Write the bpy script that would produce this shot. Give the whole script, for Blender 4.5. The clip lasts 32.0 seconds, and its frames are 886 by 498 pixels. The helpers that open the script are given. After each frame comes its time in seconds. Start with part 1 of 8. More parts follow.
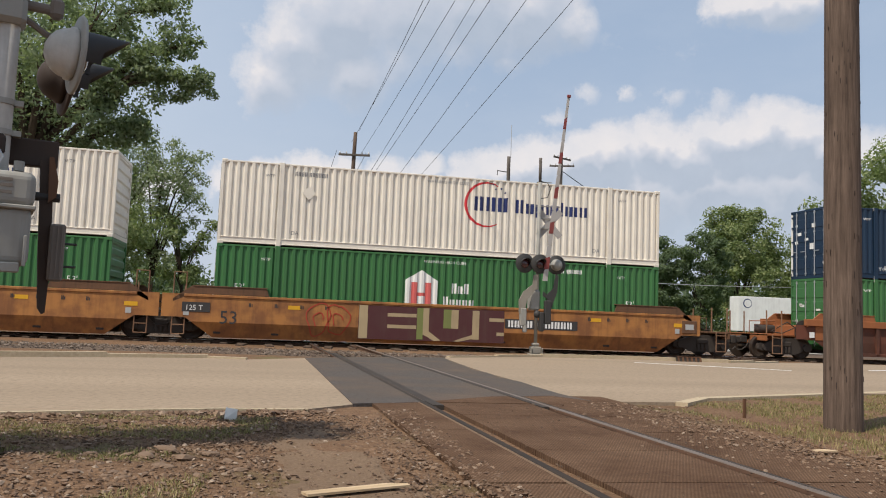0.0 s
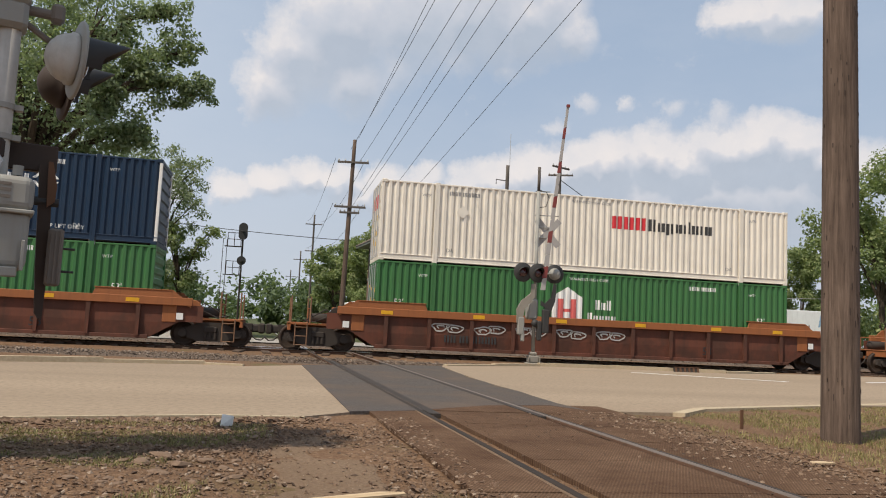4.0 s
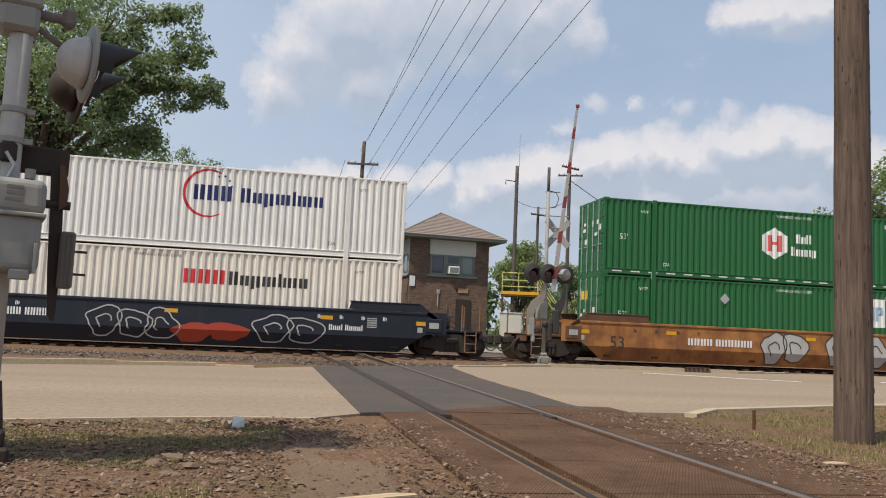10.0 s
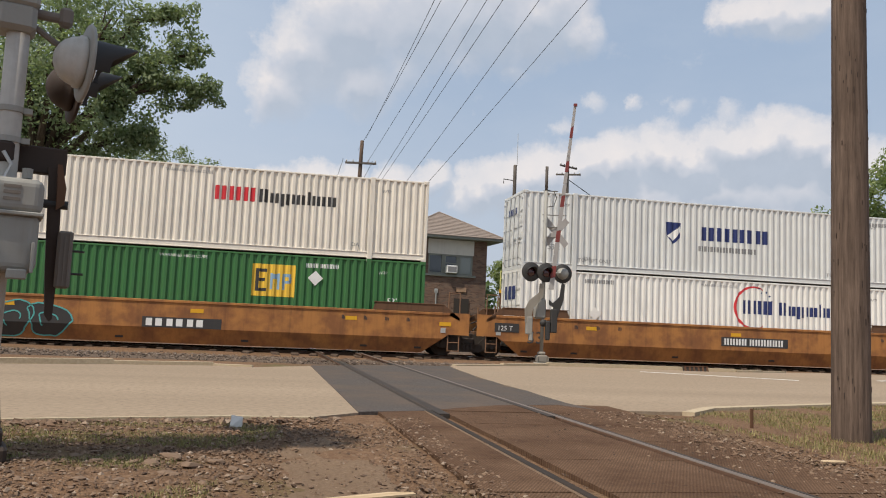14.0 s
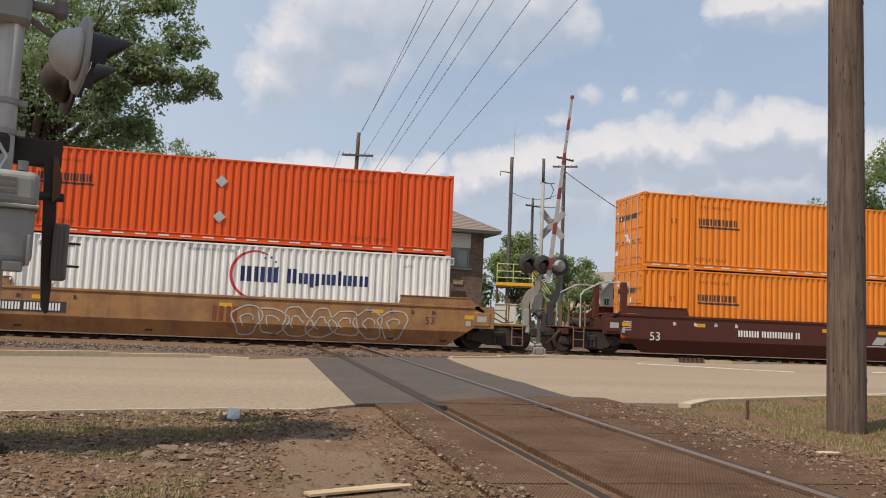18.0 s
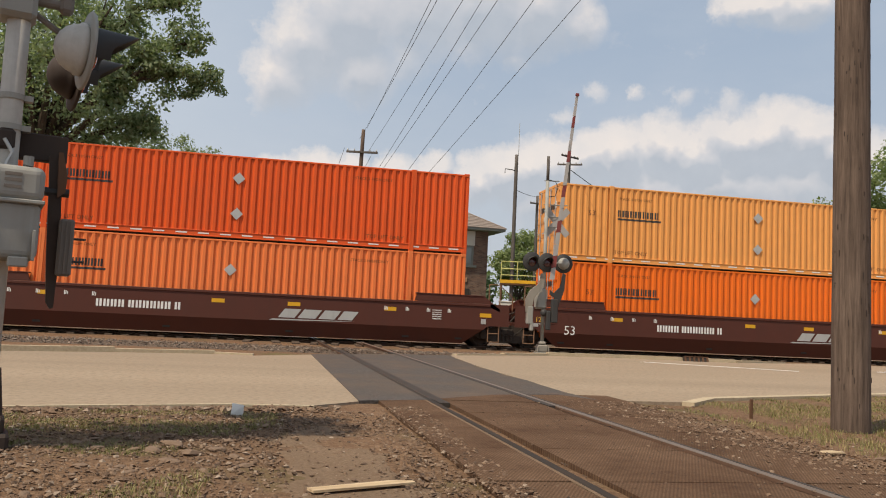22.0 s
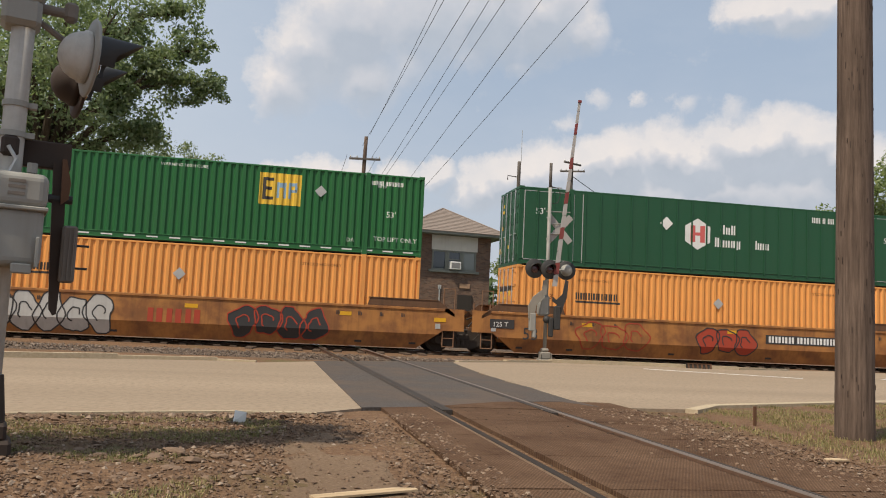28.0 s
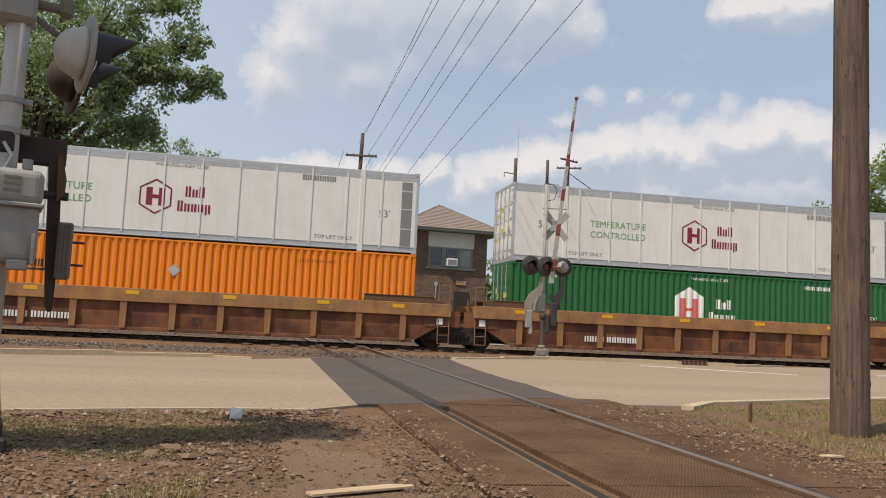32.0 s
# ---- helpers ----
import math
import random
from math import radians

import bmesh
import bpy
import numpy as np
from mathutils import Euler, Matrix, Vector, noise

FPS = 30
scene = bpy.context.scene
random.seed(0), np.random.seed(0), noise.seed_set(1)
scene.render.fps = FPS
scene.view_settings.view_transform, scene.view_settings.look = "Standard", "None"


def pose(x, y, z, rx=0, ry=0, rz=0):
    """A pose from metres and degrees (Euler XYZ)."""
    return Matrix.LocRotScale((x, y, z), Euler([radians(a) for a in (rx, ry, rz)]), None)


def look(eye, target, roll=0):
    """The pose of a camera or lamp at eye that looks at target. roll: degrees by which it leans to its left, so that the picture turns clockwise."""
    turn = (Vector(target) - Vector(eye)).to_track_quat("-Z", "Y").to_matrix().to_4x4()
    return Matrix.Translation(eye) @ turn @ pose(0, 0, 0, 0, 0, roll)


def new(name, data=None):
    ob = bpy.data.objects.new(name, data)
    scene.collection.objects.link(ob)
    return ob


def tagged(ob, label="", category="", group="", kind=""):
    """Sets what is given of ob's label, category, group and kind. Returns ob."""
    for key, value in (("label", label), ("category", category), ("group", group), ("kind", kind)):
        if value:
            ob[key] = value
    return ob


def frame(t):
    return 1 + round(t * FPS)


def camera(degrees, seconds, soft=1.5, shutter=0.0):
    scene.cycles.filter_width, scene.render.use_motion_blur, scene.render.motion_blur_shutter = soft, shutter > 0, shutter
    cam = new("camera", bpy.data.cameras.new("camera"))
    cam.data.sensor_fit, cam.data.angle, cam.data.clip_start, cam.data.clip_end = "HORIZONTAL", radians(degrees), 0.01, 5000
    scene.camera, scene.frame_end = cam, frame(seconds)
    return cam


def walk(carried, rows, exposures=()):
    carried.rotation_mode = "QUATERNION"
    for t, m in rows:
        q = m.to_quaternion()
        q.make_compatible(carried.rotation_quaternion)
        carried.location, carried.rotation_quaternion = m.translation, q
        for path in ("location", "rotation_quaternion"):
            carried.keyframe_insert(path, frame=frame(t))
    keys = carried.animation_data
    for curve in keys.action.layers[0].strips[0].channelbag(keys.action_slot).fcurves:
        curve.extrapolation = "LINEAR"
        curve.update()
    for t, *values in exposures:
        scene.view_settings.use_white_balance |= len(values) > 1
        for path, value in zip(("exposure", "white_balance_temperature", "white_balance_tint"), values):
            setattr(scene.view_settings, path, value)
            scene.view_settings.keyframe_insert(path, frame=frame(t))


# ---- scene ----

cam = camera(57.94, 32.0, soft=1.05, shutter=0.0)
PATH = [
    (0, (-5.938, -29.239, 1.012), (-5.5390, -27.2866, 1.1864), 2.27),
    (0.5, (-5.938, -29.239, 1.012), (-5.5376, -27.2869, 1.1862), 2.58),
    (1, (-5.938, -29.239, 1.012), (-5.5368, -27.2876, 1.1923), 2.70),
    (1.5, (-5.938, -29.239, 1.012), (-5.5362, -27.2882, 1.1978), 2.70),
    (2, (-5.938, -29.239, 1.012), (-5.5353, -27.2884, 1.1975), 2.62),
    (2.5, (-5.938, -29.239, 1.012), (-5.5346, -27.2882, 1.1938), 2.61),
    (3, (-5.938, -29.239, 1.012), (-5.5334, -27.2887, 1.1966), 2.78),
    (3.5, (-5.938, -29.239, 1.012), (-5.5347, -27.2890, 1.2026), 2.77),
    (5.5, (-5.938, -29.239, 1.012), (-5.5471, -27.2875, 1.2127), 2.77),
    (6, (-5.938, -29.239, 1.012), (-5.5548, -27.2862, 1.2149), 2.72),
    (6.5, (-5.938, -29.239, 1.012), (-5.5621, -27.2844, 1.2110), 2.78),
    (7, (-5.938, -29.239, 1.012), (-5.5614, -27.2843, 1.2092), 2.76),
    (7.5, (-5.938, -29.239, 1.012), (-5.5600, -27.2843, 1.2065), 2.70),
    (8, (-5.938, -29.239, 1.012), (-5.5592, -27.2852, 1.2135), 2.70),
    (8.5, (-5.938, -29.239, 1.012), (-5.5592, -27.2852, 1.2134), 2.67),
    (9, (-5.938, -29.239, 1.012), (-5.5605, -27.2846, 1.2096), 2.62),
    (9.5, (-5.938, -29.239, 1.012), (-5.5606, -27.2847, 1.2108), 2.58),
    (10, (-5.938, -29.239, 1.012), (-5.5603, -27.2845, 1.2083), 2.55),
    (10.5, (-5.938, -29.239, 1.012), (-5.5598, -27.2857, 1.2193), 2.52),
    (11, (-5.938, -29.239, 1.012), (-5.5586, -27.2858, 1.2177), 2.42),
    (11.5, (-5.938, -29.239, 1.012), (-5.5591, -27.2855, 1.2160), 2.42),
    (12, (-5.938, -29.239, 1.012), (-5.5595, -27.2850, 1.2116), 2.60),
    (12.5, (-5.938, -29.239, 1.012), (-5.5573, -27.2849, 1.2073), 2.63),
    (13, (-5.938, -29.239, 1.012), (-5.5567, -27.2849, 1.2057), 2.58),
    (13.5, (-5.938, -29.239, 1.012), (-5.5565, -27.2848, 1.2037), 2.56),
    (14, (-5.938, -29.239, 1.012), (-5.5552, -27.2853, 1.2063), 2.48),
    (14.5, (-5.938, -29.239, 1.012), (-5.5543, -27.2858, 1.2099), 2.43),
    (16.5, (-5.938, -29.239, 1.012), (-5.5507, -27.2857, 1.2015), 2.45),
    (17, (-5.938, -29.239, 1.012), (-5.5493, -27.2854, 1.1962), 2.67),
    (17.5, (-5.938, -29.239, 1.012), (-5.5474, -27.2854, 1.1915), 2.57),
    (18, (-5.938, -29.239, 1.012), (-5.5462, -27.2853, 1.1873), 2.43),
    (18.5, (-5.938, -29.239, 1.012), (-5.5582, -27.2831, 1.1892), 2.40),
    (19, (-5.938, -29.239, 1.012), (-5.5634, -27.2830, 1.1992), 2.42),
    (19.5, (-5.938, -29.239, 1.012), (-5.5628, -27.2835, 1.2032), 2.37),
    (20, (-5.938, -29.239, 1.012), (-5.5612, -27.2836, 1.2009), 2.39),
    (20.5, (-5.938, -29.239, 1.012), (-5.5602, -27.2832, 1.1953), 2.40),
    (21, (-5.938, -29.239, 1.012), (-5.5592, -27.2829, 1.1902), 2.40),
    (21.5, (-5.938, -29.239, 1.012), (-5.5574, -27.2828, 1.1851), 2.49),
    (22, (-5.938, -29.239, 1.012), (-5.5560, -27.2827, 1.1801), 2.73),
    (22.5, (-5.938, -29.239, 1.012), (-5.5546, -27.2826, 1.1759), 2.78),
    (23, (-5.938, -29.239, 1.012), (-5.5539, -27.2825, 1.1734), 2.78),
    (23.5, (-5.938, -29.239, 1.012), (-5.5543, -27.2822, 1.1711), 2.71),
    (24, (-5.938, -29.239, 1.012), (-5.5610, -27.2808, 1.1688), 2.65),
    (24.5, (-5.938, -29.239, 1.012), (-5.5634, -27.2806, 1.1726), 2.64),
    (25, (-5.938, -29.239, 1.012), (-5.5623, -27.2814, 1.1791), 2.61),
    (25.5, (-5.938, -29.239, 1.012), (-5.5624, -27.2824, 1.1906), 2.85),
    (27.5, (-5.938, -29.239, 1.012), (-5.5623, -27.2834, 1.2014), 2.78),
    (28, (-5.938, -29.239, 1.012), (-5.5635, -27.2827, 1.1966), 2.75),
    (28.5, (-5.938, -29.239, 1.012), (-5.5624, -27.2827, 1.1943), 2.67),
    (29, (-5.938, -29.239, 1.012), (-5.5612, -27.2827, 1.1921), 2.64),
    (29.5, (-5.938, -29.239, 1.012), (-5.5602, -27.2828, 1.1909), 2.71),
    (30, (-5.938, -29.239, 1.012), (-5.5588, -27.2832, 1.1926), 2.75),
    (30.5, (-5.938, -29.239, 1.012), (-5.5578, -27.2831, 1.1884), 2.75),
    (31, (-5.938, -29.239, 1.012), (-5.5561, -27.2831, 1.1849), 2.78),
    (31.5, (-5.938, -29.239, 1.012), (-5.5554, -27.2833, 1.1864), 2.78),
    (32, (-5.938, -29.239, 1.012), (-5.5545, -27.2838, 1.1890), 2.76),
]
walk(cam, [(t, look(eye, target, roll)) for t, eye, target, roll in PATH],
     [(0.0, 0.08, 6400, 10), (3.0, 0.08, 6600, 10), (6.0, 0.07, 6450, 10), (10.0, 0.05, 6350, 10), (14.0, 0.07, 6500, 10), (17.0, 0.06, 6350, 10),
      (20.0, 0.06, 6850, 10), (22.5, 0.07, 6900, 10), (25.0, 0.08, 6500, 10), (28.5, 0.08, 6800, 10), (32.0, 0.08, 6600, 10)])

# ---- light ----
SUN = Vector((-0.68, -0.46, 1.28)).normalized()          # towards the sun
sun_data = bpy.data.lights.new("sun", "SUN")
sun_data.energy, sun_data.angle, sun_data.color = 3.95, radians(0.6), (1.0, 0.90, 0.765)
sun = new("sun", sun_data)
sun.matrix_world = look(SUN * 60, (0, 0, 0))

world = bpy.data.worlds.new("sky")
scene.world = world
world.use_nodes = True
scene.view_settings.exposure = 0.0


def node(tree, kind, **values):
    n = tree.nodes.new(kind)
    for key, value in values.items():
        if key in n.inputs:
            n.inputs[key].default_value = value
        elif key == "operation":
            n.operation = value
        elif key == "blend_type":
            n.blend_type = value
        elif key == "data_type":
            n.data_type = value
    return n


def maths(tree, op, a, b=None, clamp=False):
    n = tree.nodes.new("ShaderNodeMath")
    n.operation, n.use_clamp = op, clamp
    for slot, v in ((0, a), (1, b)):
        if v is None:
            continue
        if isinstance(v, (int, float)):
            n.inputs[slot].default_value = v
        else:
            tree.links.new(v, n.inputs[slot])
    if op == "SMOOTH_MAX":
        n.inputs[2].default_value = 0.12
    return n.outputs[0]


def vmath(tree, op, a, b=None):
    n = tree.nodes.new("ShaderNodeVectorMath")
    n.operation = op
    for slot, v in ((0, a), (1, b)):
        if v is None:
            continue
        if isinstance(v, (tuple, list, Vector)):
            n.inputs[slot].default_value = v
        else:
            tree.links.new(v, n.inputs[slot])
    return n.outputs["Value"] if op in ("DOT_PRODUCT", "LENGTH", "DISTANCE") else n.outputs[0]


def mixed(tree, fac, a, b, blend="MIX"):
    n = tree.nodes.new("ShaderNodeMix")
    n.data_type, n.blend_type = "RGBA", blend
    for slot, v in ((0, fac), (6, a), (7, b)):
        if isinstance(v, (int, float)):
            n.inputs[slot].default_value = v
        elif isinstance(v, (tuple, list)):
            n.inputs[slot].default_value = (*v[:3], 1)
        else:
            tree.links.new(v, n.inputs[slot])
    return n.outputs[2]


def noise_at(tree, vector, scale, detail=4.0, rough=0.55, out="Fac"):
    n = tree.nodes.new("ShaderNodeTexNoise")
    n.inputs["Scale"].default_value, n.inputs["Detail"].default_value = scale, detail
    n.inputs["Roughness"].default_value = rough
    tree.links.new(vector, n.inputs["Vector"])
    return n.outputs[out]


def ramp(tree, fac, stops):
    n = tree.nodes.new("ShaderNodeValToRGB")
    el = n.color_ramp.elements
    while len(el) < len(stops):
        el.new(0.5)
    for e, (p, c) in zip(el, stops):
        e.position = p
        e.color = (c, c, c, 1) if isinstance(c, (int, float)) else (*c, 1)
    tree.links.new(fac, n.inputs[0])
    return n.outputs[0]


def build_sky():
    """A hazy summer sky with soft fair-weather clouds."""
    t = world.node_tree
    t.nodes.clear()
    sky = t.nodes.new("ShaderNodeTexSky")
    sky.sky_type, sky.sun_disc = "NISHITA", False
    sky.sun_elevation = math.asin(SUN.z)
    sky.sun_rotation = math.atan2(SUN.x, SUN.y)
    sky.air_density, sky.dust_density, sky.ozone_density = 1.0, 2.0, 1.2
    coord = t.nodes.new("ShaderNodeTexCoord").outputs["Generated"]
    way = vmath(t, "NORMALIZE", coord)
    sep = t.nodes.new("ShaderNodeSeparateXYZ")
    t.links.new(way, sep.inputs[0])

    def density(where, detail):
        """How thick the clouds are in a direction: heaps, broken up by noise."""
        swell = vmath(t, "SUBTRACT", noise_at(t, where, 17.0, detail, 0.66, "Color"), (0.5, 0.5, 0.5))
        moved = vmath(t, "ADD", where, vmath(t, "MULTIPLY", swell, (0.060, 0.060, 0.050)))
        total = None
        for place, size, flat, weight in CLOUDS:
            d = vmath(t, "MULTIPLY", vmath(t, "SUBTRACT", moved, place), (1, 1, flat))
            m = maths(t, "SUBTRACT", 1.0, maths(t, "DIVIDE", vmath(t, "LENGTH", d), size), clamp=True)
            m = maths(t, "MULTIPLY", m, weight)
            total = m if total is None else maths(t, "SMOOTH_MAX", total, m)
        return total

    thick = density(way, 9.0)
    above = density(vmath(t, "ADD", way, (-0.008, -0.007, 0.024)), 3.0)
    fine = noise_at(t, way, 34.0, 9.0, 0.65)
    broken = maths(t, "ADD", thick, maths(t, "MULTIPLY", maths(t, "SUBTRACT", fine, 0.5), 0.34))
    mask = ramp(t, broken, [(0.13, 0.0), (0.25, 0.45), (0.44, 0.90), (0.75, 1.0)])
    lit = ramp(t, maths(t, "SUBTRACT", above, maths(t, "MULTIPLY", thick, 0.45)), [(0.02, (0.86, 0.80, 0.77)), (0.14, (0.63, 0.635, 0.68)), (0.36, (0.44, 0.49, 0.57))])
    lit = mixed(t, ramp(t, noise_at(t, way, 20.0, 8.0, 0.6), [(0.38, 0.0), (0.72, 0.35)]), lit, (0.58, 0.62, 0.69))
    haze = ramp(t, sep.outputs[2], [(0.0, 0.95), (0.20, 0.84), (0.55, 0.60)])
    veil = ramp(t, noise_at(t, vmath(t, "MULTIPLY", way, (1.0, 1.0, 2.4)), 3.6, 7.0, 0.6), [(0.42, 0.0), (0.75, 0.20)])
    glow = t.nodes.new("ShaderNodeBackground")
    base = mixed(t, 1.0, sky.outputs[0], (0.125, 0.125, 0.125), "MULTIPLY")
    base = mixed(t, haze, base, ramp(t, sep.outputs[2], [(0.0, (0.52, 0.56, 0.63)), (0.22, (0.43, 0.51, 0.63)), (0.45, (0.37, 0.475, 0.62))]))
    base = mixed(t, veil, base, (0.62, 0.66, 0.73))
    sunward = ramp(t, maths(t, "ADD", maths(t, "MULTIPLY", sep.outputs[0], 0.5), 0.5), [(0.42, 0.38), (0.60, 0.0)])
    base = mixed(t, sunward, base, (0.60, 0.665, 0.76))
    t.links.new(mixed(t, maths(t, "MULTIPLY", mask, 0.84), base, lit), glow.inputs[0])
    out = t.nodes.new("ShaderNodeOutputWorld")
    t.links.new(glow.outputs[0], out.inputs[0])


# centre of a cloud as a direction, its reach, how flat it lies and how dense it is
CLOUDS = [((-0.021, 0.960, 0.278), 0.064, 1.1, 0.70), ((0.017, 0.948, 0.317), 0.085, 1.1, 0.80), ((0.073, 0.953, 0.293), 0.074, 1.2, 0.65), ((0.055, 0.934, 0.354), 0.106, 1.1, 0.80),
          ((0.134, 0.921, 0.366), 0.113, 1.1, 0.70), ((0.126, 0.942, 0.312), 0.060, 1.3, 0.50), ((0.213, 0.902, 0.375), 0.106, 1.1, 0.80), ((0.278, 0.885, 0.373), 0.092, 1.1, 0.80),
          ((0.321, 0.877, 0.357), 0.053, 1.2, 0.75), ((0.199, 0.923, 0.328), 0.053, 1.3, 0.45), ((0.251, 0.916, 0.314), 0.042, 1.4, 0.40), ((0.492, 0.789, 0.368), 0.056, 1.7, 0.85),
          ((0.539, 0.760, 0.364), 0.067, 1.7, 0.85), ((0.228, 0.959, 0.170), 0.056, 1.3, 0.90), ((0.264, 0.947, 0.182), 0.064, 1.3, 0.95), ((0.303, 0.933, 0.192), 0.064, 1.3, 1.00),
          ((0.345, 0.917, 0.200), 0.064, 1.3, 1.00), ((0.388, 0.898, 0.206), 0.064, 1.2, 1.00), ((0.432, 0.876, 0.213), 0.060, 1.2, 1.00), ((0.470, 0.858, 0.205), 0.060, 1.2, 1.00),
          ((0.507, 0.834, 0.219), 0.064, 1.2, 1.00), ((0.539, 0.811, 0.226), 0.062, 1.1, 1.00), ((0.569, 0.793, 0.220), 0.056, 1.1, 1.00), ((0.597, 0.777, 0.200), 0.060, 1.2, 1.00),
          ((0.624, 0.759, 0.186), 0.064, 1.2, 0.95), ((0.329, 0.931, 0.155), 0.092, 1.3, 0.90), ((0.422, 0.892, 0.163), 0.099, 1.3, 0.90), ((0.507, 0.845, 0.169), 0.099, 1.3, 0.90),
          ((0.577, 0.800, 0.164), 0.099, 1.3, 0.90), ((0.641, 0.754, 0.146), 0.092, 1.3, 0.90), ((-0.060, 0.986, 0.156), 0.042, 1.4, 0.80), ((-0.017, 0.986, 0.168), 0.044, 1.4, 0.85),
          ((0.026, 0.984, 0.178), 0.044, 1.4, 0.85), ((0.062, 0.981, 0.183), 0.037, 1.4, 0.80), ((0.123, 0.976, 0.179), 0.044, 1.4, 0.75), ((0.166, 0.968, 0.188), 0.037, 1.4, 0.75),
          ((0.093, 0.983, 0.156), 0.056, 1.5, 0.70), ((-0.143, 0.980, 0.135), 0.049, 1.5, 0.70), ((0.356, 0.892, 0.279), 0.028, 1.2, 0.34), ((0.443, 0.856, 0.267), 0.031, 1.3, 0.34),
          ((0.495, 0.827, 0.267), 0.020, 0.9, 0.34), ((0.394, 0.877, 0.276), 0.018, 1.2, 0.45), ((0.320, 0.913, 0.255), 0.031, 1.6, 0.34), ((-0.55, 0.78, 0.42), 0.160, 1.8, 0.80),
          ((0.300, -0.800, 0.500), 0.350, 1.6, 0.90), ((-0.800, -0.300, 0.400), 0.300, 1.8, 0.90), ((0.900, -0.200, 0.400), 0.300, 1.8, 0.90)]
build_sky()


# ---- materials ----
def paint(name, colour, rough=0.5, dirt=(0.10, 0.075, 0.055), dirty=0.35, scale=1.0, metal=0.0, bump=0.15,
          streak=0.5, vary=0.06, second=None, coords="Object"):
    """Painted or bare solid surface: grain, blotches, streaks that run down, and a little relief."""
    m = bpy.data.materials.new(name)
    m.use_nodes = True
    t = m.node_tree
    bsdf = t.nodes["Principled BSDF"]
    co = t.nodes.new("ShaderNodeTexCoord").outputs[coords]
    blot = noise_at(t, co, 1.3 * scale, 5.0, 0.6)
    grain = noise_at(t, co, 38.0 * scale, 4.0, 0.6)
    stretch = vmath(t, "MULTIPLY", co, (7.0 * scale, 7.0 * scale, 0.45 * scale))
    run = noise_at(t, stretch, 1.0, 4.0, 0.6)
    c = mixed(t, maths(t, "MULTIPLY", grain, vary * 2), colour, tuple(v * 0.6 for v in colour))
    if second:
        c = mixed(t, ramp(t, blot, [(0.42, 0.0), (0.60, 1.0)]), c, second)
    amount = maths(t, "ADD", maths(t, "MULTIPLY", ramp(t, blot, [(0.40, 0.0), (0.75, 1.0)]), 1.0 - streak),
                   maths(t, "MULTIPLY", ramp(t, run, [(0.48, 0.0), (0.78, 1.0)]), streak))
    c = mixed(t, maths(t, "MULTIPLY", amount, dirty), c, dirt)
    t.links.new(c, bsdf.inputs["Base Color"])
    t.links.new(maths(t, "ADD", maths(t, "MULTIPLY", blot, 0.25), rough - 0.12, clamp=True), bsdf.inputs["Roughness"])
    bsdf.inputs["Metallic"].default_value = metal
    bsdf.inputs["Specular IOR Level"].default_value = 0.3
    if bump:
        b = t.nodes.new("ShaderNodeBump")
        b.inputs["Strength"].default_value, b.inputs["Distance"].default_value = bump, 0.01 / scale
        t.links.new(maths(t, "ADD", maths(t, "MULTIPLY", grain, 0.5), blot), b.inputs["Height"])
        t.links.new(b.outputs[0], bsdf.inputs["Normal"])
    return m


def earthen(name, tones, scale=1.0, rough=0.95, bump=0.6, patches=None, drawn=None):
    """Loose or coarse ground: three tones at two scales, optional patches of another stuff."""
    m = bpy.data.materials.new(name)
    m.use_nodes = True
    t = m.node_tree
    bsdf = t.nodes["Principled BSDF"]
    co = t.nodes.new("ShaderNodeTexCoord").outputs["Object"]
    wide = noise_at(t, vmath(t, "MULTIPLY", co, drawn) if drawn else co, 0.55 * scale, 6.0, 0.62)
    fine = noise_at(t, co, 22.0 * scale, 6.0, 0.7)
    c = ramp(t, fine, [(0.30, tones[0]), (0.52, tones[1]), (0.72, tones[2])])
    c = mixed(t, ramp(t, wide, [(0.35, 0.0), (0.7, 0.55)]), c, tones[0])
    if patches:
        colour, low, high = patches
        c = mixed(t, ramp(t, wide, [(low, 0.0), (high, 1.0)]), c, colour)
    t.links.new(c, bsdf.inputs["Base Color"])
    bsdf.inputs["Roughness"].default_value = rough
    bsdf.inputs["Specular IOR Level"].default_value = 0.2
    b = t.nodes.new("ShaderNodeBump")
    b.inputs["Strength"].default_value, b.inputs["Distance"].default_value = bump, 0.03
    t.links.new(fine, b.inputs["Height"])
    t.links.new(b.outputs[0], bsdf.inputs["Normal"])
    return m


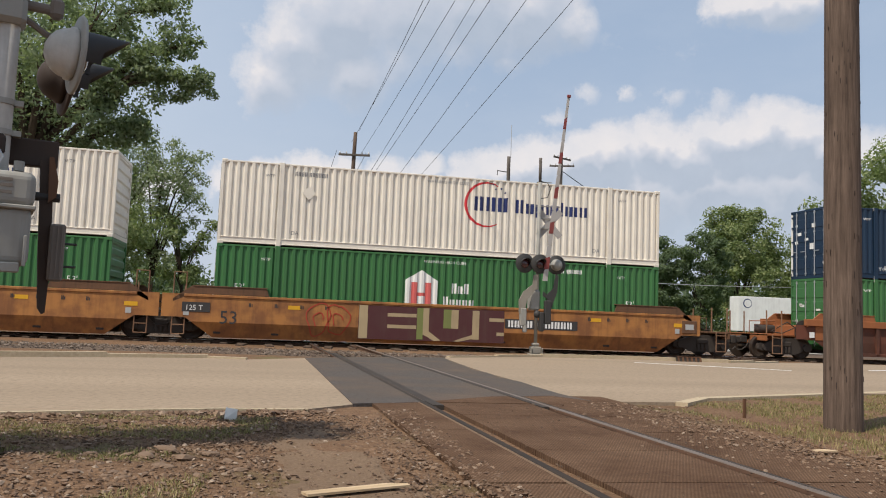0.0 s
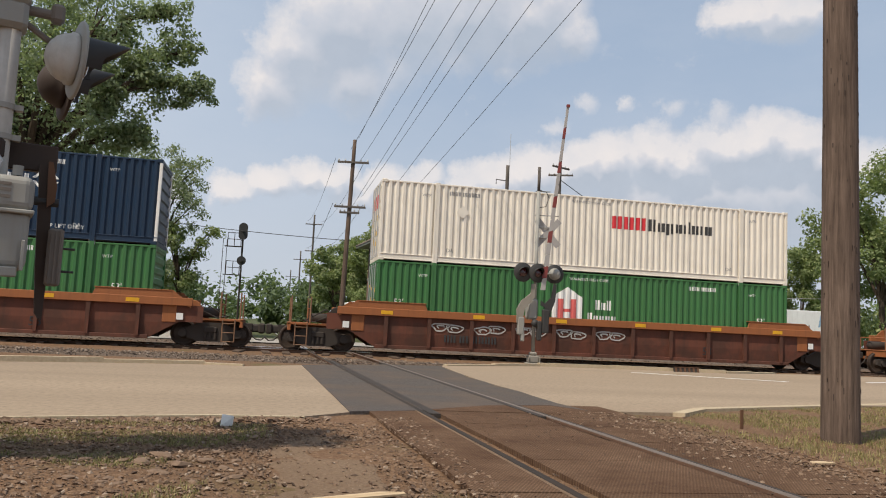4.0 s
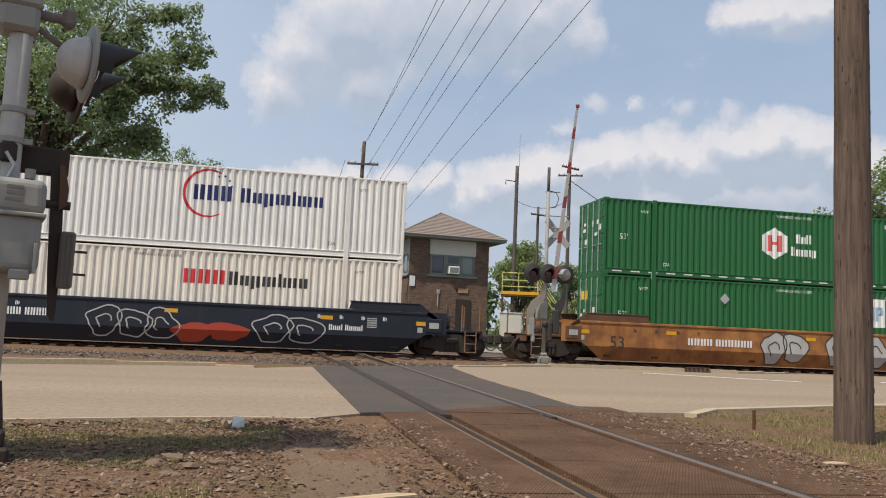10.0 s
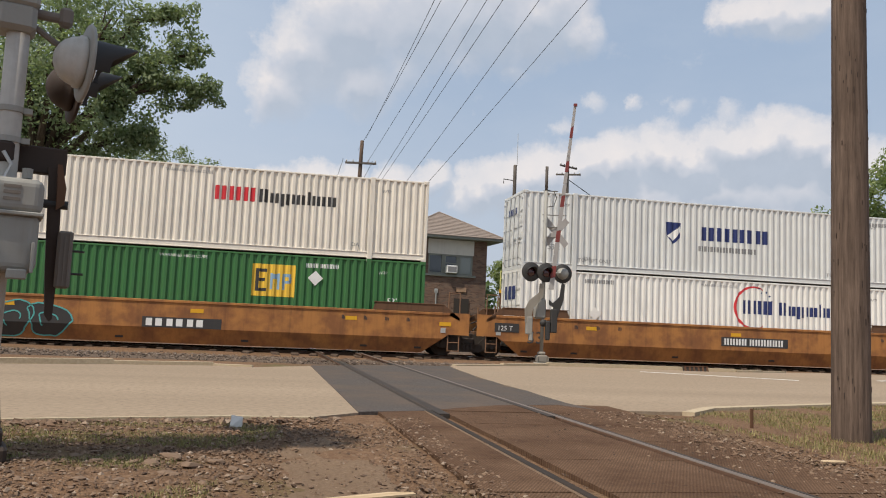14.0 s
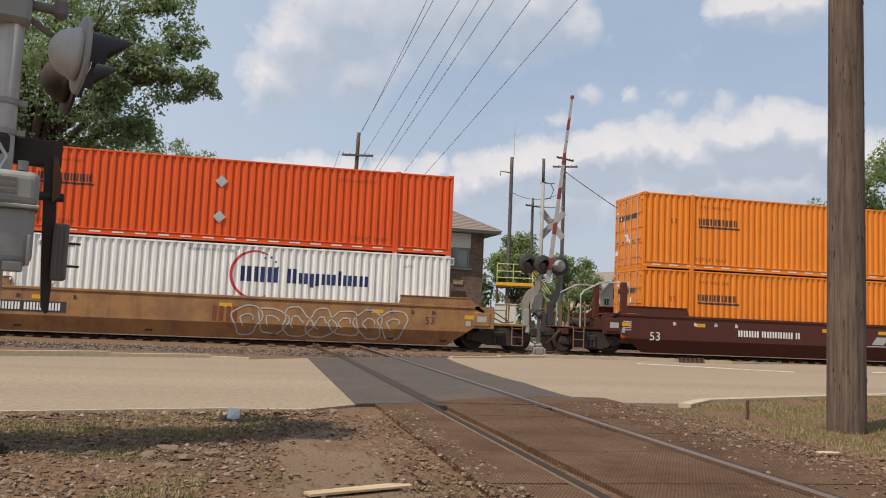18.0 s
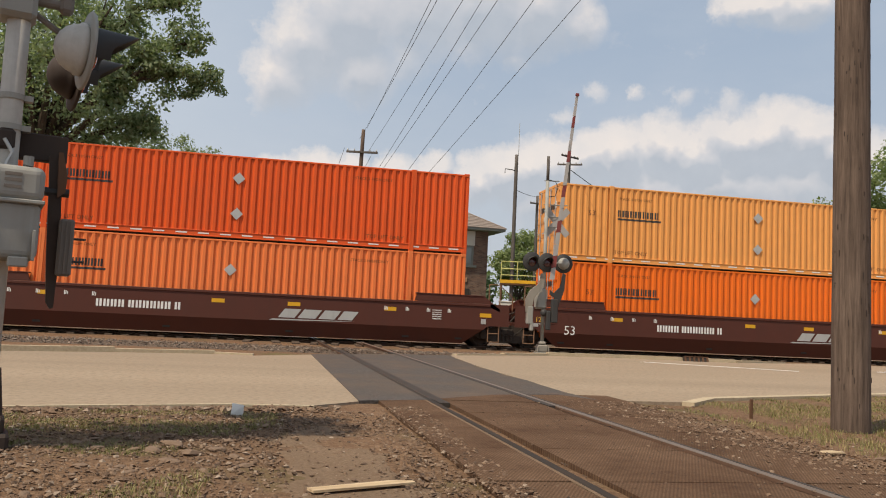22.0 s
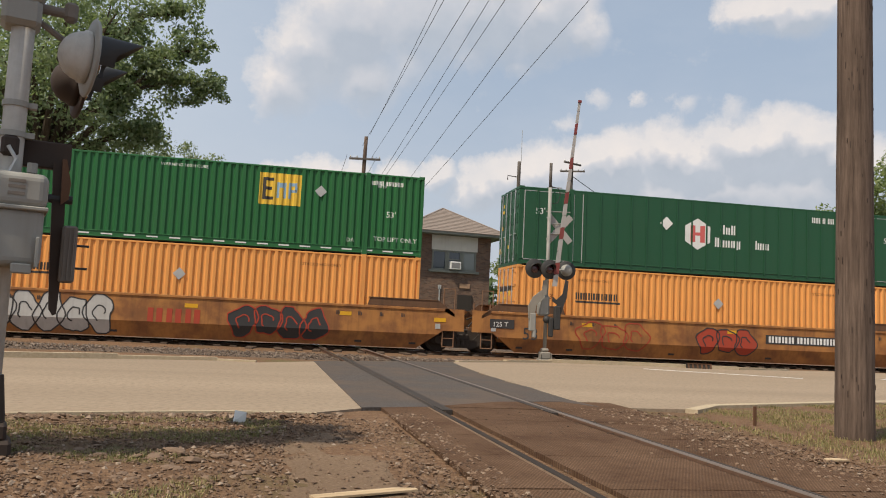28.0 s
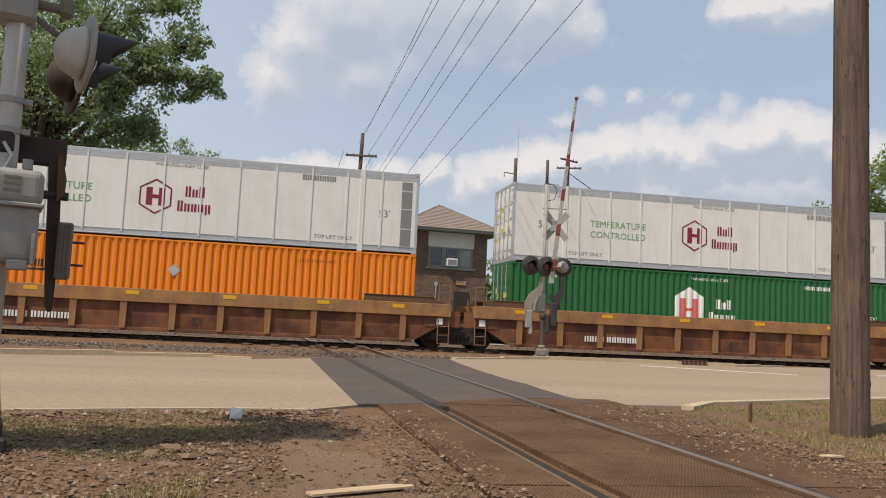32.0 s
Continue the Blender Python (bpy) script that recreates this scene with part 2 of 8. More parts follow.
def leafy(name, tones, through_light=0.35):
    """Foliage: tone by leaf, some light passes through."""
    m = bpy.data.materials.new(name)
    m.use_nodes = True
    t = m.node_tree
    bsdf = t.nodes["Principled BSDF"]
    rnd = t.nodes.new("ShaderNodeNewGeometry").outputs["Random Per Island"]
    co = t.nodes.new("ShaderNodeTexCoord").outputs["Object"]
    wide = noise_at(t, co, 0.5, 3.0)
    c = ramp(t, maths(t, "ADD", maths(t, "MULTIPLY", rnd, 0.55), maths(t, "MULTIPLY", wide, 0.5)),
             [(0.25, tones[0]), (0.55, tones[1]), (0.85, tones[2])])
    t.links.new(c, bsdf.inputs["Base Color"])
    bsdf.inputs["Roughness"].default_value = 0.65
    trans = t.nodes.new("ShaderNodeBsdfTranslucent")
    t.links.new(mixed(t, 0.5, c, (0.20, 0.28, 0.03)), trans.inputs[0])
    mix = t.nodes.new("ShaderNodeMixShader")
    mix.inputs[0].default_value = through_light
    t.links.new(bsdf.outputs[0], mix.inputs[1])
    t.links.new(trans.outputs[0], mix.inputs[2])
    t.links.new(mix.outputs[0], t.nodes["Material Output"].inputs[0])
    return m


def woody(name, dark, light, grain=(9.0, 9.0, 0.5), rough=0.9, bump=0.5):
    """Weathered wood with its grain along z (or as given)."""
    m = bpy.data.materials.new(name)
    m.use_nodes = True
    t = m.node_tree
    bsdf = t.nodes["Principled BSDF"]
    co = t.nodes.new("ShaderNodeTexCoord").outputs["Object"]
    g = noise_at(t, vmath(t, "MULTIPLY", co, grain), 3.0, 8.0, 0.7)
    wide = noise_at(t, co, 0.9, 4.0)
    c = ramp(t, g, [(0.30, dark), (0.66, light)])
    c = mixed(t, ramp(t, wide, [(0.4, 0.0), (0.7, 0.5)]), c, dark)
    t.links.new(c, bsdf.inputs["Base Color"])
    bsdf.inputs["Roughness"].default_value = rough
    bsdf.inputs["Specular IOR Level"].default_value = 0.2
    b = t.nodes.new("ShaderNodeBump")
    b.inputs["Strength"].default_value, b.inputs["Distance"].default_value = bump, 0.02
    t.links.new(g, b.inputs["Height"])
    t.links.new(b.outputs[0], bsdf.inputs["Normal"])
    return m


def treaded(name, dark, light):
    """Moulded rubber panel with a fine raised grid, coloured darker in its hollows, and dulled by dirt."""
    m = woody(name, dark, light, (2.0, 2.5, 2.0), 0.92, 0.3)
    t = m.node_tree
    bsdf = t.nodes["Principled BSDF"]
    co = t.nodes.new("ShaderNodeTexCoord").outputs["Object"]
    sep = t.nodes.new("ShaderNodeSeparateXYZ")
    t.links.new(co, sep.inputs[0])
    a = maths(t, "SINE", maths(t, "MULTIPLY", maths(t, "ADD", sep.outputs[0], maths(t, "MULTIPLY", sep.outputs[1], 0.3)), 190.0))
    b = maths(t, "SINE", maths(t, "MULTIPLY", maths(t, "SUBTRACT", sep.outputs[1], maths(t, "MULTIPLY", sep.outputs[0], 0.3)), 190.0))
    grid = maths(t, "MULTIPLY", a, b)
    wide = noise_at(t, co, 1.1, 6.0, 0.65)
    dirt = noise_at(t, co, 30.0, 6.0, 0.75)
    old = bsdf.inputs["Base Color"].links[0].from_socket
    c = mixed(t, ramp(t, wide, [(0.38, 0.0), (0.68, 0.75)]), old, (0.215, 0.135, 0.085))
    c = mixed(t, ramp(t, dirt, [(0.57, 0.0), (0.66, 0.8)]), c, (0.045, 0.026, 0.016))
    c = mixed(t, ramp(t, grid, [(-0.2, 0.55), (0.5, 0.0)]), c, (0.05, 0.028, 0.017))
    t.links.new(c, bsdf.inputs["Base Color"])
    bsdf.inputs["Specular IOR Level"].default_value = 0.08
    bump = t.nodes.new("ShaderNodeBump")
    bump.inputs["Strength"].default_value, bump.inputs["Distance"].default_value = 0.5, 0.006
    t.links.new(maths(t, "ADD", maths(t, "MULTIPLY", grid, 0.5), dirt), bump.inputs["Height"])
    t.links.new(bump.outputs[0], bsdf.inputs["Normal"])
    return m


def glassy(name, colour, rough=0.05):
    m = bpy.data.materials.new(name)
    m.use_nodes = True
    b = m.node_tree.nodes["Principled BSDF"]
    b.inputs["Base Color"].default_value = (*colour, 1)
    b.inputs["Roughness"].default_value = rough
    b.inputs["Coat Weight"].default_value = 0.6
    return m


GRIME = (0.13, 0.10, 0.075)
WHITE = paint("container white", (0.80, 0.785, 0.735), 0.45, GRIME, 0.22)
CREAM = paint("container cream", (0.80, 0.745, 0.645), 0.45, GRIME, 0.25)
GREEN = paint("container green", (0.024, 0.132, 0.042), 0.40, (0.05, 0.09, 0.05), 0.25)
GREEN_FADED = paint("container faded green", (0.050, 0.162, 0.055), 0.45, (0.07, 0.10, 0.05), 0.30)
GREEN_DARK = paint("container dark green", (0.02, 0.088, 0.042), 0.42, (0.05, 0.08, 0.05), 0.25)
NAVY = paint("container navy", (0.012, 0.031, 0.064), 0.45, (0.05, 0.05, 0.05), 0.20)
NIGHT = paint("container blue black", (0.021, 0.022, 0.028), 0.5, (0.06, 0.055, 0.05), 0.25)
RED_ORANGE = paint("container red orange", (0.72, 0.10, 0.018), 0.45, (0.22, 0.07, 0.03), 0.28)
ORANGE = paint("container orange", (0.78, 0.23, 0.020), 0.45, (0.30, 0.12, 0.04), 0.30)
ORANGE_DEEP = paint("container deep orange", (0.80, 0.155, 0.012), 0.45, (0.30, 0.10, 0.03), 0.28)
ORANGE_PALE = paint("container faded orange", (0.78, 0.34, 0.095), 0.5, (0.35, 0.17, 0.06), 0.30)
SALMON = paint("container salmon", (0.80, 0.20, 0.055), 0.5, (0.36, 0.13, 0.07), 0.28)
GREY_LIGHT = paint("container light grey", (0.66, 0.67, 0.65), 0.45, GRIME, 0.22)
REEFER = paint("smooth white panel", (0.74, 0.73, 0.69), 0.35, GRIME, 0.22, bump=0.05)
ALU = paint("bare aluminium", (0.55, 0.56, 0.56), 0.35, GRIME, 0.2, metal=0.6)
CAR_ORANGE = paint("weathered orange car paint", (0.42, 0.185, 0.056), 0.75, (0.085, 0.045, 0.028), 0.75, second=(0.29, 0.122, 0.045))
CAR_YELLOW = paint("weathered yellow car paint", (0.36, 0.19, 0.072), 0.75, (0.12, 0.07, 0.045), 0.75, second=(0.30, 0.15, 0.07))
CAR_RUST = paint("oxide red car paint", (0.145, 0.052, 0.032), 0.8, (0.05, 0.032, 0.024), 0.65, second=(0.10, 0.042, 0.028))
CAR_CHORD = paint("orange red chord paint", (0.32, 0.115, 0.042), 0.7, (0.11, 0.055, 0.033), 0.5)
CAR_END = paint("sooty brown car end", (0.15, 0.078, 0.042), 0.8, (0.045, 0.03, 0.022), 0.85)
CAR_BROWN = paint("mineral brown car paint", (0.090, 0.027, 0.017), 0.6, (0.05, 0.03, 0.025), 0.30)
CAR_NAVY = paint("blue black car paint", (0.016, 0.022, 0.035), 0.55, (0.06, 0.05, 0.045), 0.40)
UNDER = paint("sooty steel", (0.045, 0.037, 0.031), 0.8, (0.06, 0.045, 0.035), 0.5)
WHEEL_STEEL = paint("wheel steel", (0.06, 0.045, 0.035), 0.6, (0.10, 0.06, 0.04), 0.5, metal=0.4)
YELLOW = paint("yellow paint", (0.72, 0.38, 0.02), 0.5, GRIME, 0.25)
INK_WHITE = paint("white lettering", (0.80, 0.80, 0.77), 0.5, GRIME, 0.25, bump=0)
INK_BLACK = paint("black lettering", (0.045, 0.044, 0.044), 0.5, GRIME, 0.2, bump=0)
INK_NAVY = paint("navy lettering", (0.022, 0.035, 0.13), 0.5, GRIME, 0.15, bump=0)
INK_RED = paint("red lettering", (0.56, 0.035, 0.045), 0.5, GRIME, 0.15, bump=0)
INK_MAROON = paint("maroon lettering", (0.23, 0.018, 0.05), 0.5, GRIME, 0.15, bump=0)
INK_PINK = paint("faded red lettering", (0.62, 0.13, 0.12), 0.5, GRIME, 0.15, bump=0)
INK_GREEN = paint("green lettering", (0.16, 0.36, 0.14), 0.5, GRIME, 0.1, bump=0)
INK_YELLOW = paint("yellow panel", (0.78, 0.50, 0.06), 0.5, GRIME, 0.15, bump=0)
INK_BROWN = paint("brown lettering", (0.20, 0.06, 0.02), 0.6, GRIME, 0.2, bump=0)
INK_BLUE = paint("pale blue lettering", (0.25, 0.40, 0.55), 0.5, GRIME, 0.2, bump=0)
INK_GREY = paint("grey lettering", (0.22, 0.22, 0.22), 0.5, GRIME, 0.2, bump=0)
TAG_TEAL = paint("teal spray paint", (0.10, 0.42, 0.40), 0.6, GRIME, 0.3, bump=0)
TAG_SILVER = paint("silver spray paint", (0.50, 0.49, 0.46), 0.5, GRIME, 0.4, bump=0)
TAG_PURPLE = paint("purple spray paint", (0.17, 0.10, 0.26), 0.6, GRIME, 0.3, bump=0)
TAG_LIME = paint("lime spray paint", (0.20, 0.46, 0.07), 0.6, GRIME, 0.3, bump=0)
TAG_RED = paint("red spray paint", (0.42, 0.06, 0.03), 0.6, GRIME, 0.3, bump=0)
PLATE = paint("pale metal plate", (0.50, 0.50, 0.48), 0.4, GRIME, 0.3, metal=0.3)
SILVER = paint("silver signal paint", (0.33, 0.325, 0.295), 0.65, (0.15, 0.12, 0.09), 0.6, metal=0.1)
BLACK = paint("black signal paint", (0.04, 0.039, 0.038), 0.55, (0.07, 0.06, 0.05), 0.4)
RUSTY = paint("rusty steel", (0.13, 0.065, 0.035), 0.8, (0.05, 0.03, 0.02), 0.6)
RAIL_SIDE = paint("rail rust", (0.15, 0.085, 0.055), 0.85, (0.06, 0.04, 0.03), 0.5)
RAIL_SUNK = paint("rail sunk in dirt", (0.030, 0.023, 0.018), 0.85, (0.07, 0.045, 0.03), 0.5)
RAIL_DULL = paint("dull rail head", (0.17, 0.135, 0.11), 0.6, (0.1, 0.07, 0.05), 0.5, metal=0.15)
RAIL_TOP = paint("rail head", (0.62, 0.58, 0.53), 0.27, (0.2, 0.14, 0.1), 0.25, metal=0.9)
LENS_RED = glassy("red lens", (0.05, 0.008, 0.010), 0.25)
GLASS = glassy("window glass", (0.05, 0.06, 0.07), 0.06)
GATE_WHITE = paint("gate white", (0.40, 0.38, 0.36), 0.5, GRIME, 0.3)
GATE_RED = paint("gate red", (0.22, 0.05, 0.045), 0.5, GRIME, 0.25)
POLE_WOOD = woody("pole wood", (0.056, 0.039, 0.030), (0.200, 0.143, 0.108))
POLE_GREY = woody("grey pole wood", (0.06, 0.05, 0.045), (0.17, 0.15, 0.13))
TIE_WOOD = woody("tie wood", (0.045, 0.032, 0.024), (0.15, 0.105, 0.075), (0.6, 9.0, 9.0))
PLANK = treaded("crossing panel", (0.078, 0.043, 0.026), (0.150, 0.088, 0.054))
BOARD = woody("pale board", (0.36, 0.25, 0.14), (0.60, 0.46, 0.30), (0.7, 9.0, 9.0))
BARK = woody("bark", (0.035, 0.026, 0.018), (0.12, 0.09, 0.065), (6.0, 6.0, 0.8))
CONCRETE = earthen("road concrete", ((0.21, 0.160, 0.112), (0.335, 0.258, 0.182), (0.385, 0.305, 0.218)), 0.6, 0.9, 0.04, None, (0.10, 1.3, 1.0))
KERB = earthen("kerb concrete", ((0.38, 0.30, 0.20), (0.48, 0.39, 0.265), (0.54, 0.45, 0.32)), 0.8, 0.85, 0.15)
ASPHALT = earthen("asphalt", ((0.055, 0.047, 0.042), (0.090, 0.078, 0.070), (0.135, 0.118, 0.108)), 1.4, 0.9, 0.25, ((0.125, 0.092, 0.070), 0.42, 0.72))
SOIL = earthen("soil", ((0.10, 0.057, 0.032), (0.19, 0.112, 0.064), (0.35, 0.23, 0.14)), 1.0, 0.95, 0.7,
               ((0.135, 0.115, 0.050), 0.56, 0.70))
DUST = earthen("packed dust", ((0.14, 0.092, 0.058), (0.215, 0.145, 0.092), (0.29, 0.205, 0.138)), 1.6, 0.95, 0.7)
BALLAST = earthen("ballast bed", ((0.075, 0.052, 0.038), (0.145, 0.105, 0.077), (0.26, 0.20, 0.15)), 1.3, 0.95, 0.9)
PALE_GRAVEL = earthen("pale gravel", ((0.22, 0.20, 0.17), (0.38, 0.35, 0.31), (0.52, 0.49, 0.44)), 1.6, 0.95, 0.9)
MEADOW = earthen("meadow", ((0.045, 0.055, 0.020), (0.075, 0.085, 0.032), (0.13, 0.12, 0.06)), 0.7, 0.95, 0.5)
STONE = paint("stone", (0.20, 0.135, 0.092), 0.95, (0.09, 0.06, 0.04), 0.5, 4.0, bump=0.6)
LEAF_OAK = leafy("oak leaves", ((0.14, 0.19, 0.105), (0.24, 0.30, 0.165), (0.38, 0.44, 0.255)), 0.52)
LEAF_MID = leafy("tree leaves", ((0.12, 0.165, 0.065), (0.23, 0.285, 0.115), (0.39, 0.42, 0.19)), 0.48)
LEAF_SAGE = leafy("pale leaves", ((0.16, 0.205, 0.115), (0.27, 0.32, 0.19), (0.40, 0.43, 0.27)), 0.45)
LEAF_DARK = leafy("dark leaves", ((0.065, 0.10, 0.055), (0.12, 0.17, 0.085), (0.19, 0.245, 0.125)), 0.45)
BLADE = leafy("grass blades", ((0.115, 0.115, 0.036), (0.23, 0.205, 0.070), (0.40, 0.31, 0.145)), 0.12)
SIDING = paint("pale siding", (0.62, 0.59, 0.52), 0.6, GRIME, 0.25)
SHINGLE = paint("roof shingle", (0.27, 0.22, 0.185), 0.9, (0.13, 0.11, 0.09), 0.5, 2.0)
TRIM = paint("grey green trim", (0.20, 0.21, 0.18), 0.6, GRIME, 0.3)
STUCCO = paint("pink house wall", (0.62, 0.47, 0.36), 0.8, GRIME, 0.1)
CABLE = paint("cable", (0.03, 0.03, 0.03), 0.6, bump=0)


# ---- building tools ----
class Build:
    """Collects simple solids into one mesh."""

    def __init__(self):
        self.v, self.f = [], []

    def add(self, verts, faces):
        o = len(self.v)
        self.v += [tuple(p) for p in verts]
        self.f += [tuple(i + o for i in f) for f in faces]
        return self

    def box(self, x0, x1, y0, y1, z0, z1, bev=0.0):
        if bev <= 0:
            return self.add([(x, y, z) for z in (z0, z1) for y in (y0, y1) for x in (x0, x1)],
                            [(0, 2, 3, 1), (4, 5, 7, 6), (0, 1, 5, 4), (2, 6, 7, 3), (0, 4, 6, 2), (1, 3, 7, 5)])
        b = min(bev, (x1 - x0) / 2.01, (y1 - y0) / 2.01, (z1 - z0) / 2.01)
        ring = [(x0 + b, y0), (x1 - b, y0), (x1, y0 + b), (x1, y1 - b), (x1 - b, y1), (x0 + b, y1), (x0, y1 - b), (x0, y0 + b)]
        inner = [(x0 + b, y0 + b), (x1 - b, y0 + b), (x1 - b, y0 + b), (x1 - b, y1 - b), (x1 - b, y1 - b),
                 (x0 + b, y1 - b), (x0 + b, y1 - b), (x0 + b, y0 + b)]
        v = [(x, y, z0) for x, y in inner] + [(x, y, z0 + b) for x, y in ring] + [(x, y, z1 - b) for x, y in ring] + [(x, y, z1) for x, y in inner]
        f = [tuple(range(7, -1, -1)), tuple(range(24, 32))]
        for k in range(3):
            for i in range(8):
                j = (i + 1) % 8
                f.append((k * 8 + i, k * 8 + j, k * 8 + 8 + j, k * 8 + 8 + i))
        return self.add(v, f)

    def slab(self, p, q, w, z0, z1):
        """A bar from p to q in plan, w wide, between two heights."""
        d = Vector((q[0] - p[0], q[1] - p[1])).normalized()
        n = Vector((-d.y, d.x)) * (w / 2)
        pts = [(p[0] + n.x, p[1] + n.y), (p[0] - n.x, p[1] - n.y), (q[0] - n.x, q[1] - n.y), (q[0] + n.x, q[1] + n.y)]
        return self.prism(pts, z0, z1)

    def prism(self, pts, z0, z1):
        """A plan outline (anticlockwise) raised from z0 to z1; each may be a number or a function of x, y."""
        n = len(pts)
        a = [(x, y, z0(x, y) if callable(z0) else z0) for x, y in pts]
        b = [(x, y, z1(x, y) if callable(z1) else z1) for x, y in pts]
        return self.add(a + b, [tuple(range(n - 1, -1, -1)), tuple(range(n, 2 * n))] +
                        [(i, (i + 1) % n, n + (i + 1) % n, n + i) for i in range(n)])

    def side(self, pts, y0, y1):
        """An outline in x, z (anticlockwise seen from -y), from y0 (near) to y1."""
        n = len(pts)
        return self.add([(x, y0, z) for x, z in pts] + [(x, y1, z) for x, z in pts],
                        [tuple(range(n)), tuple(range(2 * n - 1, n - 1, -1))] +
                        [((i + 1) % n, i, n + i, n + (i + 1) % n) for i in range(n)])

    def end(self, pts, x0, x1):
        """An outline in y, z pushed from x0 to x1."""
        n = len(pts)
        return self.add([(x0, y, z) for y, z in pts] + [(x1, y, z) for y, z in pts],
                        [tuple(range(n - 1, -1, -1)), tuple(range(n, 2 * n))] +
                        [(i, (i + 1) % n, n + (i + 1) % n, n + i) for i in range(n)])

    def rod(self, p, q, r, r2=None, n=8, caps=True):
        p, q = Vector(p), Vector(q)
        r2 = r if r2 is None else r2
        d = (q - p).normalized()
        u = d.orthogonal().normalized()
        w = d.cross(u)
        ring = [(u * math.cos(2 * math.pi * i / n) + w * math.sin(2 * math.pi * i / n)) for i in range(n)]
        f = [(i, (i + 1) % n, n + (i + 1) % n, n + i) for i in range(n)]
        if caps:
            f += [tuple(range(n - 1, -1, -1)), tuple(range(n, 2 * n))]
        return self.add([p + k * r for k in ring] + [q + k * r2 for k in ring], f)

    def tube(self, pts, r, n=6):
        """One bent pipe through the points."""
        pts = [Vector(p) for p in pts]
        v, f, u = [], [], None
        for i, p in enumerate(pts):
            d = (pts[min(i + 1, len(pts) - 1)] - pts[max(i - 1, 0)]).normalized()
            u = d.orthogonal().normalized() if u is None else (u - d * u.dot(d)).normalized()
            w = d.cross(u)
            v += [p + (u * math.cos(2 * math.pi * k / n) + w * math.sin(2 * math.pi * k / n)) * r for k in range(n)]
        for i in range(len(pts) - 1):
            f += [(i * n + k, i * n + (k + 1) % n, (i + 1) * n + (k + 1) % n, (i + 1) * n + k) for k in range(n)]
        f += [tuple(range(n - 1, -1, -1)), tuple(range((len(pts) - 1) * n, len(pts) * n))]
        return self.add(v, f)

    def lathe(self, axis, centre, prof, n=20):
        """Turns a profile of (along, radius) round an axis ('x', 'y', 'z' or a vector)."""
        a = {"x": Vector((1, 0, 0)), "y": Vector((0, 1, 0)), "z": Vector((0, 0, 1))}[axis] if isinstance(axis, str) else Vector(axis).normalized()
        u = a.orthogonal().normalized()
        w = a.cross(u)
        c = Vector(centre)
        v, f = [], []
        for s, r in prof:
            v += [c + a * s + (u * math.cos(2 * math.pi * i / n) + w * math.sin(2 * math.pi * i / n)) * r for i in range(n)]
        for k in range(len(prof) - 1):
            f += [(k * n + i, k * n + (i + 1) % n, (k + 1) * n + (i + 1) % n, (k + 1) * n + i) for i in range(n)]
        f += [tuple(range(n - 1, -1, -1)), tuple(range((len(prof) - 1) * n, len(prof) * n))]
        return self.add(v, f)

    def mesh(self, name, material, smooth=False):
        me = bpy.data.meshes.new(name)
        me.from_pydata(self.v, [], self.f)
        if isinstance(material, (list, tuple)):
            for m in material:
                me.materials.append(m)
        else:
            me.materials.append(material)
        if smooth:
            me.polygons.foreach_set("use_smooth", [True] * len(me.polygons))
        me.update()
        return me


def part(name, shape, material, parent, label="", smooth=False):
    """One mesh object under a thing or a part. shape: a Build, or a mesh that is shared."""
    me = shape.mesh(name, material, smooth) if isinstance(shape, Build) else shape
    ob = new(name, me)
    ob.parent = parent
    if label:
        ob["label"] = label
    return ob


def thing(name, label, category, m=None, group="", kind=""):
    ob = new(name)
    ob.empty_display_size = 0.2
    if m is not None:
        ob.matrix_basis = m
    return tagged(ob, label, category, group, kind)


def solid(name, shape, material, label, category, group="", kind="", smooth=False):
    """A thing that is one mesh."""
    return tagged(new(name, shape.mesh(name, material, smooth)), label, category, group, kind)


# ---- the ground and the roads ----
def ground_z(x, y):
    """The crossing, the street and the verges all lie level with the rail heads."""
    return 0.0


def lifted(h):
    return lambda x, y: ground_z(x, y) + h


def sheet(name, xs, ys, material, h=0.0, rough=0.0):
    """A sheet over a grid of x and y that lies on the ground's slope."""
    verts, faces = [], []
    for y in ys:
        for x in xs:
            bump = rough * noise.noise(Vector((x * 0.9, y * 0.9, 3.1))) if rough else 0
            verts.append((x, y, ground_z(x, y) + (h(x, y) if callable(h) else h) + bump))
    n = len(xs)
    for j in range(len(ys) - 1):
        for i in range(n - 1):
            faces.append((j * n + i, j * n + i + 1, (j + 1) * n + i + 1, (j + 1) * n + i))
    b = Build()
    b.add(verts, faces)
    return b


def steps(a, b, n):
    return [a + (b - a) * i / n for i in range(n + 1)]


def draped(outline, h, cell=1.2):
    """A surface of the given outline, split so that it follows the slope."""
    bm = bmesh.new()
    vs = [bm.verts.new((x, y, 0)) for x, y in outline]
    bm.faces.new(vs)
    for v in bm.verts:
        v.co.z = ground_z(v.co.x, v.co.y) + h
    bm.normal_update()
    for f in bm.faces:
        if f.normal.z < 0:
            f.normal_flip()
    return bm


def surface(name, outline, h, thick, material, label, category):
    """A slab of the given outline whose top lies h above the slope."""
    bm = draped(outline, h)
    top = bm.faces[:]
    ret = bmesh.ops.extrude_face_region(bm, geom=top)
    for e in ret["geom"]:
        if isinstance(e, bmesh.types.BMVert):
            e.co.z -= thick
    bmesh.ops.recalc_face_normals(bm, faces=bm.faces[:])
    me = bpy.data.meshes.new(name)
    bm.to_mesh(me)
    bm.free()
    me.materials.append(material)
    return tagged(new(name, me), label, category, kind="structure")


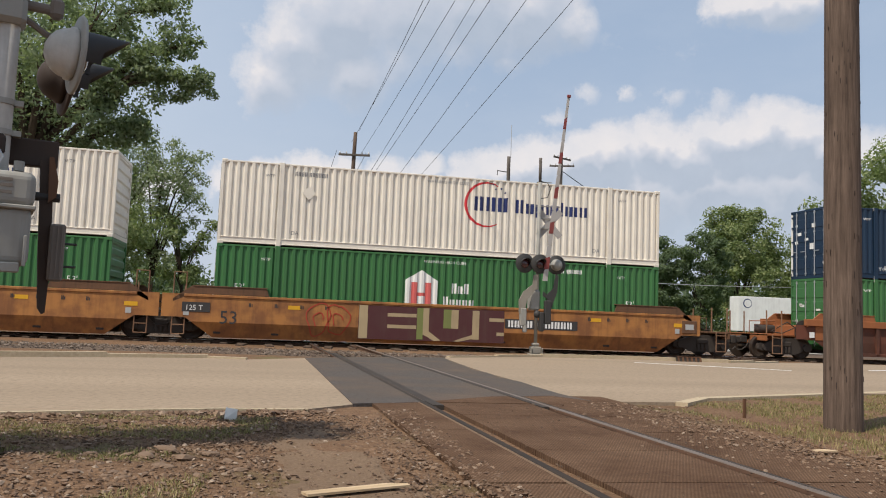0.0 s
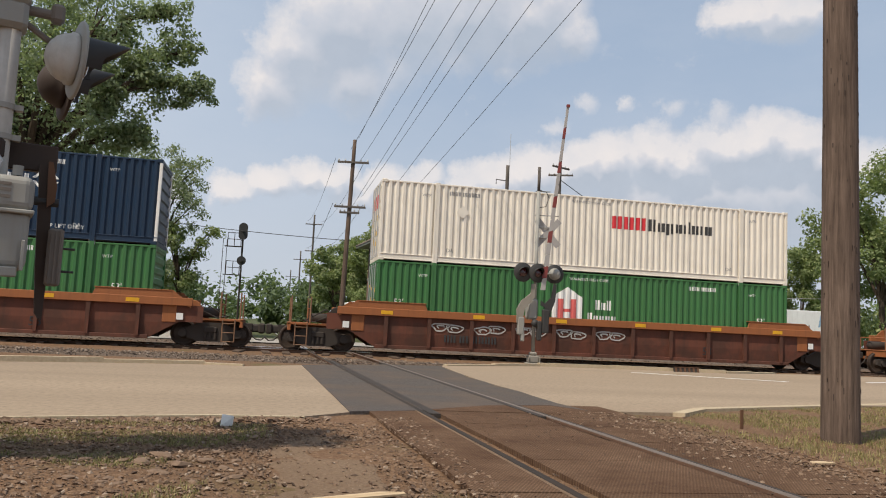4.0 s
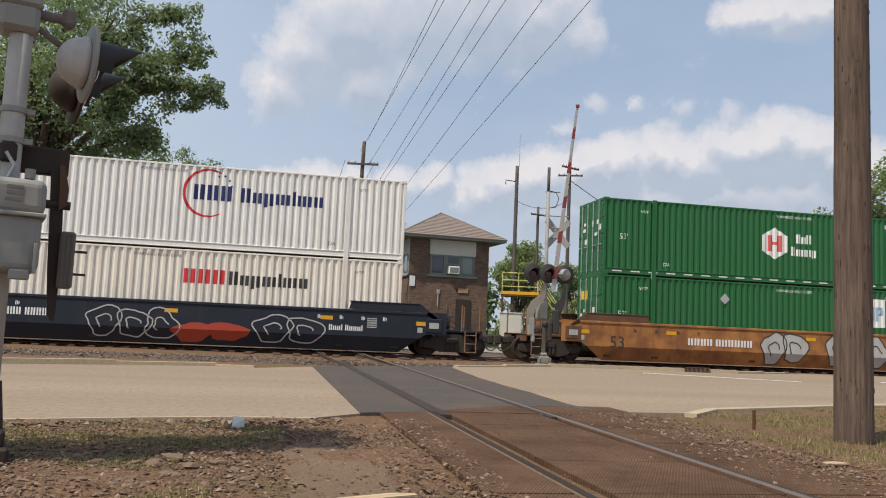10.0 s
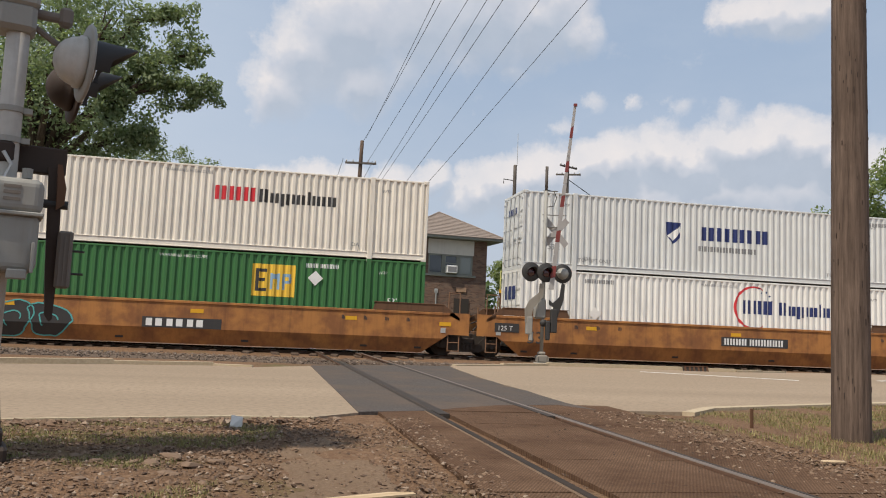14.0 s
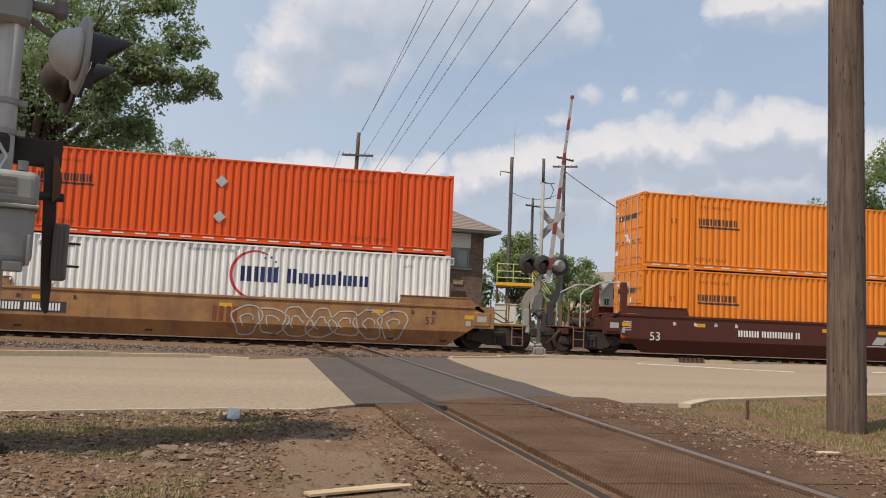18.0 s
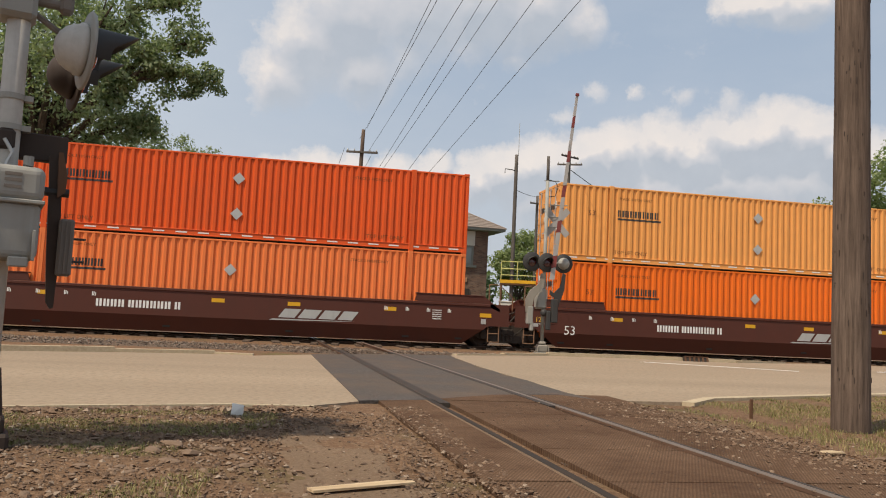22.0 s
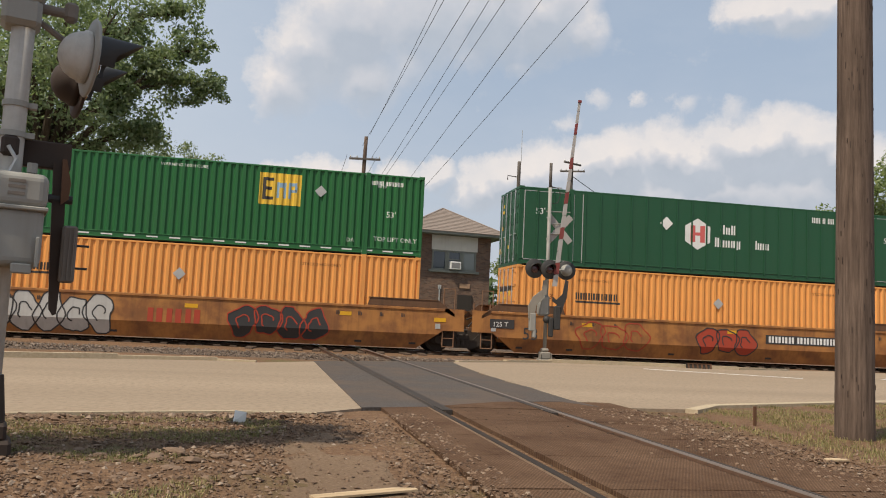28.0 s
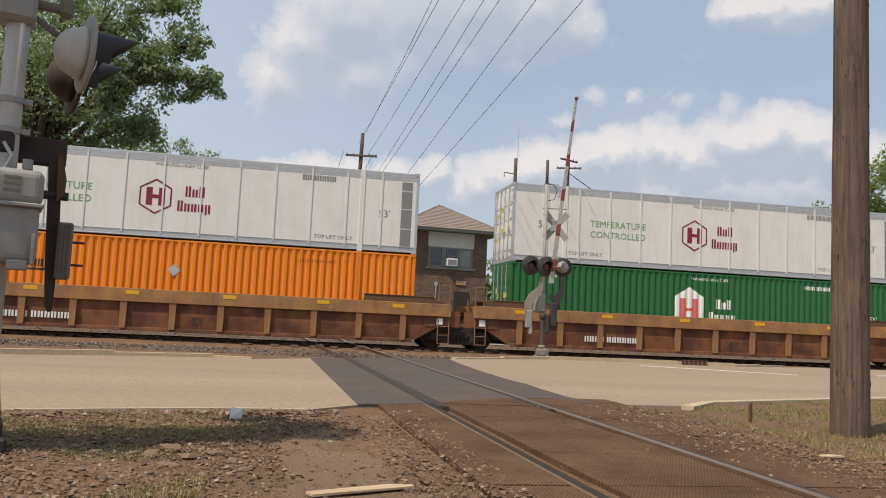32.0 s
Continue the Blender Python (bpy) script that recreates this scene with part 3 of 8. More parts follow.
solid("ground", sheet("ground", [-1500, -400, -120, -60, -30] + steps(-24, 16, 80) + [30, 60, 120, 400, 1500],
                      [-400, -100, -44] + steps(-31, -17, 50) + steps(-16.0, -9.1, 6) + [-9.0, -5, -0.75] + [0, 4, 8, 16, 40, 120, 500, 2500],
                      MEADOW, lambda x, y: -0.11 if y > -9.05 else -0.035, 0.02), SOIL, "bare brown soil with thin grass tufts", "ground", kind="structure")
solid("ballast_bed", sheet("ballast_bed", steps(-140, 140, 40), [-8.9, -7.6, -6.2, -4.6, -3.0, -1.6, -0.9, 0.9, 2.4, 4.5, 7.0, 9.5], BALLAST, lambda x, y: -0.055 - 0.115 * max(0.0, 1 - max(0.0, abs(y) - 2.4) / 5.0), 0.03),
      BALLAST, "grey brown crushed stone ballast under the main line", "ballast", kind="structure")
solid("meadow", sheet("meadow", [-1400, -300, -80, -40, -20, 0, 20, 40, 80, 300, 1400], [9, 20, 40, 80, 200, 1000, 2400], MEADOW, -0.06, 0.0),
      MEADOW, "mown green grass beyond the tracks", "grass", kind="structure")

solid("gravel_road", sheet("gravel_road", steps(-90, 90, 60), [7.2, 8.4, 10.0, 12.0, 14.5], PALE_GRAVEL, -0.02, 0.03),
      PALE_GRAVEL, "pale crushed stone track along the far side of the rails", "gravel road", kind="structure")

# the street is poured concrete, cut by the crossing
surface("road", [(-70, -40.6), (-8.41, -21.11), (-7.47, -20.81), (-6.42, -20.52), (-5.55, -20.48), (-5.02, -19.96), (-5.24, -10.52),
                 (-6.49, -11.75), (-7.31, -11.63), (-9.20, -12.27), (-11.48, -13.36), (-70, -41.32)], 0.0, 0.12, CONCRETE,
        "pale worn concrete street with a rounded gutter edge", "road")
surface("road", [(-1.78, -19.12), (-0.48, -19.04), (0.29, -18.28), (2.95, -17.18), (54.96, -6.5), (54.89, -3.38), (12.07, -4.58), (7.98, -6.36),
                 (4.29, -6.2), (1.83, -6.44), (0.2, -7.31), (-1.43, -8.29), (-1.58, -8.58), (-1.8, -11.9), (-1.86, -14.03), (-1.83, -16.15), (-1.88, -18.2)],
        0.004, 0.12, CONCRETE, "pale worn concrete street beside the crossing", "road")
surface("asphalt_patch", [(-5.24, -10.52), (-5.02, -19.96), (-4.22, -19.68), (-3.09, -18.8), (-2.12, -18.53), (-1.78, -19.12), (-1.88, -18.2), (-1.87, -17.04), (-1.83, -16.15),
                          (-1.93, -15.13), (-1.86, -14.03), (-1.93, -12.99), (-1.8, -11.9), (-1.74, -9.99), (-1.58, -8.58), (-3.07, -8.94)], 0.010, 0.10, ASPHALT,
        "dark patched asphalt round the rails in the street", "asphalt")

# ---- tracks ----


def rail_profile(b, p, q, z, head=0.072, high=0.17):
    """One rail between two places in plan; z is a number or a function."""
    d = Vector((q[0] - p[0], q[1] - p[1])).normalized()
    nx, ny = -d.y, d.x
    zf = z if callable(z) else (lambda x, y: z)
    prof = [(-0.07, -high), (0.07, -high), (0.07, -high + 0.025), (0.012, -high + 0.04), (0.012, -0.04),
            (head / 2, -0.032), (head / 2, -0.006), (head / 2 - 0.010, 0), (-head / 2 + 0.010, 0), (-head / 2, -0.006), (-head / 2, -0.032),
            (-0.012, -0.04), (-0.012, -high + 0.04), (-0.07, -high + 0.025)]
    n = len(prof)
    a = [(p[0] + nx * u, p[1] + ny * u, zf(*p) + w) for u, w in prof]
    c = [(q[0] + nx * u, q[1] + ny * u, zf(*q) + w) for u, w in prof]
    b.add(a + c, [tuple(range(n - 1, -1, -1)), tuple(range(n, 2 * n))] + [(i, (i + 1) % n, n + (i + 1) % n, n + i) for i in range(n)])


def rail(name, pts, z, label, parent=None, top=None):
    b = Build()
    for p, q in zip(pts, pts[1:]):
        rail_profile(b, p, q, z)
    me = b.mesh(name, [RAIL_SIDE, top or RAIL_TOP])
    for poly in me.polygons:
        if poly.normal.z > 0.7 and max(me.vertices[i].co.z - (z(me.vertices[i].co.x, me.vertices[i].co.y) if callable(z) else z) for i in poly.vertices) > -0.008:
            poly.material_index = 1
    ob = new(name, me)
    if parent:
        ob.parent = parent
        ob["label"] = label
        return ob
    return tagged(ob, label, "rail", kind="structure")


main_track = thing("main_track", "main line of steel rails on dark wooden ties", "railway track", kind="structure")
for ry in (-0.7535, 0.7535):
    rail("rail", [(-140, ry), (140, ry)], 0.0, "worn steel rail, bright on its head", main_track)
rnd = random.Random(5)
tie = Build()
tie.box(-0.115, 0.115, -1.3, 1.3, -0.17, 0, 0.012)
tie_mesh = tie.mesh("tie", TIE_WOOD)
x = -44.0
while x < 60:
    if not -6.6 < x < -1.2:
        t = part("tie", tie_mesh, None, main_track)
        t.matrix_basis = pose(x, rnd.uniform(-0.05, 0.05), -0.055, 0, 0, rnd.uniform(-1.5, 1.5))
    x += 0.56

# the spur crosses the street and the main line at a slant
def spur_x(y):
    """The spur's middle: a straight line almost square to the main line."""
    return -3.445 - 0.0315 * (y + 18)


def spur(y, off):
    """A place on the spur at y, off metres to its right."""
    return (spur_x(y) + off, y)


def spur_z(x, y):
    return ground_z(x, y) + 0.012


spur_track = thing("spur_track", "slanting spur of worn rails set into the crossing", "railway track", kind="structure")
KNOTS = [-36, -32, -28, -24, -20, -17, -14, -11, -8, -3.5, -0.75]
for off in (-0.7535, 0.7535):
    rail("rail", [spur(y, off) for y in KNOTS], spur_z, "rail sunk in the crossing with a dull head", spur_track, RAIL_SUNK if off < 0 else RAIL_DULL)
    rail("rail", [spur(0.9, off), spur(60, off)], 0.0, "rail of the spur beyond the main line", spur_track)
# dark strips: the groove's shade is in their colour, raised over the asphalt
for off, w in ((-0.645, 0.125), (0.665, 0.085)):
    b = Build()
    for s0, s1 in zip(KNOTS, KNOTS[1:-2]):
        b.slab(spur(s0, off), spur(s1, off), w, lifted(-0.09), lifted(-0.045 if s1 < -19 else 0.0135))
    part("flangeway", b, UNDER, spur_track, "dark strip coloured as the shaded flangeway")
for off, w in ((-0.808, 0.030), (0.82, 0.03)):
    b = Build()
    for s0, s1 in zip(KNOTS, KNOTS[1:-3]):
        b.slab(spur(s0, off), spur(s1, off), w, lifted(-0.09), lifted(0.0075))
    part("edge_strip", b, DUST if off < 0 else UNDER, spur_track, "dusty strip along the rail" if off < 0 else "dark gap along the rail")

# the diamond: frogs, guard rails and long ties
diamond = thing("diamond_crossing", "rusty cast diamond where two tracks cross", "rail crossing", kind="structure")
for off in (-0.7535, 0.7535):
    rail("frog_rail", [spur(-0.75, off), spur(0.9, off)], 0.004, "cast frog rail", diamond)
for off in (-0.62, 0.62):
    rail("guard_rail", [spur(-2.6, off), spur(2.6, off)], 0.004, "guard rail", diamond)
for ry in (-0.62, 0.62, -0.90, 0.90):
    rail("guard_rail", [(-6.4, ry), (-1.4, ry)], 0.004, "guard rail", diamond)
for i in range(9):
    b = Build()
    b.box(-1.9, 1.9, -0.13, 0.13, -0.20, -0.03, 0.015)
    t = part("timber", b, TIE_WOOD, diamond)
    t.matrix_basis = pose(-6.9 + i * 0.72, rnd.uniform(-0.2, 0.1) - 0.5, -0.03, 0, 0, 90 + rnd.uniform(-6, 4))


# ---- the train ----
LONG, TALL, HALF = 16.154, 2.896, 1.295
FLOOR = 0.385                     # underside of a lower container above the rail
PITCH = 0.252


def wave(x):
    """Depth of the side sheet's folds at x."""
    u = (x + 100 * PITCH) % PITCH
    if u < 0.085:
        return 0.0
    if u < 0.135:
        return 0.050 * (u - 0.085) / 0.050
    if u < 0.200:
        return 0.050
    return 0.050 * (0.252 - u) / 0.052


POSTS = (-LONG / 2 + 2.02, LONG / 2 - 2.02)


def folded_sheet(x0, x1, z0, z1, y, sign):
    """A corrugated sheet in the x, z plane; sign -1 faces the camera."""
    xs = [x0]
    k = math.floor(x0 / PITCH) - 1
    while k * PITCH < x1:
        for u in (0.0, 0.085, 0.135, 0.200):
            x = k * PITCH + u
            if x0 + 0.004 < x < x1 - 0.004:
                xs.append(x)
        k += 1
    xs.append(x1)
    b = Build()
    v, f = [], []
    for x in xs:
        d = wave(x)
        v += [(x, y - sign * d, z0), (x, y - sign * d, z1)]
    for i in range(len(xs) - 1):
        q = (2 * i, 2 * i + 2, 2 * i + 3, 2 * i + 1)
        f.append(q if sign < 0 else q[::-1])
    return b.add(v, f)


def end_sheet(x, sign):
    """The blank end of a container, with ribs that lie across it."""
    b = Build()
    v, f, zs, z = [], [], [], 0.16
    while z < TALL - 0.40:
        zs += [(z, 0.0), (z + 0.16, 0.0), (z + 0.21, 0.045), (z + 0.30, 0.045), (z + 0.35, 0.0)]
        z += 0.37
    zs.append((TALL - 0.11, 0.0))
    for z, d in zs:
        v += [(x - sign * d, -HALF + 0.10, z), (x - sign * d, HALF - 0.10, z)]
    for i in range(len(zs) - 1):
        q = (2 * i, 2 * i + 1, 2 * i + 3, 2 * i + 2)
        f.append(q[::-1] if sign < 0 else q)
    return b.add(v, f)


MESHES = {}


def shared(key, maker, material):
    """A mesh made once for each material."""
    k = (key, material.name)
    if k not in MESHES:
        base = next((m for (a, _), m in MESHES.items() if a == key), None)
        if base is None:
            made = maker()
            MESHES[k] = made.mesh(key, material) if isinstance(made, Build) else made
            if not MESHES[k].materials:
                MESHES[k].materials.append(material)
        else:
            MESHES[k] = base.copy()
            MESHES[k].materials[0] = material
    return MESHES[k]


def corner_post_shape():
    b = Build()
    return b.box(-0.05, 0.05, -0.045, 0.045, 0.12, TALL - 0.12, 0.01)


def top_rail_shape():
    b = Build()
    return b.box(-LONG / 2, LONG / 2, -0.03, 0.03, TALL - 0.085, TALL - 0.022, 0.01)


def bottom_rail_shape():
    b = Build()
    b.box(-LONG / 2, LONG / 2, -0.016, 0.03, 0.05, 0.25)
    b.box(-LONG / 2, LONG / 2, -0.036, -0.010, 0.225, 0.255, 0.008)
    return b.box(-LONG / 2, LONG / 2, -0.036, -0.010, 0.045, 0.080, 0.008)


def header_shape():
    b = Build()
    return b.box(-0.04, 0.04, -HALF + 0.06, HALF - 0.06, TALL - 0.11, TALL, 0.01)


def sill_shape():
    b = Build()
    return b.box(-0.04, 0.04, -HALF + 0.06, HALF - 0.06, 0.0, 0.14, 0.01)


def floor_shape():
    b = Build()
    return b.box(-LONG / 2 + 0.08, LONG / 2 - 0.08, -HALF + 0.06, HALF - 0.06, 0.02, 0.10)


def lift_post_shape():
    b = Build()
    b.box(-0.085, 0.085, -0.022, 0.03, 0.0, TALL + 0.004, 0.008)
    b.box(-0.035, -0.025, -0.03, -0.02, 0.2, TALL - 0.15)
    return b


def casting_shape():
    b = Build()
    b.box(-0.095, 0.095, -0.085, 0.085, -0.062, 0.062, 0.012)
    b.box(-0.04, 0.04, -0.089, -0.08, -0.025, 0.025)
    return b


def roof_shape():
    b = Build()
    n = 40
    v, f = [], []
    for i in range(n * 2 + 1):
        x = -LONG / 2 + 0.08 + (LONG - 0.16) * i / (2 * n)
        z = TALL - 0.012 - (0.02 if i % 2 else 0.0)
        v += [(x, -HALF + 0.05, z), (x, HALF - 0.05, z)]
    for i in range(n * 2):
        f.append((2 * i, 2 * i + 2, 2 * i + 3, 2 * i + 1))
    return b.add(v, f)


def door_shape():
    """One leaf of the doors at the low-x end, hinged at y = 0 .. 1.18, facing -x."""
    b = Build()
    b.box(-0.045, 0.0, 0.01, 1.17, 0.15, TALL - 0.12, 0.01)
    for z in (0.42, 0.98, 1.54, 2.1):
        b.box(-0.062, -0.045, 0.08, 1.10, z, z + 0.40, 0.015)
    return b


def door_bar_shape(y):
    b = Build()
    b.rod((-0.085, y, 0.12), (-0.085, y, TALL - 0.09), 0.019, n=6)
    for z in (0.18, 0.9, 1.9, TALL - 0.2):
        b.box(-0.10, -0.06, y - 0.04, y + 0.04, z, z + 0.06)
    return b.box(-0.105, -0.085, y - 0.02, y + 0.30, 1.12, 1.15)


def hinge_shape():
    b = Build()
    return b.box(-0.075, -0.02, 1.10, 1.24, 0, 0.07, 0.01)


# lettering, cut and laid into the folds of the sheet
FONT_CACHE = {}


def words_mesh(text, size):
    key = (text, size)
    if key not in FONT_CACHE:
        cu = bpy.data.curves.new("words", "FONT")
        cu.body, cu.size, cu.resolution_u = text, size, 2
        ob = bpy.data.objects.new("words", cu)
        scene.collection.objects.link(ob)
        dg = bpy.context.evaluated_depsgraph_get()
        me = bpy.data.meshes.new_from_object(ob.evaluated_get(dg))
        bpy.data.objects.remove(ob)
        bpy.data.curves.remove(cu)
        FONT_CACHE[key] = me
    return FONT_CACHE[key]


def flat_bars(rects):
    """Upright rectangles (x0, x1, z0, z1) in the x, z plane."""
    b = Build()
    for x0, x1, z0, z1 in rects:
        b.add([(x0, 0, z0), (x1, 0, z0), (x1, 0, z1), (x0, 0, z1)], [(0, 1, 2, 3)])
    return b


def letters_as_bars(word, x, z, size, width=0.62):
    """A name as a row of plain bars with the heights of its characters."""
    out, cx = [], x
    for ch in word:
        if ch == " ":
            cx += size * 0.35
            continue
        w = size * width * (0.45 if ch in "il.,'1It" else 1.0)
        tall = size if (ch.isupper() or ch.isdigit() or ch in "bdfhklt") else size * 0.74
        low = -size * 0.22 if ch in "gpqy" else 0.0
        if ch in "il.,'1It":
            out.append((cx, cx + w * 0.62, z + low, z + tall))
        else:
            out += [(cx, cx + w * 0.30, z + low, z + tall), (cx + w * 0.46, cx + w * 0.78, z + low * 0.5, z + tall)]
        cx += w
    return out


def decal(name, bm_or_build, x, z, y, material, parent, label="", folds=True, flat_y=None):
    """A painted mark on the near side, laid into the folds when there are any."""
    bm = bmesh.new()
    if isinstance(bm_or_build, Build):
        bm.from_mesh(bm_or_build.mesh("mark", material))
    else:
        bm.from_mesh(bm_or_build)
        for v in bm.verts:
            v.co = Vector((v.co.x, 0, v.co.y))
    for v in bm.verts:
        v.co.x += x
        v.co.z += z
    if folds:
        lo, hi = min(v.co.x for v in bm.verts), max(v.co.x for v in bm.verts)
        k = math.floor(lo / PITCH) - 1
        while k * PITCH < hi:
            for u in (0.0, 0.085, 0.135, 0.200):
                c = k * PITCH + u
                if lo < c < hi:
                    bmesh.ops.bisect_plane(bm, geom=bm.verts[:] + bm.edges[:] + bm.faces[:], plane_co=(c, 0, 0), plane_no=(1, 0, 0))
            k += 1
    for v in bm.verts:
        v.co.y = y - 0.0035 + (wave(v.co.x) if folds else 0.0)
    bm.normal_update()
    for f in bm.faces:
        if f.normal.y > 0:
            f.normal_flip()
    me = bpy.data.meshes.new(name)
    bm.to_mesh(me)
    bm.free()
    me.materials.append(material)
    ob = part(name, me, None, parent, label)
    if name in ("name_mark", "number_mark", "stencil", "panel_mark", "badge_mark", "dots", "lettering"):
        ob["kind"] = "stuff"
    return ob


def hexagon(r):
    return [(r * math.cos(math.pi / 6 + i * math.pi / 3), r * math.sin(math.pi / 6 + i * math.pi / 3)) for i in range(6)]


def poly_face(pts):
    b = Build()
    return b.add([(x, 0, z) for x, z in pts], [tuple(range(len(pts)))])


def ring_arc(r, w, a0, a1, n=28):
    b = Build()
    v, f = [], []
    for i in range(n + 1):
        a = radians(a0 + (a1 - a0) * i / n)
        k = w * (0.35 + 0.65 * math.sin(math.pi * i / n))
        v += [((r - k / 2) * math.cos(a), 0, (r - k / 2) * math.sin(a)), ((r + k / 2) * math.cos(a), 0, (r + k / 2) * math.sin(a))]
    for i in range(n):
        f.append((2 * i, 2 * i + 1, 2 * i + 3, 2 * i + 2))
    return b.add(v, f)


def hub_mark(c, x, z, ink, folds=True, r=0.56, field=None, house=False):
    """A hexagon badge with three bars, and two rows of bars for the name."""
    if field:
        decal("badge", poly_face(hexagon(r)), x, z, -HALF, field, c, "white hexagon badge", folds)
        decal("badge_mark", flat_bars([(-0.30, -0.10, -0.32, 0.32), (0.10, 0.30, -0.32, 0.32), (-0.10, 0.10, -0.06, 0.06)]), x, z, -HALF - 0.002, INK_PINK, c, "faded red bars", folds)
    else:
        b = Build()
        h0, h1 = hexagon(r), hexagon(r * 0.90)
        b.add([(p[0], 0, p[1]) for p in h0] + [(p[0], 0, p[1]) for p in h1], [(i, (i + 1) % 6, 6 + (i + 1) % 6, 6 + i) for i in range(6)])
        decal("badge", b, x, z, -HALF, ink, c, "thin hexagon outline", folds)
        decal("badge_mark", flat_bars([(-0.30, -0.10, -0.30, 0.30), (0.10, 0.30, -0.30, 0.30), (-0.10, 0.10, -0.06, 0.06)]), x, z, -HALF, INK_MAROON, c, "maroon bars", folds)
    decal("name_mark", flat_bars(letters_as_bars("Hub", x + 0.95, z + 0.06, 0.36) + letters_as_bars("Group", x + 0.72, z - 0.44, 0.36)), 0, 0, -HALF, ink, c, "two rows of plain bars", folds)


def text_mark(c, text, x, z, size, ink, folds=True, y=None):
    decal("lettering", words_mesh(text, size), x, z, -HALF if y is None else y, ink, c, "painted lettering", folds)


def bars_mark(c, word, x, z, size, ink, folds=True, label="row of plain bars", y=None, width=0.62):
    decal("name_mark", flat_bars(letters_as_bars(word, x, z, size, width)), 0, 0, -HALF if y is None else y, ink, c, label, folds)


def diamond_plate(c, x, z, material, s=0.21):
    b = Build()
    b.add([(0, 0, -s), (s, 0, 0), (0, 0, s), (-s, 0, 0), (0, 0.012, -s), (s, 0.012, 0), (0, 0.012, s), (-s, 0.012, 0)],
          [(0, 1, 2, 3), (1, 0, 4, 5), (2, 1, 5, 6), (3, 2, 6, 7), (0, 3, 7, 4)])
    ob = part("placard_holder", b, material, c, "diamond placard plate")
    ob.location = (x, -HALF - 0.014, z)
    return ob


def container(label, paint_mat, castings=None, smooth=False, door_mat=None, frame_mat=None, post_ends=None):
    """A 53 foot container with its doors at the low-x end."""
    c = thing("container", label, "container", group="containers of the train")
    f = frame_mat or paint_mat
    for sx in (-1, 1):
        for sy in (-1, 1):
            o = part("corner_post", shared("corner_post", corner_post_shape, post_ends or f), None, c)
            o.location = (sx * (LONG / 2 - 0.05), sy * (HALF - 0.045), 0)
        for name, shape in (("header", header_shape), ("sill", sill_shape)):
            o = part(name, shared(name, shape, f), None, c)
            o.location = (sx * (LONG / 2 - 0.04), 0, 0)
    for sy in (-1, 1):
        for name, shape in (("top_rail", top_rail_shape), ("bottom_rail", bottom_rail_shape)):
            o = part(name, shared(name, shape, f), None, c)
            o.matrix_basis = pose(0, sy * (HALF - 0.03), 0, 0, 0, 0 if sy < 0 else 180)
    part("floor", shared("container_floor", floor_shape, UNDER), None, c)
    h = LONG / 2
    if smooth:
        def near():
            b = Build()
            return b.box(-h + 0.1, h - 0.1, -HALF + 0.004, -HALF + 0.05, 0.25, TALL - 0.085)

        def far():
            b = Build()
            return b.box(-h + 0.1, h - 0.1, HALF - 0.05, HALF - 0.004, 0.25, TALL - 0.085)
        part("side_panel", shared("side_panel_smooth", near, paint_mat), None, c)
        part("side_panel", shared("side_panel_smooth_far", far, paint_mat), None, c)
        n = 13 if paint_mat is REEFER else 26
        for i in range(1, n):
            o = part("seam", shared("seam", lambda: Build().box(-0.006 if smooth is GREY_LIGHT else -0.028, 0.006 if smooth is GREY_LIGHT else 0.028, -HALF - (0.001 if smooth is GREY_LIGHT else 0.022), -HALF + 0.004, 0.16, TALL - 0.09), smooth), None, c)
            o.location = (-h + 0.1 + (LONG - 0.2) * i / n, 0, 0)
    else:
        part("side_panel", shared("side_panel", lambda: folded_sheet(-h + 0.10, h - 0.10, 0.24, TALL - 0.08, -HALF + 0.002, -1), paint_mat), None, c)
        part("side_panel", shared("side_panel_far", lambda: folded_sheet(-h + 0.10, h - 0.10, 0.24, TALL - 0.08, HALF - 0.002, 1), paint_mat), None, c)
    part("end_wall", shared("end_wall", lambda: end_sheet(h - 0.02, 1), paint_mat), None, c)
    part("roof", shared("roof", roof_shape, f), None, c)
    for k in (0, 1):
        d = part("door", shared("door", door_shape, door_mat or paint_mat), None, c)
        if k:
            d.matrix_basis = pose(-h + 0.05, 0, 0)
        else:
            d.matrix_basis = pose(-h + 0.05, 0, 0) @ Matrix.Diagonal((1, -1, 1, 1))
        for y in (0.28, 0.86):
            part("lock_rod", shared("lock_rod%s" % y, lambda y=y: door_bar_shape(y), ALU), None, d, "galvanised lock rod")
        for z in (0.35, 0.95, 1.55, 2.15, 2.6):
            o = part("hinge", shared("hinge", hinge_shape, f), None, d)
            o.location = (0, 0, z)
    for px in POSTS:
        for sy in (-1, 1):
            p = part("lifting_post", shared("lifting_post", lift_post_shape, paint_mat), None, c)
            p.matrix_basis = pose(px, sy * HALF, 0) if sy < 0 else pose(px, HALF, 0, 0, 0, 180)
    for px in (-h + 0.095, POSTS[0], POSTS[1], h - 0.095):
        for sy in (-1, 1):
            for z in (0.062, TALL - 0.056):
                inner = px in POSTS
                p = part("corner_casting", shared("corner_casting", casting_shape, castings or f) if inner else shared("corner_casting_end", casting_shape, f), None, c)
                p.matrix_basis = pose(px, sy * (HALF - 0.075), z, 0, 0, 0 if sy < 0 else 180)
    return c


# where the middle of each pair of containers stands at the start, along the line
CENTRES = [-19.43, 0.05, 23.64, 47.23, 70.71, 93.97, 117.62, 136.97, 156.65, 180.47, 204.00, 223.52, 243.14, 266.65, 285.92, 305.61, 329.38, 349.02]
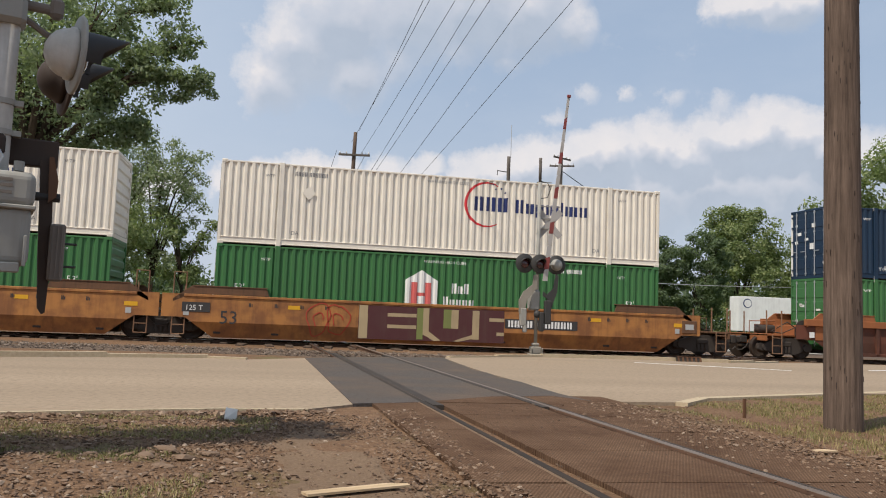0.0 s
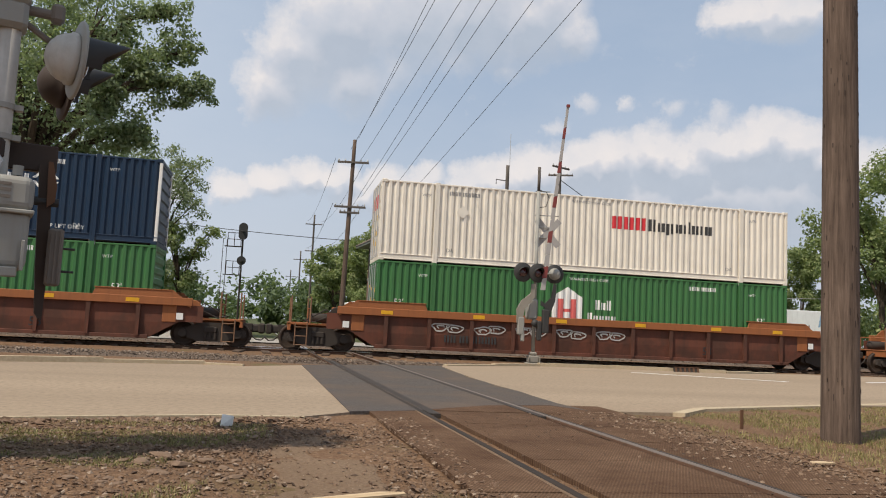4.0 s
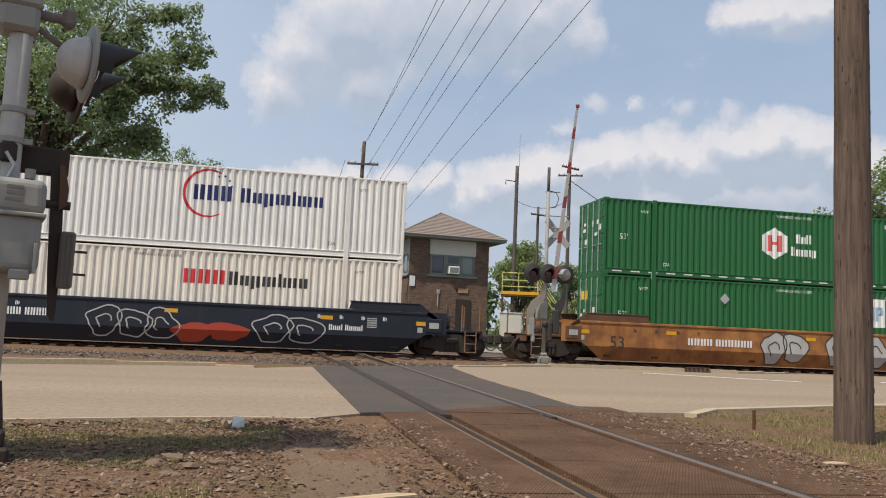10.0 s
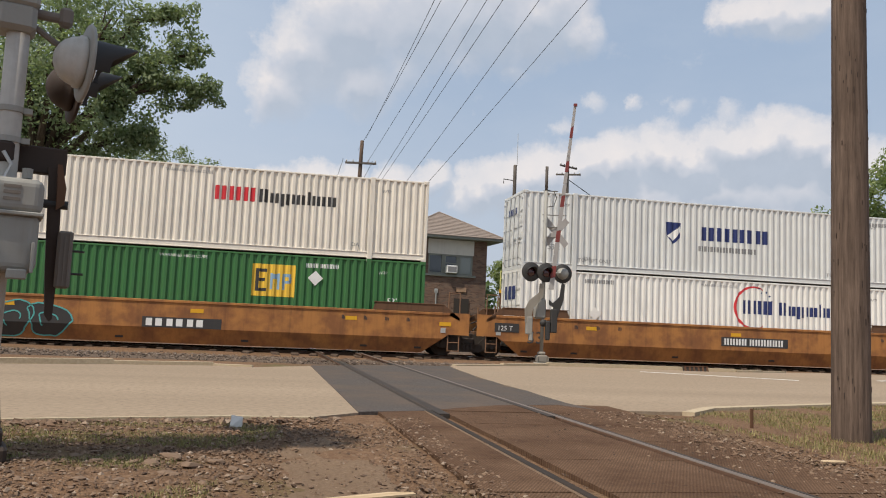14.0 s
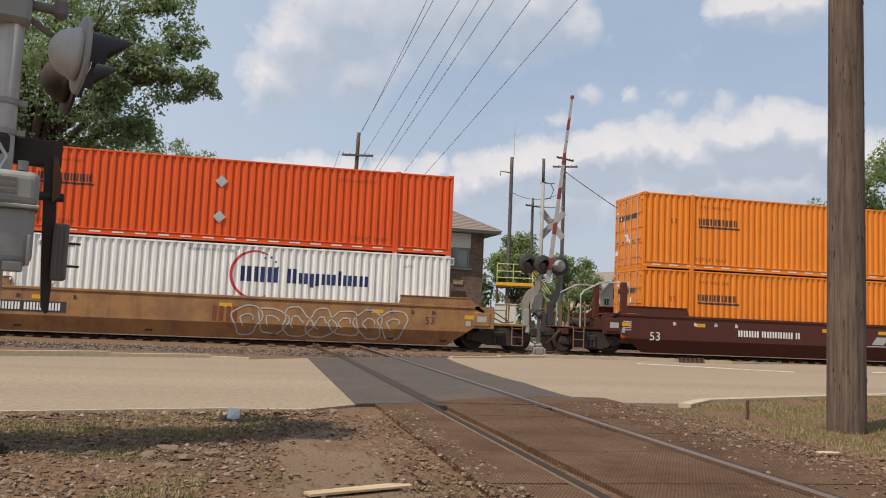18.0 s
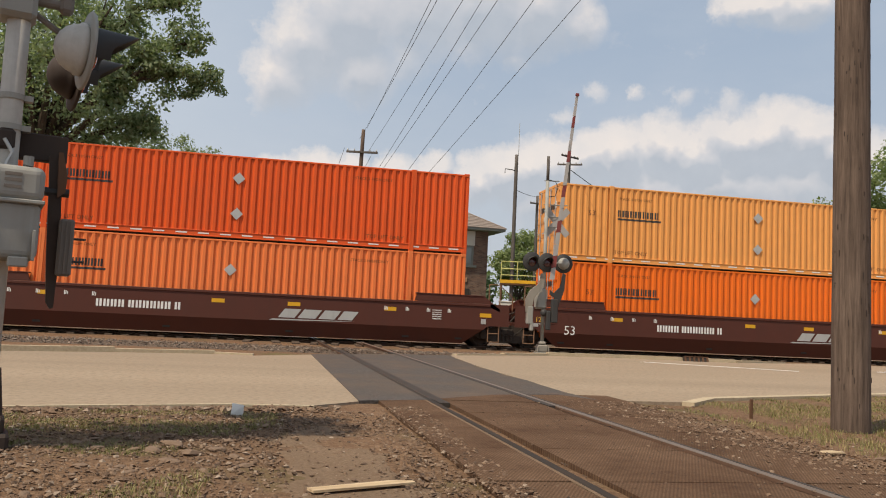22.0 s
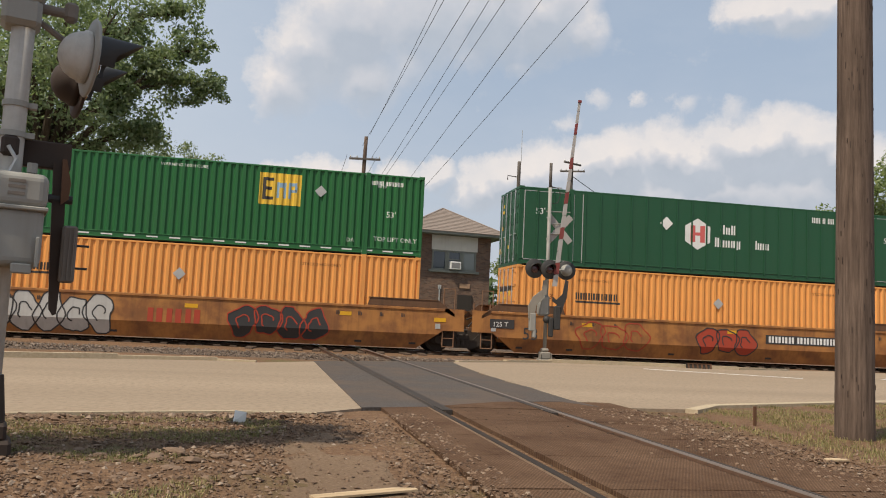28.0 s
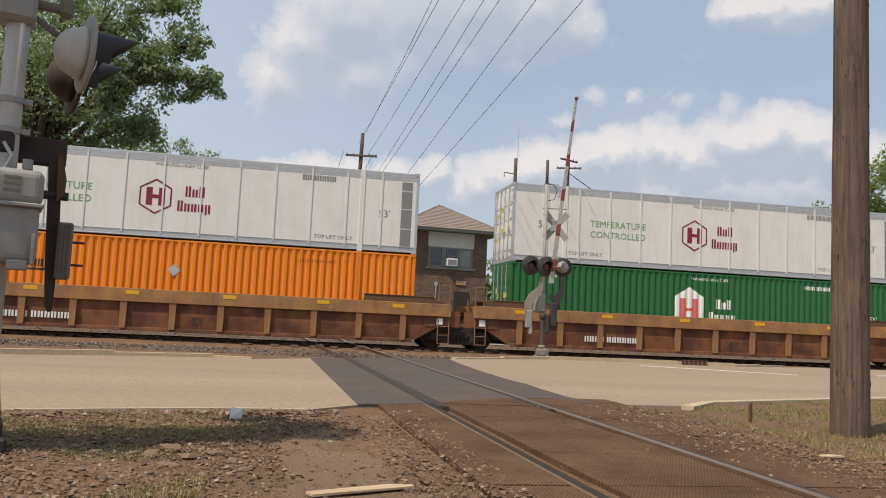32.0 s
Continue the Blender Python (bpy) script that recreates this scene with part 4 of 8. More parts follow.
RUN = (168.2376, -10.6132, 17.8754, -10.2408, 2.0531)


def travelled(t):
    """Metres that the train has gone by t seconds."""
    u = t / 16.0
    return sum(a * u ** (i + 1) for i, a in enumerate(RUN))


# ---- cars ----
WHEEL_R = 0.42


def wheelset_shape():
    b = Build()
    b.rod((0, -0.78, 0), (0, 0.78, 0), 0.085, n=10)
    for s in (-1, 1):
        b.lathe("y", (0, s * 0.7175, 0), [(s * -0.035, 0.445), (s * -0.01, 0.448), (s * 0.0, WHEEL_R + 0.004), (s * 0.095, WHEEL_R - 0.004), (s * 0.10, WHEEL_R - 0.05),
                                         (s * 0.06, 0.33), (s * 0.035, 0.20), (s * 0.075, 0.14), (s * 0.085, 0.06)], 24)
    return b


def truck_shape():
    """Side frames, bolster and springs of a two-axle truck."""
    b = Build()
    for s in (-1, 1):
        y0, y1 = s * 1.02 - 0.07, s * 1.02 + 0.07
        b.side([(-1.18, 0.36), (-0.98, 0.28), (-0.80, 0.30), (-0.42, 0.16), (0.42, 0.16), (0.80, 0.30), (0.98, 0.28), (1.18, 0.36),
                (1.14, 0.56), (0.80, 0.60), (0.38, 0.80), (-0.38, 0.80), (-0.80, 0.60), (-1.14, 0.56)], y0, y1)
        for x in (-0.89, 0.89):
            b.lathe("y", (x, s * 1.10, WHEEL_R), [(-0.06, 0.13), (s * 0.0 + 0.0, 0.14), (0.06, 0.11)], 12)
        for x in (-0.16, 0.0, 0.16):
            b.rod((x, s * 1.10, 0.24), (x, s * 1.10, 0.46), 0.06, n=8)
    b.box(-0.22, 0.22, -1.15, 1.15, 0.46, 0.66, 0.03)
    for x in (-0.48, 0.48):
        b.rod((x, -0.75, 0.40), (x, 0.75, 0.40), 0.05, n=6)
    return b


TRUCKS = []
SUNK = 0.17                       # how far the bodies hang below their drawing, between the trucks


def truck(car, x):
    t = part("truck", shared("truck", truck_shape, UNDER), None, car, "sooty cast truck")
    t.location = (x, 0, SUNK)
    for ax in (-0.89, 0.89):
        w = part("wheelset", shared("wheelset", wheelset_shape, WHEEL_STEEL), None, t, "steel wheels and axle")
        w.location = (ax, 0, WHEEL_R)
        TRUCKS.append((w, ax))
    return t


def side_outline(lo, hi, zt, zb, ze):
    """Side plate of a well: deep between lo and hi, rising to ze past them."""
    return [(lo - 1.5, ze), (lo - 0.75, ze), (lo + 0.15, zb), (hi - 0.15, zb), (hi + 0.75, ze), (hi + 1.5, ze), (hi + 1.5, zt), (lo - 1.5, zt)]


def panel_run(outline, y_top, y_fold, y_bot, z_fold, thick, sign):
    """A side plate whose lower part leans inwards under a fold."""
    b = Build()
    bm = bmesh.new()
    vs = [bm.verts.new((x, 0, z)) for x, z in outline]
    bm.faces.new(vs)
    bmesh.ops.bisect_plane(bm, geom=bm.verts[:] + bm.edges[:] + bm.faces[:], plane_co=(0, 0, z_fold), plane_no=(0, 0, 1))
    zb = min(v.co.z for v in bm.verts)
    for v in bm.verts:
        k = 0.0 if v.co.z >= z_fold - 1e-4 else (z_fold - v.co.z) / (z_fold - zb)
        v.co.y = sign * (y_fold + (y_bot - y_fold) * k)
    bm.verts.index_update()
    n = len(bm.verts)
    bm.normal_update()
    faces = []
    for f in bm.faces:
        ids = [v.index for v in f.verts]
        faces.append(tuple(ids if f.normal.y * sign > 0 else ids[::-1]))
    pts = [v.co.copy() for v in bm.verts]
    edges = [(e.verts[0].index, e.verts[1].index) for e in bm.edges if len(e.link_faces) == 1]
    bm.free()
    back = [(p.x, p.y - sign * thick, p.z) for p in pts]
    b.add([tuple(p) for p in pts] + back, faces + [tuple(i + n for i in f[::-1]) for f in faces] + [(a, c, c + n, a + n) for a, c in edges])
    return b


CAR_GOLD = paint("rusted golden car paint", (0.22, 0.092, 0.042), 0.78, (0.07, 0.036, 0.025), 0.9, second=(0.13, 0.052, 0.032))
LOOKS = {
    "orange": dict(side=CAR_ORANGE, chord=CAR_ORANGE, ends=CAR_END, ribs=False, word="weathered orange"),
    "yellow": dict(side=CAR_YELLOW, chord=CAR_YELLOW, ends=CAR_YELLOW, ribs=False, word="weathered yellow"),
    "rust": dict(side=CAR_RUST, chord=CAR_CHORD, ends=CAR_CHORD, ribs=True, word="rust-red ribbed"),
    "gold": dict(side=CAR_GOLD, chord=CAR_YELLOW, ends=CAR_END, ribs=True, word="faded yellow ribbed"),
    "brown": dict(side=CAR_BROWN, chord=CAR_BROWN, ends=CAR_BROWN, ribs=False, word="dark brown"),
    "navy": dict(side=CAR_NAVY, chord=CAR_NAVY, ends=CAR_NAVY, ribs=False, word="blue-black"),
}


RAIL_TAN = paint("faded tan railing", (0.23, 0.125, 0.07), 0.7, GRIME, 0.4)


def end_platform(car, sx, look_of, single):
    """The end of a well car: sill, platform, ladders and grab irons."""
    mat = look_of["ends"]
    x0 = 8.45
    x1 = 11.05 if single else 9.55
    b = Build()
    b.box(x0, x1, -0.34, 0.34, 0.72, 1.08, 0.02)
    b.box(x0, x0 + 0.45, -1.42, 1.42, 0.92, 1.50, 0.02)
    if single:
        b.box(x1 - 0.75, x1, -1.35, 1.35, 1.04, 1.12, 0.01)
        b.box(x1 - 0.10, x1, -1.35, 1.35, 0.84, 1.10, 0.01)
        b.box(x0 + 0.45, x1 - 0.75, -0.6, 0.6, 1.04, 1.10)
    e = part("end_sill", b, mat, car)
    e.matrix_basis = Matrix.Diagonal((sx, 1, 1, 1))
    # raised side guides beside the container's end
    for sy in (-1, 1):
        b = Build()
        b.side([(6.25, 1.70), (8.75, 1.70), (9.35, 1.42), (9.35, 1.52), (8.75, 1.98), (6.35, 1.98)], -1.50, -1.44)
        b.box(6.3, 8.72, -1.52, -1.30, 1.955, 1.985, 0.004)
        g = part("end_guide", b, mat, car)
        g.matrix_basis = Matrix.Diagonal((sx, -sy, 1, 1))
    # step ladder
    b = Build()
    lx = x1 - 0.45 if single else 9.15
    for dx in (-0.2, 0.2):
        b.rod((lx + dx, -1.45, 0.35), (lx + dx, -1.45, 2.42 if not single else 1.10), 0.022, n=5)
    for z in (0.36, 0.66, 0.96) + ((1.26, 1.56, 2.40) if not single else ()):
        b.rod((lx - 0.2, -1.45, z), (lx + 0.2, -1.45, z), 0.016, n=5)
    l = part("ladder", b, RAIL_TAN, car, "tan step ladder")
    l.matrix_basis = Matrix.Diagonal((sx, 1, 1, 1))
    for x in (x1 - 0.10, x1 - 0.75) if single else (9.0,):
        for sy in (-1, 1):
            b = Build()
            b.rod((sx * x, sy * 1.28, 1.08), (sx * x, sy * 1.28, 2.02), 0.028, n=6)
            part("handrail", b, RAIL_TAN, car, "upright tan grab iron")
    if single:
        if mat is CAR_BROWN:
            for sy in (-1, 1):
                b = Build()
                b.box(8.72, 8.94, -0.10, 0.10, 1.46, 2.84, 0.015)
                g = part("end_post", b, mat, car, "stout brown upright post")
                g.matrix_basis = pose(0, sy * 1.32, 0) @ Matrix.Diagonal((sx, 1, 1, 1))
                b = Build()
                b.tube([(x1 - 0.55, 0, 1.1), (x1 - 0.55, 0, 2.30), (x1 - 0.66, 0, 2.45), (9.75, 0, 2.78), (9.55, 0, 2.82), (8.93, 0, 2.80)], 0.026)
                g = part("end_railing", b, PLATE, car, "pale bent pipe railing")
                g.matrix_basis = pose(0, sy * 1.30, 0) @ Matrix.Diagonal((sx, 1, 1, 1))
        for pts in ([(x0 + 0.5, -1.1, 1.25), (x0 + 1.1, -1.15, 1.42), (x0 + 1.7, -1.1, 1.15), (x1 - 0.5, -1.1, 1.2)], [(x0 + 0.6, -0.8, 1.2), (x0 + 1.3, -0.85, 1.6), (x0 + 2.0, -0.8, 1.2)]):
            b = Build()
            b.tube(pts, 0.022)
            g = part("brake_pipe", b, UNDER, car, "sooty brake pipe")
            g.matrix_basis = Matrix.Diagonal((sx, 1, 1, 1))
        b = Build()
        b.lathe("x", (x0 + 1.35, 0.55, 1.30), [(-0.42, 0.05), (-0.38, 0.17), (0.38, 0.17), (0.42, 0.05)], 14)
        g = part("air_tank", b, UNDER, car, "sooty air reservoir", True)
        g.matrix_basis = Matrix.Diagonal((sx, 1, 1, 1))
        b = Build()
        b.tube([(x1 - 0.75, -0.9, 1.1), (x1 - 0.75, -0.9, 1.62), (x1 - 0.75, 0.9, 1.62), (x1 - 0.75, 0.9, 1.1)], 0.02)
        g = part("end_railing", b, mat, car, "bent pipe railing")
        g.matrix_basis = Matrix.Diagonal((sx, 1, 1, 1))
    if single:
        b = Build()
        b.box(x1, x1 + 0.30, -0.16, 0.16, 0.74, 1.0, 0.02)
        b.box(x1 + 0.26, x1 + 0.72, -0.13, 0.13, 0.70, 0.98, 0.05)
        b.box(x1 + 0.50, x1 + 0.74, -0.20, 0.05, 0.66, 1.02, 0.05)
        k = part("coupler", b, UNDER, car, "sooty knuckle coupler")
        k.matrix_basis = Matrix.Diagonal((sx, 1, 1, 1))
        b = Build()
        b.tube([(x1 + 0.1, -0.45, 0.85), (x1 + 0.25, -0.5, 0.62), (x1 + 0.45, -0.5, 0.46), (x1 + 0.62, -0.48, 0.44), (x1 + 0.75, -0.45, 0.55)], 0.024)
        k = part("air_hose", b, UNDER, car, "black rubber air hose")
        k.matrix_basis = Matrix.Diagonal((sx, 1, 1, 1))
        b = Build()
        b.lathe("y", (x0 + 0.95, -1.30, 1.42), [(0, 0.26), (0.02, 0.28), (0.05, 0.26)], 16)
        b.box(x0 + 0.78, x0 + 1.12, -1.28, -1.02, 1.05, 1.42, 0.03)
        k = part("brake_gear", b, mat if sx > 0 else UNDER, car, "hand brake wheel and housing")
        k.matrix_basis = Matrix.Diagonal((sx, 1, 1, 1))
    else:
        b = Build()
        b.box(9.3, 9.80, -0.30, 0.30, 0.62, 1.0, 0.05)
        k = part("articulated_joint", b, UNDER, car, "sooty cast joint")
        k.matrix_basis = Matrix.Diagonal((sx, 1, 1, 1))
        for pts, thick in (([(8.9, -1.0, 1.15), (9.3, -1.05, 1.35), (9.5, -0.8, 1.3), (9.7, -0.9, 1.1)], 0.03), ([(8.9, -0.7, 1.3), (9.4, -0.75, 1.5), (9.75, -0.7, 1.35)], 0.025),
                           ([(9.1, -1.2, 1.3), (9.35, -1.22, 0.85), (9.6, -1.2, 0.6), (9.8, -1.2, 0.62)], 0.022)):
            b = Build()
            b.tube(pts, thick)
            k = part("air_pipe", b, UNDER, car, "sooty air pipe")
            k.matrix_basis = Matrix.Diagonal((sx, 1, 1, 1))
        b = Build()
        b.box(8.95, 9.35, -1.25, -0.95, 0.95, 1.25, 0.03)
        k = part("valve_box", b, UNDER, car, "sooty valve box")
        k.matrix_basis = Matrix.Diagonal((sx, 1, 1, 1))


def well_car(i, style, left_single, right_single, left_truck):
    """A double-stack well car round the place of container pair i."""
    k = LOOKS[style]
    car = thing("well_car", "%s steel well car under stacked containers" % k["word"], "rail car", group="cars of the train")
    zt, zb, zf = (1.74, 0.42, 1.48) if k["ribs"] else (1.69, 0.27, 0.78)
    for sy in (-1, 1):
        if k["ribs"]:
            b = panel_run(side_outline(-8.25, 8.25, 1.50, zb, 0.95), 1.40, 1.40, 1.36, 0.9, 0.02, sy)
            part("side_plate", b, k["side"], car, "ribbed side plate")
            b = Build()
            b.box(-9.4, 9.4, -1.52, -1.38, 1.30 if style == "gold" else 1.48, zt, 0.012)
            c = part("top_chord", b, k["chord"], car, "wide top chord")
            c.matrix_basis = Matrix.Diagonal((1, -sy, 1, 1))
            b = Build()
            b.box(-8.05, 8.05, -1.46, -1.34, zb - 0.06, zb + 0.06, 0.01)
            c = part("bottom_chord", b, k["side"], car)
            c.matrix_basis = Matrix.Diagonal((1, -sy, 1, 1))
            for n in range(11):
                x = -7.7 + n * 1.54
                if style == "gold":
                    rib = shared("broad_rib", lambda: Build().side([(-0.09, 0.44), (0.09, 0.44), (0.11, 1.30), (-0.11, 1.30)], -1.50, -1.40), k["chord"])
                else:
                    rib = shared("rib", lambda: Build().side([(-0.05, 0.44), (0.05, 0.44), (0.07, 1.48), (-0.07, 1.48)], -1.50, -1.40), k["side"])
                c = part("rib", rib, None, car)
                c.matrix_basis = pose(x, 0, 0) @ Matrix.Diagonal((1, -sy, 1, 1))
        else:
            b = panel_run(side_outline(-8.2, 8.2, zt, zb, 0.92), 1.50, 1.50, 1.270, zf, 0.02, sy)
            part("side_plate", b, k["side"], car, "smooth side plate folded in below")
            b = Build()
            b.box(-9.0, 9.0, -1.53, -1.40, zt - 0.09, zt, 0.012)
            c = part("top_chord", b, k["chord"], car)
            c.matrix_basis = Matrix.Diagonal((1, -sy, 1, 1))
    for x in (-7.9, -6.0, -2.0, 2.0, 6.0, 7.9):
        o = part("cross_member", shared("cross_member", lambda: Build().box(-0.12, 0.12, -1.36, 1.36, 0.40, 0.54), UNDER), None, car)
        o.location = (x, 0, 0)
    for sx, single in ((-1, left_single), (1, right_single)):
        end_platform(car, sx, k, single)
    if left_truck:
        truck(car, -10.0 if left_single else -9.76)
    truck(car, 10.0 if right_single else 9.76)
    return car


def tag_blob(car, x0, x1, z0, z1, fill, line, seed, y):
    """A sprayed patch: bulging shapes with drawn outlines."""
    r = random.Random(seed)
    b, o = Build(), Build()
    n = max(2, int((x1 - x0) / 0.75))
    for i in range(n):
        cx = x0 + (x1 - x0) * (i + 0.5) / n
        cz = (z0 + z1) / 2 + r.uniform(-0.06, 0.06)
        pts = []
        for a in range(22):
            w = a * 2 * math.pi / 22
            kx = (x1 - x0) / n * 0.58 * (1 + 0.22 * math.sin(3 * w + i) + r.uniform(-0.06, 0.06))
            kz = (z1 - z0) / 2 * (1 + 0.16 * math.sin(2 * w + i * 2) + r.uniform(-0.05, 0.05))
            pts.append((cx + kx * math.cos(w), min(max(cz + kz * math.sin(w), z0), z1)))
        m = len(pts)
        b.add([(p[0], -0.001 * i, p[1]) for p in pts], [tuple(range(m))])
        for turn in range(2):
            scale = 1.0 if turn == 0 else 0.42
            ring = [(cx + (p[0] - cx) * scale, cz + (p[1] - cz) * scale) for p in pts]
            stop = m if turn == 0 else int(m * 0.7)
            for j in range(stop):
                p, q = Vector(ring[j]), Vector(ring[(j + 1) % m])
                d = q - p
                if d.length < 1e-4:
                    continue
                w = Vector((-d.y, d.x)).normalized() * 0.022
                o.add([(p.x - w.x, 0, p.y - w.y), (q.x - w.x, 0, q.y - w.y), (q.x + w.x, 0, q.y + w.y), (p.x + w.x, 0, p.y + w.y)], [(0, 1, 2, 3)])
    zfold = 0.78
    for shape, mat, dy, name in ((b, fill, 0.003, "sprayed_patch"), (o, line, 0.012, "sprayed_outline")):
        if mat is None:
            continue
        me = shape.mesh(name, mat)
        bm = bmesh.new()
        bm.from_mesh(me)
        if y is None:
            bmesh.ops.bisect_plane(bm, geom=bm.verts[:] + bm.edges[:] + bm.faces[:], plane_co=(0, 0, zfold), plane_no=(0, 0, 1))
        for v in bm.verts:
            base = y if y is not None else (-1.50 if v.co.z >= zfold else -1.50 + 0.23 * (zfold - v.co.z) / 0.51)
            v.co.y = base - dy + v.co.y
        bm.normal_update()
        for f in bm.faces:
            if f.normal.y > 0:
                f.normal_flip()
        out = bpy.data.meshes.new(name)
        bm.to_mesh(out)
        bm.free()
        out.materials.append(mat)
        part(name, out, None, car, "sprayed graffiti")["kind"] = "stuff"


# style, coupled at its left end, coupled at its right end
UNITS = [("orange", False, False), ("orange", False, True), ("rust", True, True), ("rust", True, True), ("rust", True, True), ("navy", True, True),
         ("orange", True, False), ("orange", False, False), ("orange", False, True), ("yellow", True, True), ("brown", True, False), ("brown", False, False),
         ("brown", False, True), ("orange", True, False), ("orange", False, False), ("orange", False, True), ("gold", True, False), ("gold", False, False)]
CARS = [well_car(i, s, a, b, a or i == 0) for i, (s, a, b) in enumerate(UNITS)]
# body colour above and below, inner castings above and below
LOADS = [(CREAM, GREEN_FADED), (CREAM, GREEN_FADED), (NAVY, GREEN_FADED), (CREAM, GREEN_FADED), (GREEN, GREEN_FADED), (WHITE, CREAM), (GREEN, GREEN), (CREAM, GREEN_FADED), (GREY_LIGHT, WHITE),
         (RED_ORANGE, WHITE), (ORANGE, ORANGE), (RED_ORANGE, SALMON), (ORANGE_PALE, ORANGE_DEEP), (NIGHT, SALMON), (GREEN, ORANGE_PALE), (GREEN_DARK, ORANGE_PALE), (REEFER, ORANGE), (REEFER, GREEN)]
NAMES = {CREAM.name: "cream white", GREEN.name: "bright green", GREEN_FADED.name: "sun-faded green", NAVY.name: "navy blue", WHITE.name: "clean white", GREY_LIGHT.name: "light grey", RED_ORANGE.name: "red-orange",
         ORANGE.name: "orange", ORANGE_DEEP.name: "deep orange", SALMON.name: "faded salmon orange", ORANGE_PALE.name: "sun-faded orange", NIGHT.name: "blue-black", GREEN_DARK.name: "dark green", REEFER.name: "smooth white insulated"}
UPPER, LOWER = [], []
for i, (up, low) in enumerate(LOADS):
    for level, mat, keep in ((1, up, UPPER), (0, low, LOWER)):
        smooth = {REEFER.name: GREY_LIGHT, GREEN_DARK.name: GREEN_DARK}.get(mat.name)
        words = "%s %s container %s" % (NAMES[mat.name], "smooth-sided" if smooth else "corrugated", "stacked on another container" if level else "sunk in a well car")
        c = container(words, mat, castings=PLATE if mat in (GREEN, GREEN_FADED, NAVY) else (INK_PINK if mat in (WHITE,) else None), smooth=smooth,
                      frame_mat=ALU if mat is REEFER else None, post_ends=WHITE if mat in (NAVY, NIGHT) else None)
        keep.append(c)


def motions():
    """The train rolls by to the left; its wheels turn."""
    beats = [float(s) for s in range(33)]
    for things, h in ((CARS, -SUNK), (LOWER, FLOOR), (UPPER, FLOOR + TALL)):
        for c, ob in zip(CENTRES, things):
            walk(ob, [(t, pose(c - travelled(t), 0, h)) for t in beats])
    # the far trailer waits, then pulls away behind the passing train
    walk(bpy.data.objects["box_trailer"], [(t, pose(x, 29.46, 1.87, 0, 0, -4) @ Matrix.Scale(0.62, 4)) for t, x in
                                           ((0, 33.99), (2.9, 33.99), (3.6, 34.80), (4.5, 37.55), (5.4, 40.80), (6.4, 43.18), (7, 43.80), (7.6, 43.99), (32, 43.99))])
    first = {}
    for w, ax in TRUCKS:
        if ax not in first:
            walk(w, [(f / FPS, pose(ax, 0, WHEEL_R, 0, -math.degrees(travelled(f / FPS) / WHEEL_R) % 360, 0)) for f in range(961)])
            first[ax] = w.animation_data
        else:
            w.rotation_mode = "QUATERNION"
            keys = w.animation_data_create()
            keys.action = first[ax].action
            keys.action_slot = first[ax].action_slot


# ---- marks on the containers ----
def stg_mark(c, z, folds=True):
    decal("ring", ring_arc(0.80, 0.10, 60, 300), 1.30, z, -HALF, INK_RED, c, "open red ring", folds)
    b = Build()
    for a, r, s in ((50, 0.80, 0.04), (35, 0.82, 0.035), (62, 0.66, 0.035), (75, 0.78, 0.03), (20, 0.80, 0.03)):
        b.add([(r * math.cos(radians(a)) + s * math.cos(k * math.pi / 4), 0, r * math.sin(radians(a)) + s * math.sin(k * math.pi / 4)) for k in range(8)], [tuple(range(8))])
    decal("dots", b, 1.30, z, -HALF, INK_NAVY, c, "small dots", folds)
    bars_mark(c, "STG", 0.82, z - 0.24, 0.52, INK_NAVY, folds, "bold navy bars", width=0.86)
    bars_mark(c, "Logistics", 2.38, z - 0.24, 0.50, INK_NAVY, folds, "bold navy bars", width=0.78)


def xpo_mark(c, z):
    bars_mark(c, "XPO", 0.69, z - 0.24, 0.48, INK_RED, True, "bold red bars", width=1.0)
    bars_mark(c, "Logistics", 2.17, z - 0.24, 0.46, INK_BLACK, True, "bold dark bars", width=0.80)


def schneider_mark(c, z, ink=INK_BLACK):
    bars_mark(c, "SCHNEIDER", -5.80, z - 0.12, 0.25, ink, True, "row of dark bars over a dark line", width=0.80)
    decal("underline", flat_bars([(-5.80, -4.05, z - 0.24, z - 0.17)]), 0, 0, -HALF, ink, c, "dark line", True)


